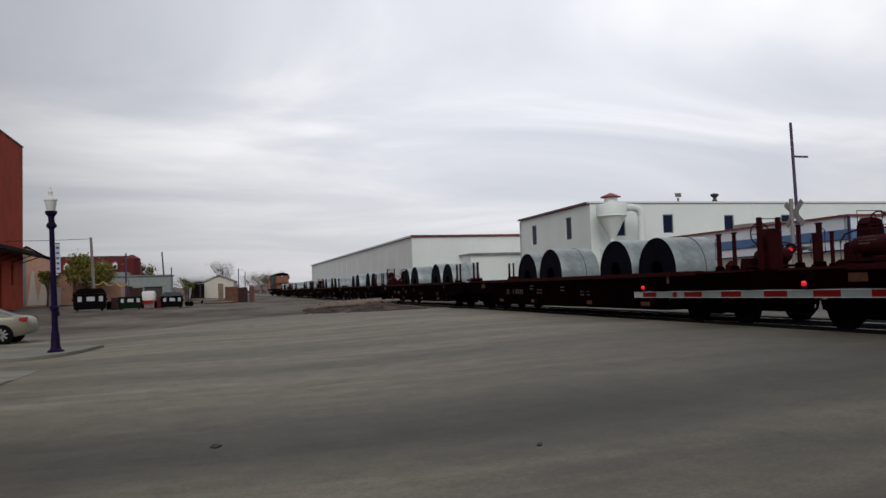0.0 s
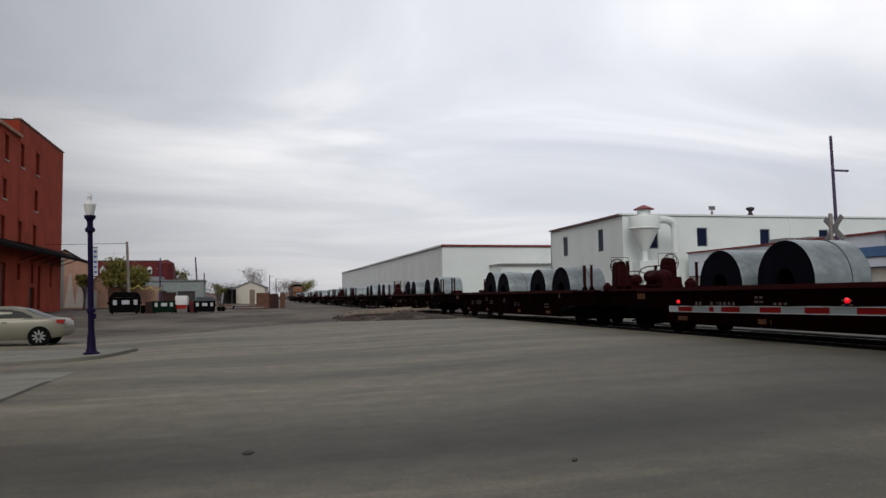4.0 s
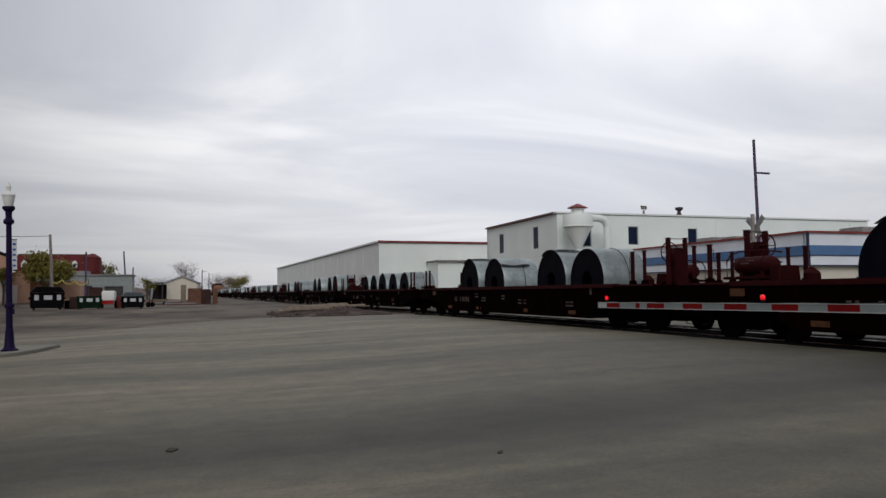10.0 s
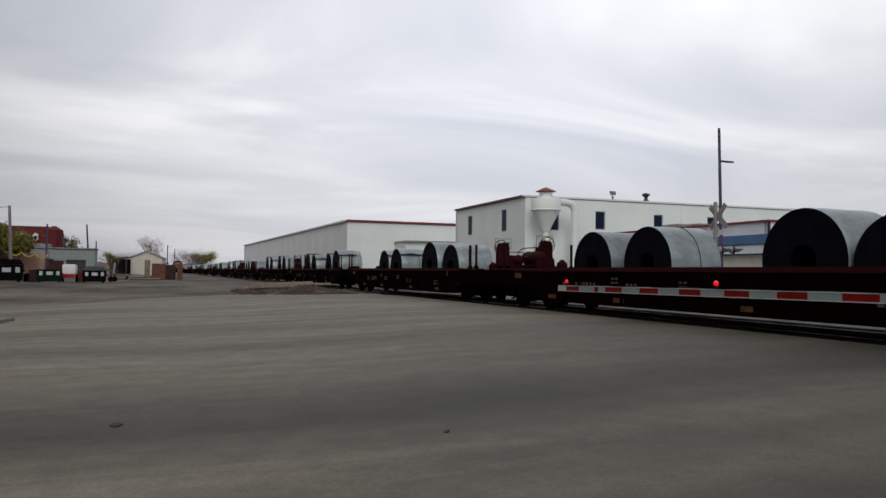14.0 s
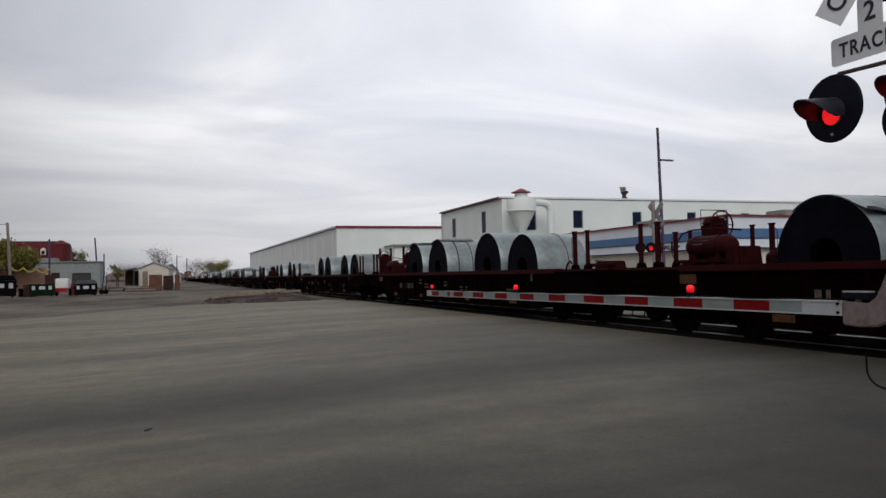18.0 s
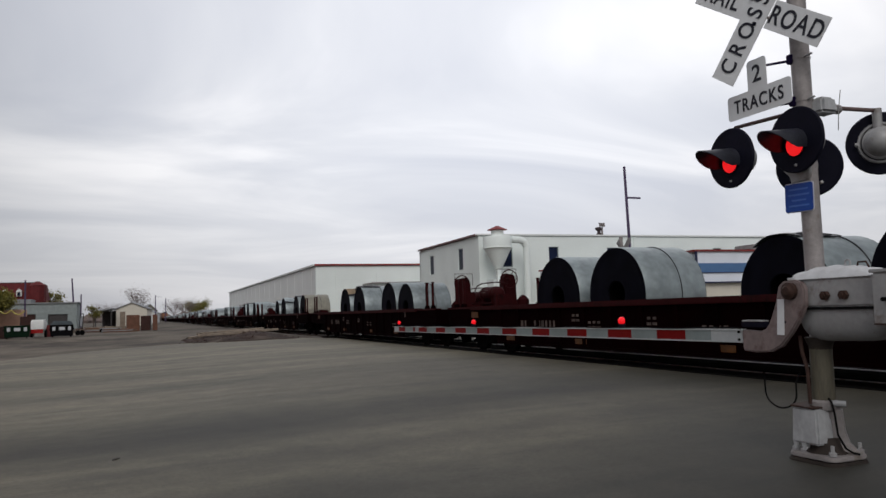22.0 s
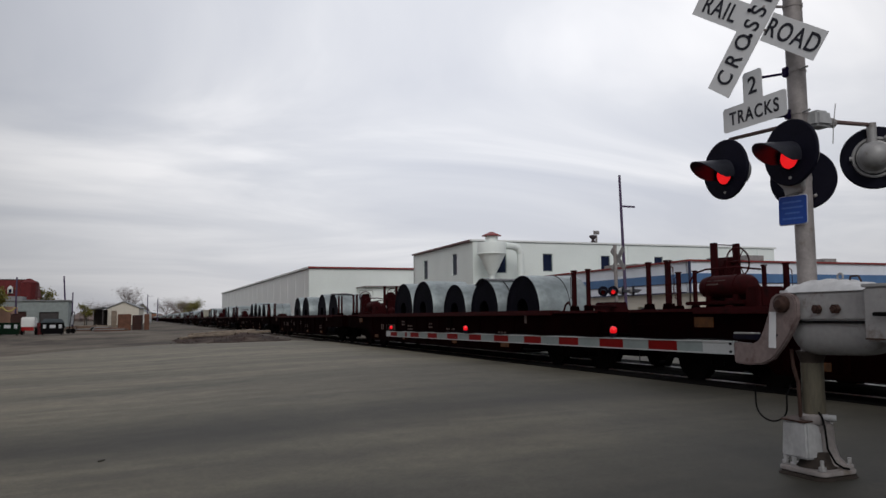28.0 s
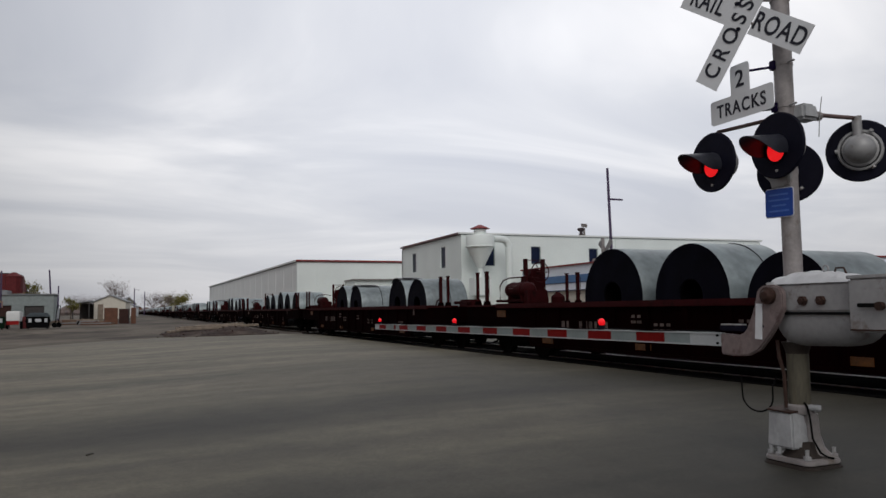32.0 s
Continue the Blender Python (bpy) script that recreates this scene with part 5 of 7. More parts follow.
    part("bracket_label", Geo().prism([(0.143, 1.15), (0.083, 1.15), (0.100, 0.89), (0.165, 0.893)], 0.004, pose(-0.229, 0, 0) @ pose(0, 0, 0, 90, 0, 90)), SIGN_WHITE, br, "white reflective label strip")
    part("latch_block", Geo().box(-0.20, 0.40, 0.965, 0.06, 0.24, 0.045), DISC_BLACK, br, "black latch block", bevel=0.008)
    part("block_strap", Geo().box(-0.20, 0.40, 0.993, 0.065, 0.20, 0.010), ALU, br)
    return s


crossing_signal()


def tar_spots():
    """Small tar blots and scraps on the asphalt."""
    r = random.Random(31)
    tar = mat("old_tar", (0.034, 0.029, 0.022), 0.9, vary=0.3, scale=9)
    for k, (x, y, q) in enumerate(((-0.04, 6.43, 0.055), (2.3, 5.2, 0.028))):
        outline = [(q * r.uniform(0.6, 1.2) * 1.7 * math.cos(a), q * r.uniform(0.6, 1.2) * 0.8 * math.sin(a)) for a in [2 * math.pi * i / 9 for i in range(9)]]
        solid("tar_spot", Geo().prism(outline, 0.012, pose(0, 0, 0, 0, 0, r.uniform(0, 90))), tar, "small dark tar blot on the asphalt", "tar spot", pose(x, y, ground_z(x, y) + 0.016), group="tar spots on the road", kind="structure")


tar_spots()

wire_points = [(-11.86 - 20 * i / 12, 80.2 - 4 * i / 12, 6.95 - 0.36 * math.sin(math.pi * i / 12) + 0.2 * i / 12) for i in range(13)]
solid("overhead_wire", tube(wire_points, 0.022, 5), RUBBER, "thin overhead wire from the pale pole", "wire")


def gate_arm():
    """The lowered arm: a banded bar with three lamps."""
    a, b = Vector((6.849, 2.03, 1.077)), Vector((7.253, 11.93, 0.998))
    s = thing("gate_arm", "lowered crossing gate arm with red and white bands", "gate arm", Matrix.Translation(a))
    d = b - a
    q = d.to_track_quat("Y", "Z").to_matrix().to_4x4()
    L = d.length
    edges = [0.0, 0.36, 0.69, 1.10, 1.505, 1.925, 2.345, 2.77, 3.20, 3.65, 4.11, 4.56, 5.01, 5.46, 5.92, 6.38, 6.86, 7.33, 7.81, 8.30, 8.51, 8.64, 9.15, 9.60, L]
    kinds = ["w", "g"] + ["r", "g"] * 10 + ["r", "w"]
    h, w = 0.104, 0.034
    for kind, e0, e1 in zip(kinds, edges, edges[1:]):
        m = {"w": ARM_WHITE, "g": ARM_GREY, "r": ARM_RED}[kind]
        part("band", Geo().box(0, (e0 + e1) / 2, 0, w, e1 - e0, h * 0.80, q), m, s, {"w": "white reflective band", "g": "grey-white reflective band", "r": "red reflective band"}[kind])
    for k in (-1, 1):
        part("edge_strip", Geo().box(0, L / 2, k * h * 0.45, w + 0.012, L, h * 0.10, q), ARM_WHITE, s, "white edge rail")
    for yy, r in ((L - 0.29, 0.030), (5.63, 0.033), (1.69, 0.035)):
        m = q @ pose(0, yy, 0.05)
        lamp = part("arm_lamp", Geo().lathe([(0.030, 0), (0.030, 0.03), (0.038, 0.035), (0.038, 0.045)], 12, m), DISC_BLACK, s, "small black lamp base")
        part("lens", Geo().lathe([(r * 0.7, 0.045), (r * 0.95, 0.058), (r, 0.075), (r * 0.92, 0.092), (r * 0.62, 0.106), (0.006, 0.112)], 14, m), LENS_SMALL, lamp, "small lit red lens")
    part("lamp_cable", tube([q @ Vector((-0.02, t * L * 0.97 / 40, 0.058 + 0.006 * math.sin(t * 1.3))) for t in range(41)], 0.006, 5), RUBBER, s)
    for z in (-0.03, 0.03):
        part("bolt", Geo().rod((-0.017, 0.03, z), (-0.03, 0.03, z), 0.010, n=8), RUBBER, s, at=q)
    return s


gate_arm()


def far_signal():
    """The signal across the track, seen from behind."""
    s = thing("crossing_signal", "far crossing signal mast with crossbuck seen from behind", "crossing signal", pose(20.1, 22.2, 0.15))
    part("mast", Geo().rod((0, 0, 0), (0, 0, 3.9), 0.07, n=14), ALU_DARK, s)
    for roll, dx in ((47, 0.12), (-43, 0.135)):
        part("crossbuck", Geo().box(0, 0, 0, 1.2, 0.22, 0.01, face(0.0, 3.35, dx, roll)), ALU, s, "bare metal back of a blade")
    part("track_plate", Geo().prism(rounded(0.6, 0.2), 0.006, face(0.0, 2.75, 0.12)), SIGN_WHITE, s)
    part("crossarm", Geo().rod((-0.45, 0.33, 2.12), (0.58, -0.42, 2.12), 0.025, n=8), ALU_DARK, s)
    # one pair looks at the road before the crossing, one pair along the track
    for d, lit in ((-0.50, False), (-0.11, True)):
        flasher(s, pose(d * 0.81 - 0.08, -d * 0.58 - 0.10, 2.08, 0, 0, 54), lit, 0.20)
    for d in (0.26, 0.66):
        flasher(s, pose(d * 0.81, -d * 0.58, 2.08, 0, 0, 54 + 80), False, 0.20)
    part("mechanism", Geo().box(0, 0, 1.1, 0.4, 0.6, 0.4), ALU, s, bevel=0.04)
    part("base", Geo().lathe([(0.25, 0), (0.25, 0.05), (0.12, 0.4)], 14), ALU, s)


far_signal()


# ---- vehicles and things in the lot ----
def sedan():
    s = thing("parked_sedan", "champagne four-door sedan parked at the kerb", "car", pose(-8.15, 28.0, ground_z(-9, 28) + 0.008, 0, 0, 180) @ Matrix.Diagonal((0.91, 0.91, 0.91, 1)))
    # stations along local x: nose at +2.45, tail at -2.45; (x, sill, belt, half width)
    stations = [(2.46, 0.42, 0.58, 0.55), (2.38, 0.30, 0.68, 0.74), (2.15, 0.24, 0.755, 0.85), (1.75, 0.23, 0.83, 0.89), (1.10, 0.22, 0.92, 0.905), (0.4, 0.21, 0.955, 0.91), (-0.6, 0.21, 0.97, 0.91), (-1.4, 0.22, 0.985, 0.905), (-1.95, 0.25, 0.985, 0.885), (-2.25, 0.30, 0.955, 0.84), (-2.40, 0.36, 0.88, 0.76), (-2.46, 0.45, 0.74, 0.62)]
    body = Geo()
    for x, lo, hi, w in stations:
        half = [(w * 0.90, lo), (w * 0.985, lo + 0.10), (w, lo + (hi - lo) * 0.45), (w * 0.985, hi - 0.13), (w * 0.94, hi - 0.04), (w * 0.80, hi), (w * 0.3, hi + 0.025)]
        body.v += [(x, y, z) for y, z in half] + [(x, -y, z) for y, z in reversed(half)]
    n = 14
    for k in range(len(stations) - 1):
        for i in range(n):
            j = (i + 1) % n
            body.f.append((k * n + i, k * n + j, (k + 1) * n + j, (k + 1) * n + i))
    body.f += [tuple(range(n)), tuple((len(stations) - 1) * n + i for i in range(n - 1, -1, -1))]
    part("body", body, CAR_PAINT, s)
    cabin = Geo()
    roof = [(1.25, 0.93, 0.62), (0.80, 1.17, 0.68), (0.35, 1.355, 0.62), (-0.1, 1.415, 0.60), (-0.6, 1.405, 0.60), (-1.0, 1.33, 0.60), (-1.45, 1.13, 0.64), (-1.85, 0.99, 0.62)]
    for x, z, w in roof:
        base = 0.93 + (0.05 if x < 0 else 0.0)
        ww = 0.82
        half = [(ww, base - 0.05), (ww + (w - ww) * 0.5, base + (z - base) * 0.55), (w, base + (z - base) * 0.90), (w * 0.85, z), (w * 0.3, z + 0.015)]
        cabin.v += [(x, y, q) for y, q in half] + [(x, -y, q) for y, q in reversed(half)]
    n = 10
    for k in range(len(roof) - 1):
        for i in range(n):
            j = (i + 1) % n
            cabin.f.append((k * n + i, k * n + j, (k + 1) * n + j, (k + 1) * n + i))
    cabin.f += [tuple(range(n)), tuple((len(roof) - 1) * n + i for i in range(n - 1, -1, -1))]
    part("cabin", cabin, CAR_PAINT, s)
    for sy in (-1, 1):
        g1 = Geo()
        f = lambda x, z: (x, sy * (0.83 - (z - 0.93) / 0.45 * 0.215 + 0.010), z)
        g1.add([f(0.92, 0.985), f(0.60, 1.18), f(0.25, 1.29), f(-0.18, 1.33), f(-0.18, 1.0)], [(0, 1, 2, 3, 4)])
        part("side_window", g1, CAR_GLASS, s)
        g1 = Geo().add([f(-0.24, 1.0), f(-0.24, 1.33), f(-0.62, 1.315), f(-1.0, 1.22), f(-1.36, 1.05), f(-1.30, 1.02)], [(0, 1, 2, 3, 4, 5)])
        part("side_window", g1, CAR_GLASS, s)
        part("tail_light", Geo().box(-2.26, sy * 0.70, 0.86, 0.26, 0.30, 0.15), TAIL_RED, s, bevel=0.02)
        part("door_seam", Geo().box(-0.21, sy * 0.902, 0.66, 0.012, 0.01, 0.62).box(0.9, sy * 0.902, 0.64, 0.012, 0.01, 0.5), RUBBER, s)
        part("door_handle", Geo().box(-0.45, sy * 0.91, 0.86, 0.16, 0.03, 0.03).box(0.55, sy * 0.91, 0.84, 0.16, 0.03, 0.03), CAR_PAINT, s)
        part("mirror", Geo().box(0.85, sy * 0.98, 0.98, 0.12, 0.18, 0.12), CAR_PAINT, s, bevel=0.02)
    part("rear_window", Geo().add([(-1.02, -0.50, 1.338), (-1.02, 0.50, 1.338), (-1.46, 0.54, 1.145), (-1.82, 0.54, 1.02), (-1.82, -0.54, 1.02), (-1.46, -0.54, 1.145)], [(0, 1, 2, 5), (5, 2, 3, 4)]), CAR_GLASS, s)
    part("windscreen", Geo().add([(0.38, -0.53, 1.365), (0.38, 0.53, 1.365), (0.82, 0.56, 1.185), (1.20, 0.52, 0.975), (1.20, -0.52, 0.975), (0.82, -0.56, 1.185)], [(5, 2, 1, 0), (4, 3, 2, 5)]), CAR_GLASS, s)
    part("bumper", Geo().box(-2.40, 0, 0.52, 0.14, 1.50, 0.20), CAR_PAINT, s, bevel=0.04)
    for x in (-1.60, 1.40):
        for sy in (-1, 1):
            arch = part("wheel_arch", Geo().rod((x, sy * 0.80, 0.33), (x, sy * 0.915, 0.33), 0.375, n=28), RUBBER, s)
            w = part("wheel", Geo().lathe([(0.22, -0.10), (0.325, -0.10), (0.335, -0.06), (0.335, 0.06), (0.325, 0.10), (0.22, 0.10)], 28, pose(x, sy * 0.83, 0.335, 90, 0, 0)), RUBBER, s, "black tyre")
            part("rim", Geo().rod((x, sy * 0.90, 0.335), (x, sy * 0.935, 0.335), 0.215, n=24), WHEEL, w)
            for k in range(9):
                a = 2 * math.pi * k / 9
                part("spoke", Geo().box(0, 0.12, 0, 0.060, 0.21, 0.02, pose(x, sy * 0.938, 0.335, 90, 0, 0) @ pose(0, 0, 0, 0, 0, math.degrees(a))), CHROME, w)


sedan()


def dumpster(m, body_mat, label, lid=True, pale=False):
    d = thing("dumpster", label, "dumpster", m, group="dumpsters in the gravel lot")
    W, D, H = 2.0, 1.35, 1.05
    part("body", Geo().box(0, 0, 0.12 + H / 2, W, D, H, taper=1.04), body_mat, d, bevel=0.02)
    part("rim", Geo().box(0, 0, 0.12 + H, W * 1.06, D * 1.06, 0.06), body_mat, d)
    if lid:
        part("lid", Geo().prism([(-W * 0.53, 0), (W * 0.53, 0), (W * 0.40, 0.36), (-W * 0.34, 0.40)], D * 1.05, pose(0, 0, 0.16 + H) @ pose(0, 0, 0, 90, 0, 0)), LID_GREY if pale else body_mat, d, "pitched lid", bevel=0.03)
    for x in (-W * 0.53, W * 0.53):
        part("fork_pocket", Geo().box(x, 0, 0.8, 0.12, D * 0.8, 0.16), body_mat, d)
    for x, w in ((-0.68, 0.26), (0.02, 0.52), (0.68, 0.26)):
        part("notice", Geo().box(x, -D / 2 - 0.02, 0.85, w, 0.012, 0.30 if w > 0.3 else 0.36), PAPER, d, "pale notice sheet")
    for x in (-0.8, 0.8):
        part("caster", Geo().rod((x - 0.05, -0.4, 0.08), (x + 0.05, -0.4, 0.08), 0.08, n=10).rod((x - 0.05, 0.4, 0.08), (x + 0.05, 0.4, 0.08), 0.08, n=10), RUBBER, d)
    return d


dumpster(pose(-9.58, 63.9, 0.15, 0, 0, 12) @ Matrix.Scale(1.10, 4), DUMP_BLACK, "black steel dumpster with a pitched lid and pale notices")
dumpster(pose(-6.66, 63.9, 0.15, 0, 0, 8) @ Matrix.Scale(0.84, 4), DUMP_GREEN, "open green steel dumpster with pale notices", lid=False)
dumpster(pose(-3.53, 63.7, 0.15, 0, 0, 6) @ Matrix.Scale(0.80, 4), DUMP_BLACK, "black steel dumpster with a grey lid", pale=True)


def lot_things():
    t = thing("cargo_trailer", "small white and red cargo trailer in the lot", "trailer", pose(-5.45, 66.5, 0.15))
    part("body", Geo().prism([(-1.0, 0.55), (1.0, 0.55), (1.0, 0.95), (0.75, 1.35), (-0.9, 1.38), (-1.0, 1.2)], 0.95, pose(0, 0, 0.05) @ pose(0, 0, 0, 90, 0, 90)), TRIM_WHITE, t, bevel=0.06)
    part("tail_panel", Geo().box(0, -1.01, 0.50, 0.85, 0.03, 0.3), TAIL_RED, t)
    for x in (-0.5, 0.5):
        part("wheel", Geo().rod((x - 0.08, 0, 0.3), (x + 0.08, 0, 0.3), 0.3, n=14), RUBBER, t)
    h = thing("hand_truck", "dark two-wheeled hand truck leaning upright", "hand truck", pose(-2.2, 63.3, 0.25, 6, 0, 60))
    part("frame", Geo().rod((-0.2, 0, 0.15), (-0.2, 0, 1.7), 0.03).rod((0.2, 0, 0.15), (0.2, 0, 1.7), 0.03).rod((-0.2, 0, 1.7), (0.2, 0, 1.7), 0.03), UNDER, h)
    part("panel", Geo().box(0, 0.02, 1.1, 0.42, 0.03, 0.8), PAPER, h)
    for x in (-0.28, 0.28):
        part("wheel", Geo().rod((x - 0.05, 0, 0.2), (x + 0.05, 0, 0.2), 0.2, n=14), RUBBER, h)
    for x, y, w, hh, mm, lab in ((1.43, 82.5, 1.25, 1.7, CARDBOARD, "square brown wooden crate"), (0.35, 85.5, 0.5, 2.1, PLANK, "narrow tall brown crate"), (2.7, 86.0, 0.95, 1.6, TIMBER, "dark timber crate")):
        c = thing("crate", lab + " in the lot", "crate", pose(x, y, 0.15, 0, 0, random.uniform(-12, 12)), group="crates in the lot")
        part("box", Geo().box(0, 0, hh / 2, w, w * 0.8, hh), mm, c, bevel=0.02)
        for k in range(3):
            part("slat", Geo().box(0, -w * 0.4 - 0.015, hh * (0.15 + 0.35 * k), w, 0.03, 0.12), mm, c)
    w = thing("board_stack", "grey-brown upright stack of boards beside crates", "board stack", pose(3.62, 85.0, 0.15))
    part("board_pack", Geo().box(0, 0, 0.85, 0.5, 0.9, 1.7), CARDBOARD, w, bevel=0.03)
    for x, y, n, L, rz in ((-1.9, 84.5, 5, 2.6, 12), (0.2, 79.5, 3, 3.0, -8), (-3.4, 86.0, 4, 2.2, 30)):
        k = thing("lumber_stack", "loose stack of grey-brown boards on the gravel", "lumber", pose(x, y, 0.16, 0, 0, rz), group="lumber stacks in the lot")
        for i in range(n):
            for j in range(3):
                part("board", Geo().box(random.uniform(-0.15, 0.15), j * 0.30 - 0.3, 0.06 + i * 0.11, L, 0.26, 0.09, pose(0, 0, 0, 0, 0, random.uniform(-3, 3))), random.choice((PLANK, CARDBOARD, ROOF_GREY)), k)
    b = thing("flat_cart", "low grey flat cart piled with scrap", "cart", pose(-0.65, 81.0, 0.15))
    part("bed", Geo().box(0, 0, 0.33, 2.0, 1.2, 0.2), ROOF_GREY, b, bevel=0.03)
    part("scrap", Geo().box(0.1, 0, 0.5, 1.4, 0.9, 0.18, pose(0, 0, 0, 0, 4, 10)), PLANK, b)
    for x in (-0.8, 0.8):
        for y in (-0.75, 0.6):
            part("wheel", Geo().rod((x, y, 0.2), (x, y + 0.15, 0.2), 0.2, n=12), RUBBER, b)


lot_things()


def lot_clutter():
    tape = thing("yellow_bunting", "yellow sagging bunting strung before the tree", "bunting", pose(-13.3, 90.0, 0.2))
    for k in range(3):
        part("swag", tube([(k * 1.25 + 1.25 * i / 8, 0, 2.75 - 0.12 * k - 0.42 * math.sin(math.pi * i / 8)) for i in range(9)], 0.07, 5), mat("yellow_tape", (0.62, 0.52, 0.14), 0.6), tape)
    for x in (-0.05, 3.8):
        part("stake", Geo().rod((x, 0, 0), (x, 0, 2.8), 0.03, n=6), POLE_DARK, tape)
    for x, y, w, h, mm, lab in ((-7.9, 66.5, 0.9, 0.9, TIMBER, "low dark brown box"), (-8.5, 67.5, 0.7, 0.6, UNDER, "small black box"), (-4.75, 67.5, 0.6, 0.9, TRIM_RED, "small dark red bin"), (-7.0, 72.0, 1.1, 1.7, TIMBER, "tall dark brown cabinet")):
        b = thing("storage_box", lab + " among the dumpsters", "box", pose(x, y, 0.15, 0, 0, 10), group="boxes among the dumpsters")
        part("body", Geo().box(0, 0, h / 2, w, w * 0.8, h, taper=0.97), mm, b, bevel=0.02)
        part("lid", Geo().box(0, 0, h + 0.03, w * 1.04, w * 0.84, 0.06), mm, b, bevel=0.01)


lot_clutter()


def bank_height(x, y):
    """Ragged low mounds of tipped dirt, in a strip beside the track."""
    u, v = (x - 7.2) / 2.9, (y - 39.5) / 6.6
    k = max(0.0, 1 - u * u) * max(0.0, 1 - v * v)
    k *= 0.55 + 0.8 * noise.noise((x * 0.45, y * 0.30, 4.0))
    return max(0.0, k) * 0.44 + (0.07 * noise.noise((x * 1.7, y * 1.7, 2.0)) if k > 0.03 else 0.0) * min(1.0, k * 4)


def dirt_heap():
    """Low bank of dirt beside the track with old timbers on it."""
    g = Geo()
    nx, ny = 60, 80
    for j in range(ny + 1):
        for i in range(nx + 1):
            x, y = 4.0 + 6.6 * i / nx, 32.6 + 13.8 * j / ny
            h = bank_height(x, y)
            g.v.append((x, y, ground_z(x, y) - 0.012 + (h if h > 0.035 else h - 0.10)))
    for j in range(ny):
        for i in range(nx):
            k = j * (nx + 1) + i
            g.f.append((k, k + 1, k + nx + 2, k + nx + 1))
    dirt = mat("brown_dirt", (0.032, 0.016, 0.011), 0.95, vary=0.5, scale=0.8, fine=10, bump=0.8, dirt=((0.125, 0.100, 0.074), 0.6, 0.52))
    solid("dirt_bank", g, dirt, "low ragged brown dirt bank beside the track", "dirt bank", kind="structure")
    r = random.Random(12)
    c = Geo()
    for i in range(300):
        x, y = r.gauss(6.8, 1.6), r.gauss(38.0, 3.2)
        if not (4.1 < x < 10.2 and 32.8 < y < 46.0):
            continue
        q = r.uniform(0.012, 0.04) * (2.0 if r.random() < 0.06 else 1)
        m = Matrix.Translation((x, y, ground_z(x, y) + bank_height(x, y))) @ Euler((r.uniform(0, 6), r.uniform(0, 6), 0)).to_matrix().to_4x4()
        c.lathe([(q * 0.5, -q * 0.5), (q, 0), (q * 0.55, q * 0.55)], 5, m)
    solid("dirt_clods", c, dirt, "scattered brown clods and stones", "rubble", kind="stuff")
    for k, (x, y, rz, L) in enumerate(((6.9, 40.4, -74, 3.6), (6.4, 39.0, -82, 2.6), (7.6, 41.2, -70, 2.8), (5.0, 38.6, -40, 0.9), (6.0, 40.0, -60, 1.5), (8.3, 39.2, -86, 2.2))):
        solid("old_plank", Geo().box(0, 0, 0, 0.22, L, 0.11), PLANK, "grey weathered timber lying on the dirt bank", "timber", pose(x, y, ground_z(x, y) + bank_height(x, y) + 0.10, 2, 3, rz), group="timbers on the dirt bank", bevel=0.01)


dirt_heap()


def tree(name, label, m, height, spread, leafy=True, seed=0, count=900, low=0.35):
    r = random.Random(seed)
    t = thing(name, label, "tree", m)
    g = Geo().rod((0, 0, 0), (0.05, 0, height * 0.45), height * 0.03, height * 0.018, n=8)
    tips = []
    for i in range(11):
        a = r.uniform(0, 6.28)
        z0 = height * r.uniform(0.22, 0.45)
        end = Vector((math.cos(a) * spread * r.uniform(0.4, 0.9), math.sin(a) * spread * r.uniform(0.4, 0.9), height * r.uniform(0.55, 0.92)))
        g.rod((0.03, 0, z0), end, height * 0.012, height * 0.004, n=5)
        tips.append(end)
        for j in range(5):
            e2 = end + Vector((r.uniform(-1, 1), r.uniform(-1, 1), r.uniform(-0.2, 0.8))) * spread * 0.4
            g.rod(Vector((0.03, 0, z0)).lerp(end, r.uniform(0.4, 1)), e2, height * 0.005, height * 0.0015, n=4)
            tips.append(e2)
    part("trunk", g, BARK if leafy else TWIG, t)
    c = Geo()
    for i in range(int(count * 2.5) if leafy else count):
        p = r.choice(tips) + Vector((r.gauss(0, 1), r.gauss(0, 1), r.gauss(0, 0.8))) * spread * 0.2
        if p.z < height * low:
            p.z = height * low + r.uniform(0, 0.3)
        s = (0.070 if leafy else 0.03) * height * r.uniform(0.25, 0.6)
        q = Euler((r.uniform(0, 6), r.uniform(0, 6), r.uniform(0, 6))).to_matrix()
        if leafy:
            vs = [p + q @ Vector(v) * s for v in ((-1, 0, 0), (0, -0.5, 0.1), (1, 0, 0), (0, 0.5, -0.1))]
            c.add(vs, [(0, 1, 2, 3)])
        else:
            e = p + q @ Vector((0, 0, s * 6))
            c.rod(p, e, height * 0.0022, height * 0.001, n=3, caps=False)
    part("crown", c.mesh("crown", LEAF if leafy else TWIG, smooth=False), LEAF, t)
    return t


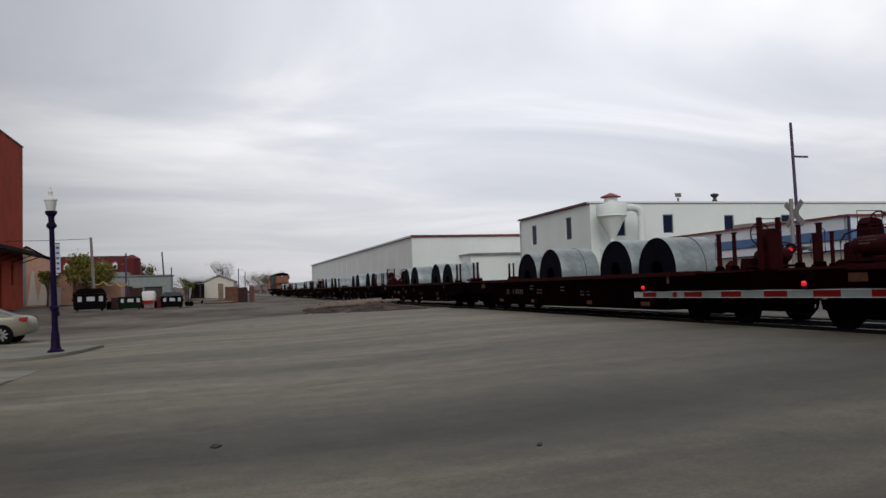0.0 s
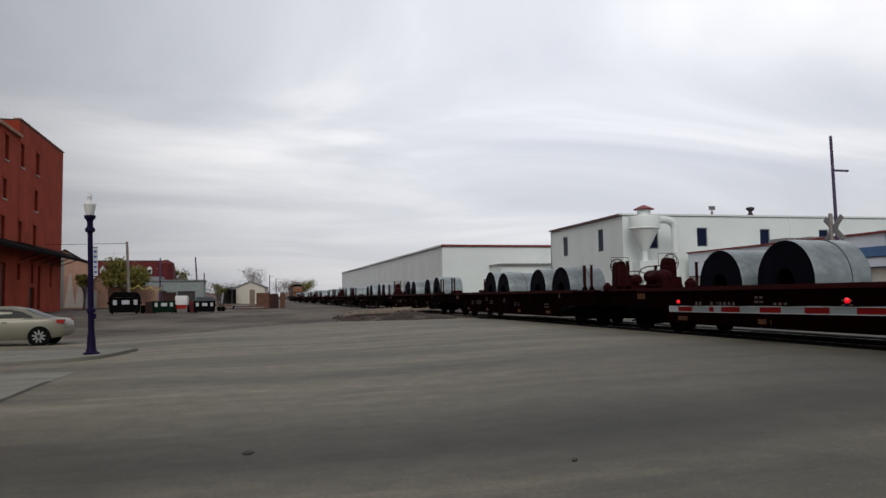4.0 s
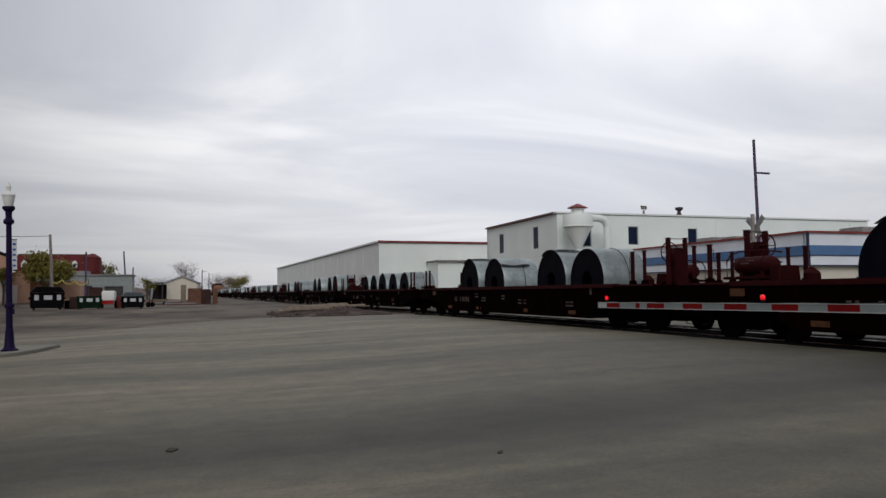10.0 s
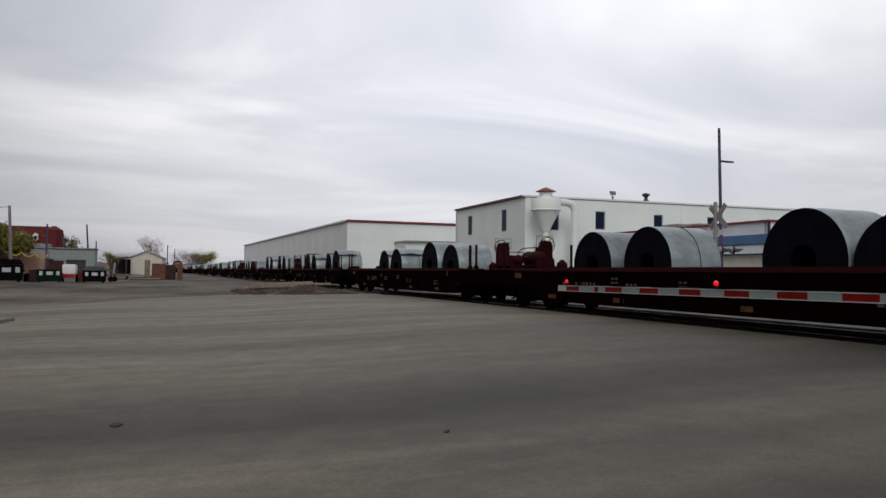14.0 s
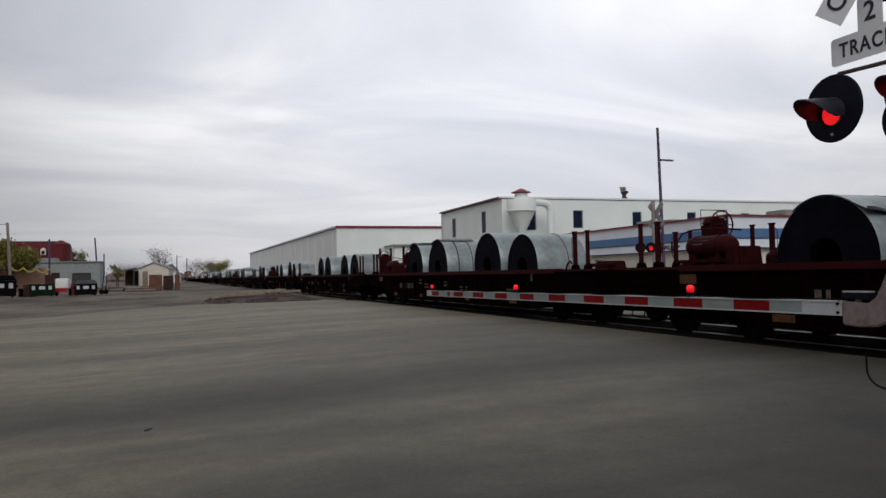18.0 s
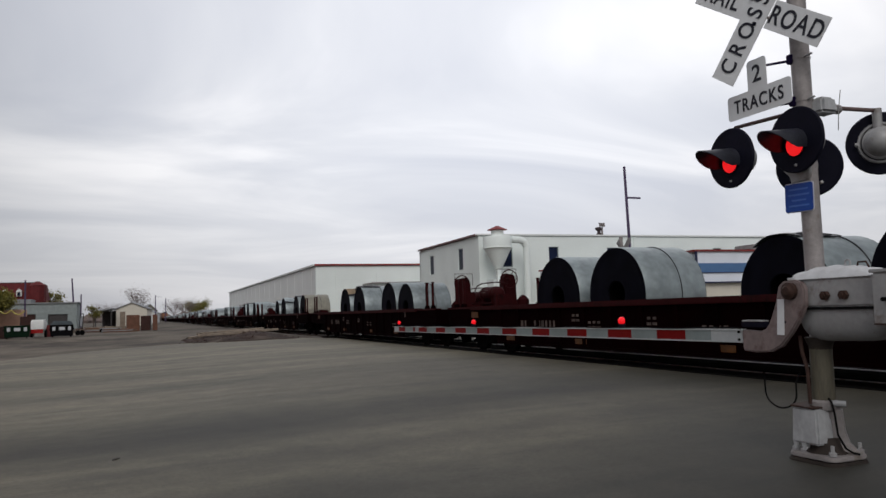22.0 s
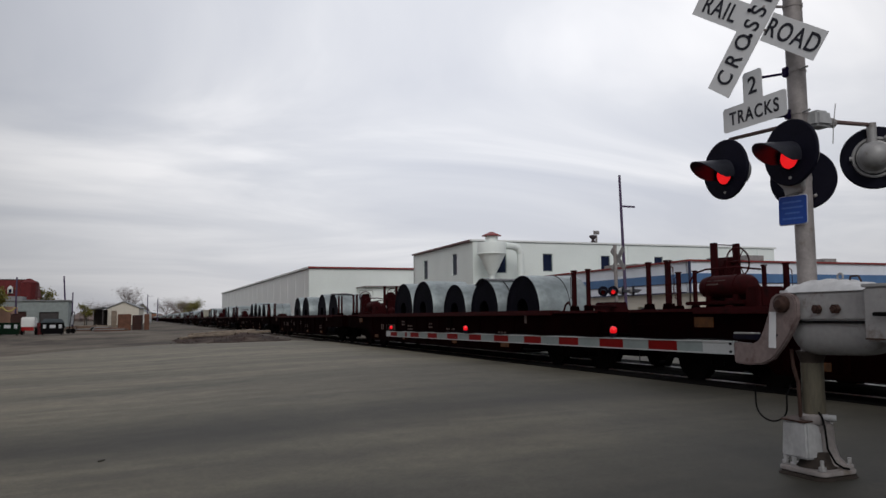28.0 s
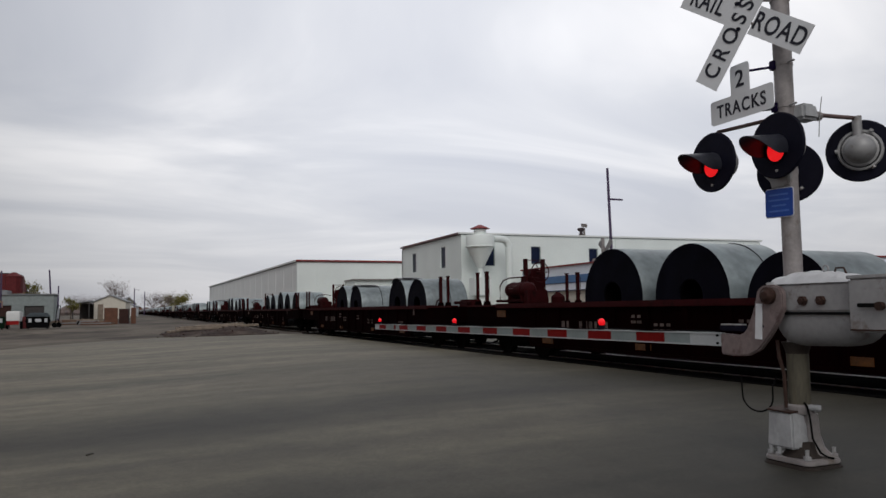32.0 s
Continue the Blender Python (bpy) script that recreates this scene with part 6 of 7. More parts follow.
tree("tree", "spring-green leafy tree behind the dumpsters", pose(-16.8, 111, 0.2), 5.9, 2.5, True, 1, 3600, 0.30)
tree("tree", "small green tree beside the workshop", pose(-13.0, 150, 0.2), 6.5, 2.2, True, 2, 900)
tree("tree", "bare brown tree behind the white shed", pose(1.2, 172, 0.2), 7.4, 3.0, False, 3, 700)
tree("tree", "low thin green bush tree beside the shed", pose(-4.6, 122, 0.2), 3.3, 1.0, True, 4, 420, 0.1)
tree("tree", "dark bush near the mural wall", pose(-19.5, 99.4, 0.2), 4.6, 0.8, True, 5, 500, 0.1)
for i, (x, y, h, s, leafy) in enumerate(((14.0, 330, 10, 5, False), (19.0, 345, 12, 6, False), (-2.0, 300, 9, 5, False), (-9, 320, 8, 5, False), (-30, 210, 8, 4, True), (-45, 230, 9, 5, False), (26, 380, 11, 6, True), (2, 420, 10, 6, False), (-16, 400, 11, 7, False))):
    tree("tree", "distant leafy green roadside tree" if leafy else "distant bare brown roadside tree", pose(x, y, 0), h * 0.8, s * 0.9, leafy, 20 + i, 1500, 0.12)


def far_fringe():
    """Low far hedge line that closes the horizon."""
    r = random.Random(9)
    g = Geo()
    for i in range(900):
        x = r.uniform(-420, 420)
        y = 520 + r.uniform(0, 60)
        h = r.uniform(2, 7)
        g.lathe([(h * 0.6, 0), (h * 0.75, h * 0.4), (h * 0.4, h * 0.85), (0.1, h)], 6, pose(x, y, -0.3))
    solid("far_woods", g, TWIG, "far grey-brown line of trees and roofs", "woods", kind="stuff")


far_fringe()
for i, (x, y, w, h, mm) in enumerate(((1.5, 250, 9, 5, TRIM_WHITE), (-4, 270, 7, 4.5, SIDING_BLUE), (-26, 260, 12, 5, SIDING_CREAM), (4.6, 300, 5, 7, CONCRETE))):
    gable_house("far_house", "distant pale building beside the railway", "building", pose(x, y, 0, 0, 0, random.uniform(-20, 20)), w, 8, h * 0.65, h * 0.35, mm, ROOF_GREY)


# ---- the train ----
def wheelset(parent, y):
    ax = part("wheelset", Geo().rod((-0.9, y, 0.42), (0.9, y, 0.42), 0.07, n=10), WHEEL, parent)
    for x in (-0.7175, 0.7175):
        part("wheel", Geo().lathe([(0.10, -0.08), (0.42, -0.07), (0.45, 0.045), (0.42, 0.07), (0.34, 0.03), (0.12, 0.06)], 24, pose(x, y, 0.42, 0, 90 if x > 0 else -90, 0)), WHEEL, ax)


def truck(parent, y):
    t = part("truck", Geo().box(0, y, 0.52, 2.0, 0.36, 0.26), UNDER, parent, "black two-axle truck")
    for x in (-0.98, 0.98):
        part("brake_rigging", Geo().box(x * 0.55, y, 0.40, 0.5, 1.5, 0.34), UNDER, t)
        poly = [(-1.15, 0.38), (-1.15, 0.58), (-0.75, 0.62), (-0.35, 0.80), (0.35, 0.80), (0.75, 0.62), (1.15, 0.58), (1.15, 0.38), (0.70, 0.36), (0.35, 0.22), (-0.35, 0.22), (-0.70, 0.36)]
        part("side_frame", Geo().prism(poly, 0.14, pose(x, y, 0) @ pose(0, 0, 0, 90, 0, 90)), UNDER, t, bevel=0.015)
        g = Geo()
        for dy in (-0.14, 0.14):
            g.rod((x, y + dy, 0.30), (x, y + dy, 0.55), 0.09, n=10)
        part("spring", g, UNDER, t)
    for dy in (-0.88, 0.88):
        wheelset(t, y + dy)


def coil_car(uprights, label):
    """A flat trough car: deep side sills, stanchions at both ends, brake gear at the +y end."""
    c = thing("coil_car", label, "railway car", group="coil cars of the train")
    half, W, top = 9.18, 1.40, 1.20
    for x in (-W, W):
        sx = 1 if x > 0 else -1
        prof = [(-half, top), (half, top), (half, top - 0.46), (8.5, top - 0.52), (6.3, top - 0.54), (5.95, 0.32), (-5.95, 0.32), (-6.3, top - 0.54), (-8.5, top - 0.52), (-half, top - 0.46)]
        side = part("side_sill", Geo().prism(prof, 0.06, pose(x, 0, 0) @ pose(0, 0, 0, 90, 0, 90)), CAR_RED_SHADED, c)
        part("top_flange", Geo().box(x - sx * 0.04, 0, top - 0.02, 0.26, half * 2 - 3.4, 0.11), CAR_RED_LIT, side, bevel=0.012)
        for k in (-1, 1):
            part("end_flange", Geo().box(x - sx * 0.05, k * (half - 0.85), top - 0.01, 0.22, 1.68, 0.05), CAR_RED_LIT, side)
        part("bottom_flange", Geo().box(x - sx * 0.02, 0, 0.31, 0.16, 11.8, 0.05), CAR_RED_SHADED, side)
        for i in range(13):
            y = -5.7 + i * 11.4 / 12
            part("side_rib", Geo().box(x + sx * 0.050, y, (top + 0.25) / 2, 0.04, 0.09, top - 0.42), CAR_RED_SHADED, side)
        for y in (-5.2, -2.05, 2.05, 5.2):
            part("reflector", Geo().box(x + sx * 0.036, y, 0.43, 0.012, 0.42, 0.11), REFLECT_YELLOW, side, "amber reflective patch")
        # worn stencils, the large group at the reader's left end of each side
        r = random.Random(4)
        for y0, n, z, big in ((4.75, 3, 0.76, True), (3.95, 6, 0.76, True), (2.3, 2, 0.86, False), (1.7, 3, 0.72, False), (-0.2, 2, 0.80, False), (-1.6, 4, 0.66, False), (-4.9, 3, 0.62, False)):
            for i in range(n):
                y = -sx * (y0 - i * (0.17 if big else 0.16))
                g = Geo().box(x + sx * 0.034, y, z, 0.008, r.choice((0.07, 0.11, 0.09)) if big else 0.12, 0.19 if big else 0.05)
                if not big:
                    g.box(x + sx * 0.034, y, z + 0.10, 0.008, 0.09, 0.05)
                part("stencil_bar", g, STENCIL, side, "worn white stencil marks")
        part("grab_iron", Geo().rod((x + sx * 0.03, half - 0.3, 0.95), (x + sx * 0.12, half - 0.3, 0.95), 0.012, n=6).rod((x + sx * 0.12, half - 0.3, 0.95), (x + sx * 0.12, half - 0.8, 0.95), 0.012, n=6), CAR_RED_SHADED, side)
        part("amber_panel", Geo().box(x + sx * 0.036, -sx * (half - 1.9), top - 0.20, 0.012, 0.42, 0.16), REFLECT_YELLOW, side, "amber reflective panel")
        part("placard", Geo().box(x + sx * 0.036, -sx * (2.9 - half), top - 0.16, 0.012, 0.10, 0.18), STENCIL, side, "small pale placard")
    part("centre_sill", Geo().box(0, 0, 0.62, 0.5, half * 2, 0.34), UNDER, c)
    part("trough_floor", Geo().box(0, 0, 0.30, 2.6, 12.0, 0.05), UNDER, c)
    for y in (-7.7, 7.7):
        part("end_deck", Geo().box(0, y, top - 0.07, 2 * W - 0.10, 2.9, 0.08), CAR_RED_SHADED, c)
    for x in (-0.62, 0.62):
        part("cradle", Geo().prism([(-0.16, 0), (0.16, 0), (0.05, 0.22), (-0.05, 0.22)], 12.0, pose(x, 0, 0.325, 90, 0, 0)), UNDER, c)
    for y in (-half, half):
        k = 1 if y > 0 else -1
        part("end_sill", Geo().box(0, y, top - 0.25, 2 * W - 0.08, 0.10, 0.46), CAR_RED_SHADED, c)
        cp = part("coupler", Geo().box(0, y + k * 0.20, 0.68, 0.22, 0.52, 0.22), UNDER, c, bevel=0.02)
        part("air_hose", tube([(-k * 0.45, y + k * 0.05, 0.60), (-k * 0.45, y + k * 0.12, 0.38), (-k * 0.44, y + k * 0.28, 0.24), (-k * 0.42, y + k * 0.48, 0.22)], 0.03, 7), RUBBER, cp)
        part("cut_lever", tube([(-W + 0.05, y + k * 0.06, 0.78), (-0.6, y + k * 0.09, 0.74), (-0.2, y + k * 0.16, 0.80)], 0.014, 6), UNDER, cp)
        for x in (-W + 0.06, W - 0.06):
            part("step_iron", tube([(x, y - k * 0.12, 0.86), (x, y - k * 0.12, 0.30), (x, y - k * 0.50, 0.30), (x, y - k * 0.50, 0.86)], 0.015, 6), UNDER, c)
            for n, (inset, w) in enumerate(((0.45, 0.075), (0.97, 0.105))):
                yy, h = y - k * inset, 0.82
                st = part("stanchion", Geo().box(x, yy, top + h / 2, 0.07, w, h, taper=0.95), CAR_RED_LIT, c, "dark red upright stanchion", bevel=0.008)
                part("post_cap", Geo().box(x, yy, top + h + 0.01, 0.08, w + 0.02, 0.03), CAR_RED_LIT, st)
                part("post_foot", Geo().box(x, yy, top + 0.06, 0.12, w + 0.10, 0.10, taper=0.8), CAR_RED_SHADED, st)
                if n:
                    part("handhold", tube([(x, yy - k * 0.05, top + 0.24), (x, yy - k * 0.13, top + 0.28), (x, yy - k * 0.13, top + 0.70), (x, yy - k * 0.05, top + 0.76)], 0.010, 5), CAR_RED_LIT, st)
        truck(c, k * 7.40)

    def hand_wheel(parent, w0, wr=0.26):
        turn = pose(*w0, 90, 0, 0)
        bw = part("brake_wheel", Geo().ring(wr, 0.016, 26, 6, turn), CAR_RED_LIT, parent, "spoked brake wheel")
        for i in range(6):
            a = math.pi * i / 3
            part("spoke", Geo().rod((0, 0, 0), (wr * math.cos(a), wr * math.sin(a), 0), 0.010, n=5), CAR_RED_LIT, bw, at=turn)
        part("wheel_hub", Geo().rod((0, 0, -0.20), (0, 0, 0.05), 0.034, n=10), CAR_RED_LIT, bw, at=turn)

    # brake stand on the middle of the gear end; its wheel faces the load
    sy = 8.50
    if uprights:
        stand = part("brake_stand", Geo().box(0.20, sy, top + 0.30, 0.36, 0.34, 0.60, taper=0.92), CAR_GEAR, c, "dark red brake stand between two uprights", bevel=0.02)
        part("gear_box", Geo().prism([(-0.20, 0), (0.20, 0), (0.22, 0.22), (0.10, 0.42), (-0.10, 0.42), (-0.22, 0.22)], 0.30, pose(0.20, sy, top + 0.52, 90, 0, 0)), CAR_GEAR, stand, "dark red gear case", bevel=0.03)
        for x in (-0.06, 0.46):
            part("upright", Geo().box(x, sy, top + 0.60, 0.075, 0.13, 1.20), CAR_RED_LIT, stand, bevel=0.008)
        part("top_wire", tube([(-0.06, sy, top + 1.17), (0.46, sy, top + 1.17)], 0.010, 5), CAR_RED_LIT, stand)
        hand_wheel(stand, (0.20, sy - 0.30, top + 0.84))
    else:
        stand = part("brake_stand", Geo().box(0.20, sy, top + 0.42, 0.42, 0.38, 0.84, taper=0.90), CAR_GEAR, c, "dark red stepped brake stand", bevel=0.03)
        part("gear_box", Geo().prism([(-0.20, 0), (0.20, 0), (0.14, 0.10), (-0.10, 0.14)], 0.30, pose(0.20, sy, top + 0.83, 90, 0, 0)), CAR_GEAR, stand, bevel=0.02)
        part("stand_step", Geo().box(0.18, sy + 0.34, top + 0.25, 0.40, 0.34, 0.50, taper=0.93), CAR_GEAR, stand, bevel=0.03)
        part("stand_foot", Geo().box(0.18, sy + 0.12, top + 0.06, 0.62, 0.92, 0.12), CAR_GEAR, stand)
        part("top_hoop", tube([(-0.16, sy - 0.05, top + 0.72), (-0.16, sy - 0.05, top + 1.10), (0.46, sy - 0.05, top + 1.10), (0.46, sy - 0.05, top + 0.74)], 0.010, 6), CAR_RED_LIT, stand, "thin wire hoop")
        hand_wheel(stand, (0.10, sy - 0.32, top + 0.80))
    part("stand_placard", Geo().box(-0.015 if not uprights else 0.012, sy, top + 0.34, 0.01, 0.07, 0.09), PAPER, stand, "pale placard")
    # air reservoir and its frame beside the stand
    ty = 7.30
    tank = part("air_tank", Geo().lathe([(0.03, -0.57), (0.12, -0.54), (0.17, -0.47), (0.185, -0.38), (0.185, 0.38), (0.17, 0.47), (0.12, 0.54), (0.03, 0.57)], 22, pose(-0.90, ty, top + 0.36, 90, 0, 0)), CAR_RED_LIT, c, "dark red air reservoir with a pale stencil")
    part("tank_stencil", Geo().box(-1.055, ty + 0.10, top + 0.45, 0.012, 0.40, 0.030).box(-1.075, ty + 0.16, top + 0.40, 0.012, 0.26, 0.025), STENCIL, tank, "faint pale stencil line")
    for dy in (-0.30, 0.30):
        part("tank_saddle", Geo().box(-0.90, ty + dy, top + 0.11, 0.32, 0.08, 0.24), CAR_GEAR, tank)
        part("tank_band", Geo().ring(0.188, 0.010, 22, 4, pose(-0.90, ty + dy, top + 0.36, 90, 0, 0)), CAR_GEAR, tank)
    part("tank_frame", Geo().box(-0.92, ty, top + 0.10, 0.62, 1.30, 0.06).box(-0.92, ty - 0.78, top + 0.18, 0.50, 0.34, 0.30, taper=0.9), CAR_GEAR, c, "dark red reservoir frame", bevel=0.015)
    part("arch_pipe", tube([(-1.10, ty + 0.66, top + 0.10), (-1.10, ty + 0.66, top + 0.46), (-1.06, ty + 0.58, top + 0.60), (-0.98, ty + 0.40, top + 0.66), (-0.80, ty - 0.10, top + 0.67), (-0.60, ty - 0.40, top + 0.62)], 0.016, 7), CAR_RED_LIT, c, "thin arched pipe over the reservoir")
    part("brake_valve", Geo().lathe([(0.12, 0), (0.16, 0.05), (0.16, 0.20), (0.10, 0.26), (0.04, 0.32)], 14, pose(-0.50, ty - 1.05, top - 0.03)), CAR_GEAR, c, "dark red brake valve")
    part("small_post", Geo().box(-1.22, ty - 0.95, top + 0.17, 0.04, 0.05, 0.34), CAR_RED_LIT, c)
    part("brake_rod", Geo().rod((-0.3, 8.3, top - 0.02), (-0.3, 6.2, top - 0.02), 0.018, n=6), CAR_RED_LIT, c)
    part("low_gear", Geo().box(-0.30, -8.0, top + 0.08, 0.50, 0.60, 0.22, taper=0.85).rod((-0.5, -7.3, top + 0.10), (-0.5, -8.5, top + 0.10), 0.05, n=8), CAR_GEAR, c, "dark red brake rigging", bevel=0.015)
    part("rope_hook", tube([(-W + 0.12, -half + 1.5, top), (-W + 0.14, -half + 1.45, top + 0.14), (-W + 0.16, -half + 1.36, top + 0.20), (-W + 0.16, -half + 1.30, top + 0.14)], 0.022, 6), CAR_RED_LIT, c)
    return c


def steel_coil(r, kind, length=1.46):
    """A coil lying crosswise: axis along x, standing on local z = 0. kind: p plain, s strapped, w lifted sheet edge,
    f loose flap on the crown, t tan paper under a lifted edge, T tan-stained wrap, d dark tarred sheet over the crown."""
    labels = {"p": "plain grey steel coil with dark ends, lying crosswise", "s": "grey steel coil with one narrow strap and dark ends",
              "w": "grey steel coil whose outer sheet lifts in a wavy edge", "f": "strapped grey steel coil with a torn flap on its crown",
              "t": "grey steel coil with tan paper and a wavy lifted edge", "T": "large tan-stained steel coil with dark ends", "d": "strapped steel coil under a dark tarred sheet"}
    c = thing("steel_coil", labels[kind], "steel coil", group="steel coils on the train")
    turn = pose(0, 0, r, 0, 90, 0)
    n = 48
    ang = [2 * math.pi * i / n for i in range(n)]
    rnd = random.Random(int(r * 1000) + ord(kind))

    def loops(prof, wave=0.0):
        """Rings of (radius, height), joined into one open skin."""
        g = Geo()
        vs = [((rr + wave * math.sin(3 * a + 5 * z) * 0.5) * math.cos(a), (rr + wave * math.sin(3 * a + 5 * z) * 0.5) * math.sin(a), z) for rr, z in prof for a in ang]
        fs = [(q * n + i, q * n + (i + 1) % n, (q + 1) * n + (i + 1) % n, (q + 1) * n + i) for q in range(len(prof) - 1) for i in range(n)]
        return g.add(vs, fs, turn)

    def shell(a0, a1, x0, x1, lift, thick, steps=16, across=9):
        """A curved sheet over the wrap between two angles from the horizontal; lift(u, v) stands it off."""
        g = Geo()
        for i in range(steps + 1):
            u = i / steps
            for j in range(across + 1):
                v = j / across
                a = radians(a0 + (a1 - a0) * u)
                for th in (0, thick):
                    rr = r + 0.004 + lift(u, v) + th
                    g.v.append((x0 + (x1 - x0) * v, -rr * math.cos(a), r + rr * math.sin(a)))
        w = 2 * (across + 1)
        for i in range(steps):
            for j in range(across):
                k0, k1 = i * w + 2 * j, (i + 1) * w + 2 * j
                g.f += [(k0 + 1, k0 + 3, k1 + 3, k1 + 1), (k0, k1, k1 + 2, k0 + 2)]
            for j in (0, 2 * across):
                k0, k1 = i * w + j, (i + 1) * w + j
                g.f.append((k0, k0 + 1, k1 + 1, k1))
        for i in (0, steps):
            for j in range(across):
                k0 = i * w + 2 * j
                g.f.append((k0, k0 + 2, k0 + 3, k0 + 1))
        return g

    hl = length / 2
    wrap = COIL_TAN if kind == "T" else COIL
    part("wrap", loops([(r - 0.03, -hl + 0.004), (r - 0.008, -hl), (r, -hl + 0.02), (r, -hl * 0.3), (r, hl * 0.4), (r, hl - 0.02), (r - 0.008, hl), (r - 0.03, hl - 0.004)], 0.008), wrap, c, "grey galvanised outer wrap")
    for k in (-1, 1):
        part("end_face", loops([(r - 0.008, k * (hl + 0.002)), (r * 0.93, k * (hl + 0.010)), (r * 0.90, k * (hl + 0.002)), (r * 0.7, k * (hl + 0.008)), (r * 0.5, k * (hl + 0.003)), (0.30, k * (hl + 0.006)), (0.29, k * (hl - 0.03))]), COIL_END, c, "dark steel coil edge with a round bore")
    part("bore", loops([(0.292, -hl + 0.02), (0.292, hl - 0.02)]), UNDER, c)
    if kind != "p":
        part("strap", Geo().ring(r + 0.006, 0.011 if kind in "sT" else 0.015, n, 4, turn @ pose(0, 0, rnd.uniform(0.10, 0.22))), STRAP, c, "black steel strap")
    if kind == "d":
        part("strap", Geo().ring(r + 0.014, 0.016, n, 4, turn @ pose(0, 0, -0.30)), STRAP, c, "black steel strap")
    ph = rnd.uniform(0, 6)
    if kind in "wt":
        wavy = lambda u, v: 0.004 + (max(0.0, 0.22 - u) / 0.22) ** 2 * (0.055 + 0.035 * math.sin(7.5 * v + ph))
        part("loose_sheet", shell(40, 128, -hl - 0.02, hl * 0.55, wavy, 0.008), PAPER_BROWN if kind == "t" else wrap, c, "tan paper wrap" if kind == "t" else "lifted outer sheet")
        # dark strip painted in as shadow of the gap below the lifted edge
        part("sheet_edge", shell(39, 43, -hl - 0.03, hl * 0.56, lambda u, v: 0.012 + 0.045 + 0.035 * math.sin(7.5 * v + ph), 0.016, 2, 14), STRAP, c, "dark curled strip for the shadowed gap under the sheet's edge")
    if kind in "fd":
        part("crown_sheet", shell(68, 125, -hl - 0.04, hl * (0.7 if kind == "d" else 0.2), lambda u, v: 0.006 + 0.016 * math.sin(9 * v + ph + 4 * u) ** 2, 0.012), TAR_SHEET, c, "dark tarred sheet over the crown")
    if kind == "f":
        g = Geo()
        for i in range(9):
            u = i / 8
            for x in (-hl * 0.85, -hl * 0.45, -hl * 0.05):
                for th in (0, 0.012):
                    g.v.append((x + 0.05 * u, 0.16 - 0.44 * u, 2 * r + 0.015 + 0.035 * u - 0.05 * u * u + 0.012 * math.sin(5 * u + x * 6) + th))
        for i in range(8):
            for j in range(2):
                k0, k1 = i * 6 + 2 * j, (i + 1) * 6 + 2 * j
                g.f += [(k0 + 1, k0 + 3, k1 + 3, k1 + 1), (k0, k1, k1 + 2, k0 + 2)]
            for j in (0, 4):
                k0, k1 = i * 6 + j, (i + 1) * 6 + j
                g.f.append((k0, k0 + 1, k1 + 1, k1))
        for i in (0, 8):
            for j in range(2):
                k0 = i * 6 + 2 * j
                g.f.append((k0, k0 + 2, k0 + 3, k0 + 1))
        part("torn_flap", g, TAR_SHEET, c, "torn dark flap standing off the crown")
    return c


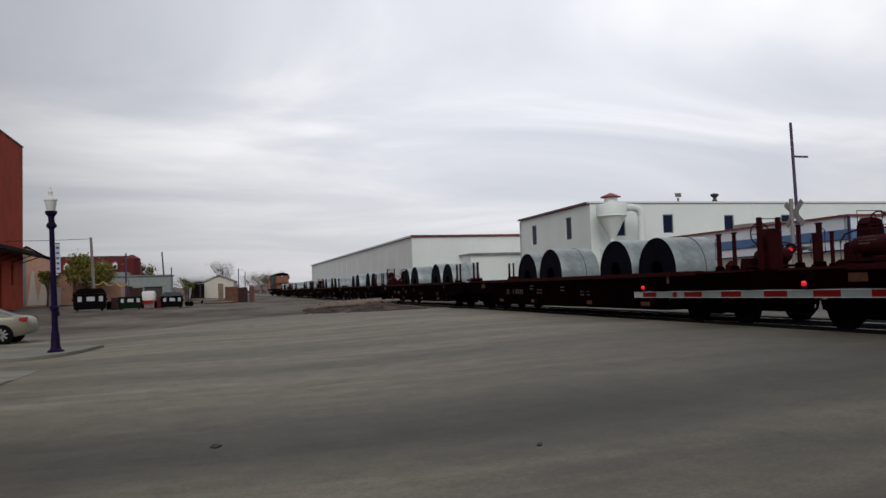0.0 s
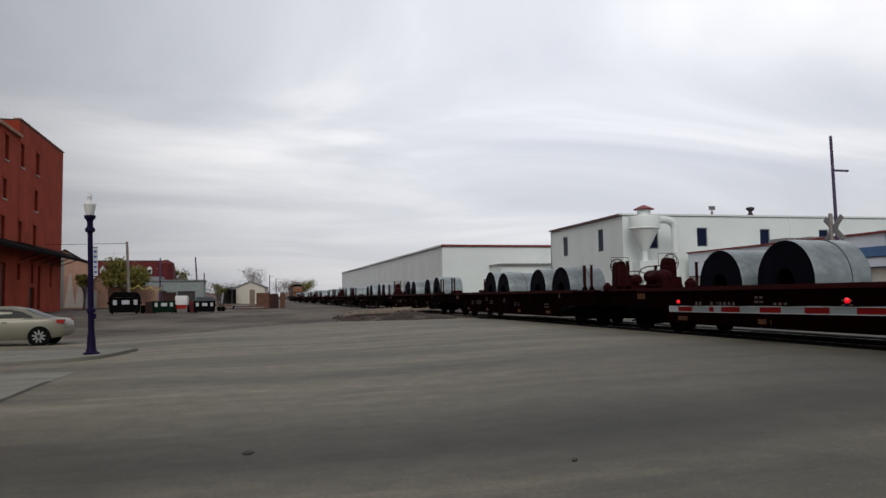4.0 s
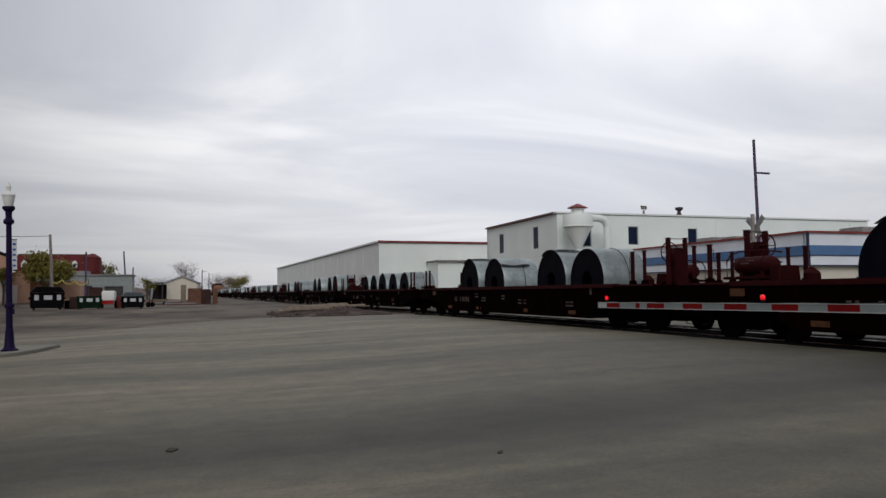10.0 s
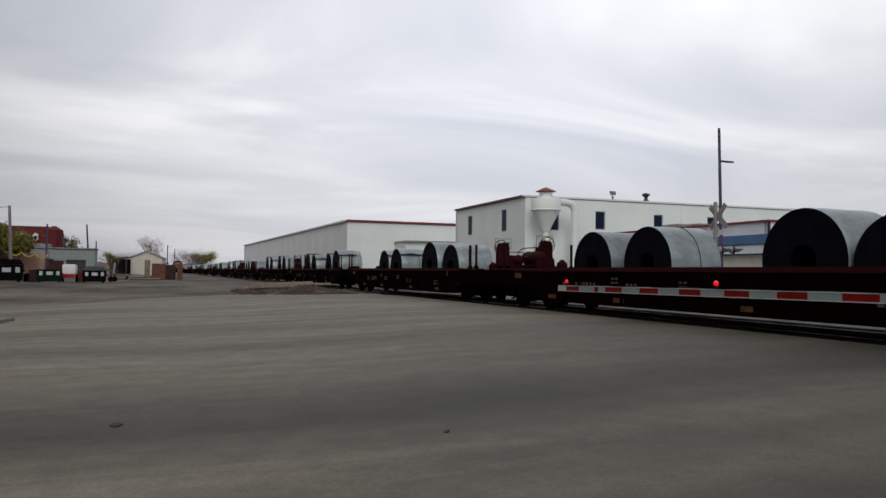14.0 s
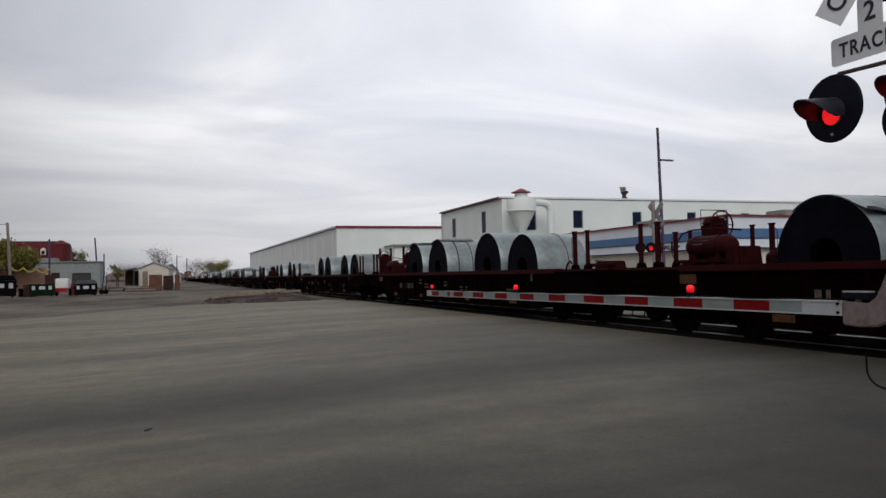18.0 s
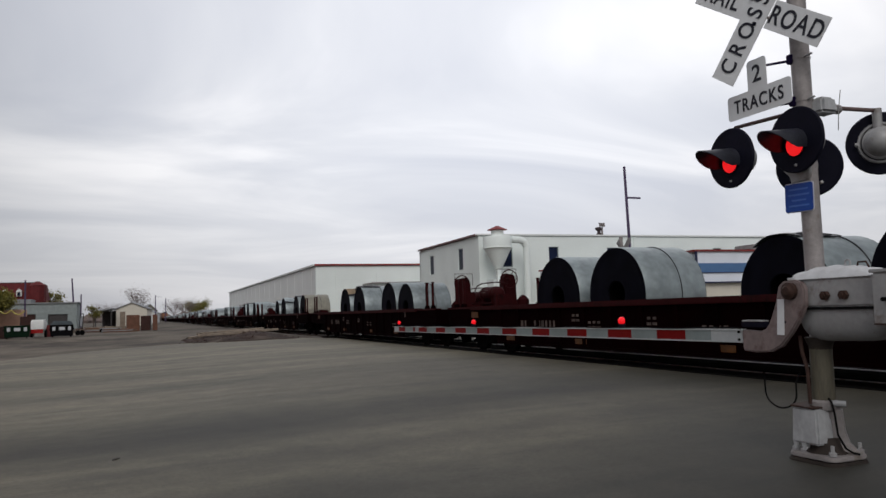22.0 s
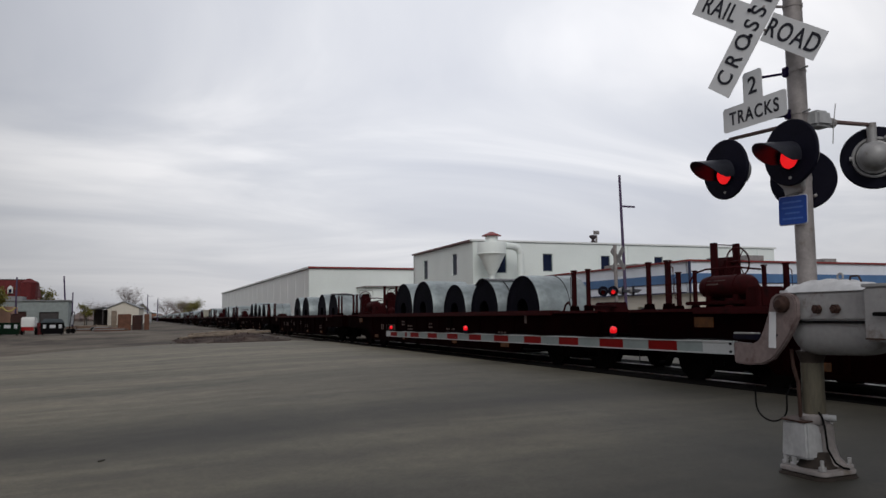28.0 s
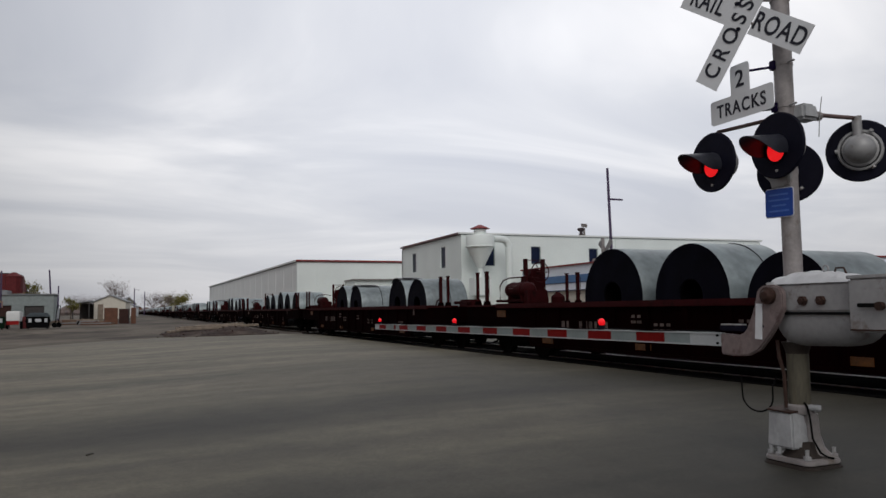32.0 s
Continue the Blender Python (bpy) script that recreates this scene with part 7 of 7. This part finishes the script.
def locomotive():
    """Road locomotive at the far head of the train, cab leading; dark flanks, an orange tail."""
    c = thing("locomotive", "dark and orange diesel locomotive at the head of the train", "locomotive")
    part("frame", Geo().box(0, 11, 1.25, 3.0, 21.5, 0.45), UNDER, c, bevel=0.03)
    hood = part("hood", Geo().box(0, 7.5, 2.75, 2.5, 13.4, 2.6), LOCO_GREY, c, bevel=0.10)
    part("hood_roof", Geo().prism([(-1.3, 0), (1.3, 0), (1.2, 0.28), (0.8, 0.46), (-0.8, 0.46), (-1.2, 0.28)], 13.3, pose(0, 7.5, 4.06, 90, 0, 0)), UNDER, hood, bevel=0.04)
    part("radiator_wing", Geo().box(0, 2.6, 3.7, 2.9, 3.2, 0.7), LOCO_GREY, hood, bevel=0.05)
    part("tail_panel", Geo().box(0, 0.77, 2.72, 2.46, 0.06, 2.5), LOCO_YELLOW, hood, "orange tail end of the hood", bevel=0.02)
    part("tail_band", Geo().box(0, 0.72, 2.35, 2.30, 0.05, 0.55), REFLECT_YELLOW, hood, "amber warning band")
    cab = part("cab", Geo().box(0, 16.2, 2.95, 3.0, 3.2, 3.0), LOCO_YELLOW, c, bevel=0.10)
    for x in (-1.51, 1.51):
        part("cab_window", Geo().box(x, 16.4, 3.6, 0.03, 1.8, 0.8), GLASS_DARK, cab)
    part("rear_window", Geo().box(-1.25, 14.59, 3.6, 0.4, 0.03, 0.6).box(1.25, 14.59, 3.6, 0.4, 0.03, 0.6), GLASS_DARK, cab)
    part("nose", Geo().box(0, 19.2, 2.3, 2.0, 2.6, 1.8), LOCO_YELLOW, c, bevel=0.1)
    part("fuel_tank", Geo().box(0, 11, 0.75, 2.4, 5.5, 0.8), UNDER, c, bevel=0.1)
    for i in range(3):
        part("roof_fan", Geo().rod((0, 1.6 + i * 1.4, 4.50), (0, 1.6 + i * 1.4, 4.60), 0.55, n=18), LOCO_GREY, hood)
    part("rear_lamp", Geo().rod((0, 0.6, 3.9), (0, 0.55, 3.9), 0.12, n=12), PAPER, hood)
    for x in (-1.42, 1.42):
        r = Geo().rod((x, 0.6, 2.45), (x, 14.4, 2.45), 0.025, n=6)
        for i in range(8):
            r.rod((x, 0.7 + i * 1.9, 1.45), (x, 0.7 + i * 1.9, 2.45), 0.02, n=5)
        part("handrail", r, LOCO_GREY, c)
    for y in (4.0, 18.0):
        t = part("truck", Geo().box(0, y, 0.6, 2.6, 3.8, 0.5), UNDER, c, bevel=0.03)
        for dy in (-1.5, 0, 1.5):
            wheelset(t, y + dy)
    return c


SPEED, SLOWING = 11.589, -0.021
HEAD, PITCH = 200.95, 19.368


def run(t):
    """How far the train has gone along the track, from its place at 16 s."""
    return SPEED * (t - 16) + SLOWING / 2 * (t - 16) ** 2


# each car: its brake gear leads (F) or trails (R), its stand has uprights (u) or a hoop (h);
# then each coil's way behind the car's leading coupling, its radius and its wrapping
LOADS = [
    ("Fh", (5.70, 0.93, "p"), (7.55, 0.90, "s"), (11.90, 0.92, "p"), (14.40, 0.95, "s")),
    ("Rh", (5.91, 0.93, "s"), (7.85, 0.87, "s"), (12.15, 0.88, "p"), (14.50, 0.88, "s")),
    ("Fh", (5.10, 0.89, "p"), (7.46, 0.93, "s"), (12.60, 0.97, "p"), (14.85, 0.97, "s")),
    ("Ru", (5.48, 0.98, "p"), (7.66, 1.00, "s"), (12.50, 0.96, "d"), (14.70, 1.02, "s")),
    ("Fh", (5.63, 0.89, "p"), (7.80, 0.89, "p"), (9.94, 0.92, "p"), (12.30, 0.89, "p"), (14.58, 0.89, "s")),
    ("Ru", (4.95, 1.02, "f"), (7.56, 0.98, "w"), (12.28, 1.01, "f"), (14.55, 0.98, "s")),
    ("Fu", (5.68, 0.99, "f"), (7.80, 0.93, "w"), (12.46, 0.93, "d"), (14.56, 1.02, "w")),
    ("Rh", (5.61, 0.89, "w"), (7.59, 0.91, "w"), (12.18, 1.00, "p"), (14.55, 0.91, "p")),
    ("Fh", (5.40, 0.93, "p"), (7.80, 0.94, "s"), (12.45, 0.99, "p"), (14.40, 0.89, "s")),
    ("Ru", (5.46, 0.98, "p"), (7.55, 0.97, "s"), (11.97, 0.96, "p"), (14.25, 0.95, "s")),
    ("Fu", (4.75, 0.99, "f"), (7.35, 1.00, "d"), (11.70, 1.00, "p"), (14.05, 0.92, "s")),
    ("Fh", (4.60, 0.92, "w"), (7.26, 0.98, "w"), (11.90, 0.98, "d"), (14.10, 0.99, "T")),
    ("Rh", (5.05, 0.97, "t"), (7.57, 0.98, "f"), (11.92, 0.97, "p"), (14.00, 0.91, "s")),
    ("Fh", (5.60, 0.97, "p"), (7.94, 0.98, "s"), (12.25, 0.88, "f"), (14.65, 0.95, "s")),
    ("Fh", (5.81, 0.96, "p"), (7.97, 0.97, "p"), (10.01, 0.87, "p"), (12.18, 0.88, "f"), (14.51, 0.89, "s")),
    ("Rh", (5.58, 0.97, "p"), (7.97, 0.95, "s"), (11.99, 0.97, "p"), (14.41, 0.94, "f")),
    ("Fu", (5.48, 0.97, "p"), (7.47, 0.97, "p"), (10.18, 0.86, "p"), (12.28, 0.88, "d"), (14.51, 0.88, "s")),
    ("Fu", (6.00, 0.89, "p"), (7.96, 0.90, "p"), (10.45, 0.95, "p"), (12.55, 0.88, "p"), (14.85, 0.89, "s")),
    ("Fu", (5.23, 0.91, "p"), (7.36, 0.88, "f"), (12.50, 0.92, "f"), (14.42, 0.88, "s")),
    ("Fu", (5.83, 0.96, "p"), (8.06, 0.92, "s"), (10.10, 0.78, "p"), (14.40, 0.90, "s")),
]
AHEAD = [("Fh" if k % 2 else "Ru", (5.5, 0.92, "p"), (7.6, 0.95, "s"), (12.2, 0.95, "p"), (14.4, 0.92, "s")) for k in range(7)]
TRAIN = []


def make_train():
    models = {
        "u": coil_car(True, "oxide-red steel coil flatcar, brake stand between tall uprights"),
        "h": coil_car(False, "oxide-red steel coil flatcar with a stepped brake stand"),
    }
    placed = set()
    for n, (form, *coils) in enumerate(AHEAD + LOADS):
        lead = HEAD - PITCH * (n - len(AHEAD))
        mid, turned = lead - PITCH / 2, 0 if form[0] == "F" else 180
        ob = models[form[1]]
        if form[1] in placed:
            ob = copy_thing(ob, pose(TRACK_X, mid, RAIL_Z, 0, 0, turned))
        placed.add(form[1])
        TRAIN.append((ob, mid, turned, RAIL_Z))
        for back, r, kind in coils:
            TRAIN.append((steel_coil(r, kind), lead - back, 0, COIL_REST))
    TRAIN.append((locomotive(), HEAD + PITCH * len(AHEAD) + 0.5, 0, RAIL_Z))


COIL_REST = 0.57
make_train()


def motions():
    for ob, s, rz, z in TRAIN:
        walk(ob, [(t, pose(TRACK_X, s + run(t), z, 0, 0, rz)) for t in range(0, 33, 2)])


motions()
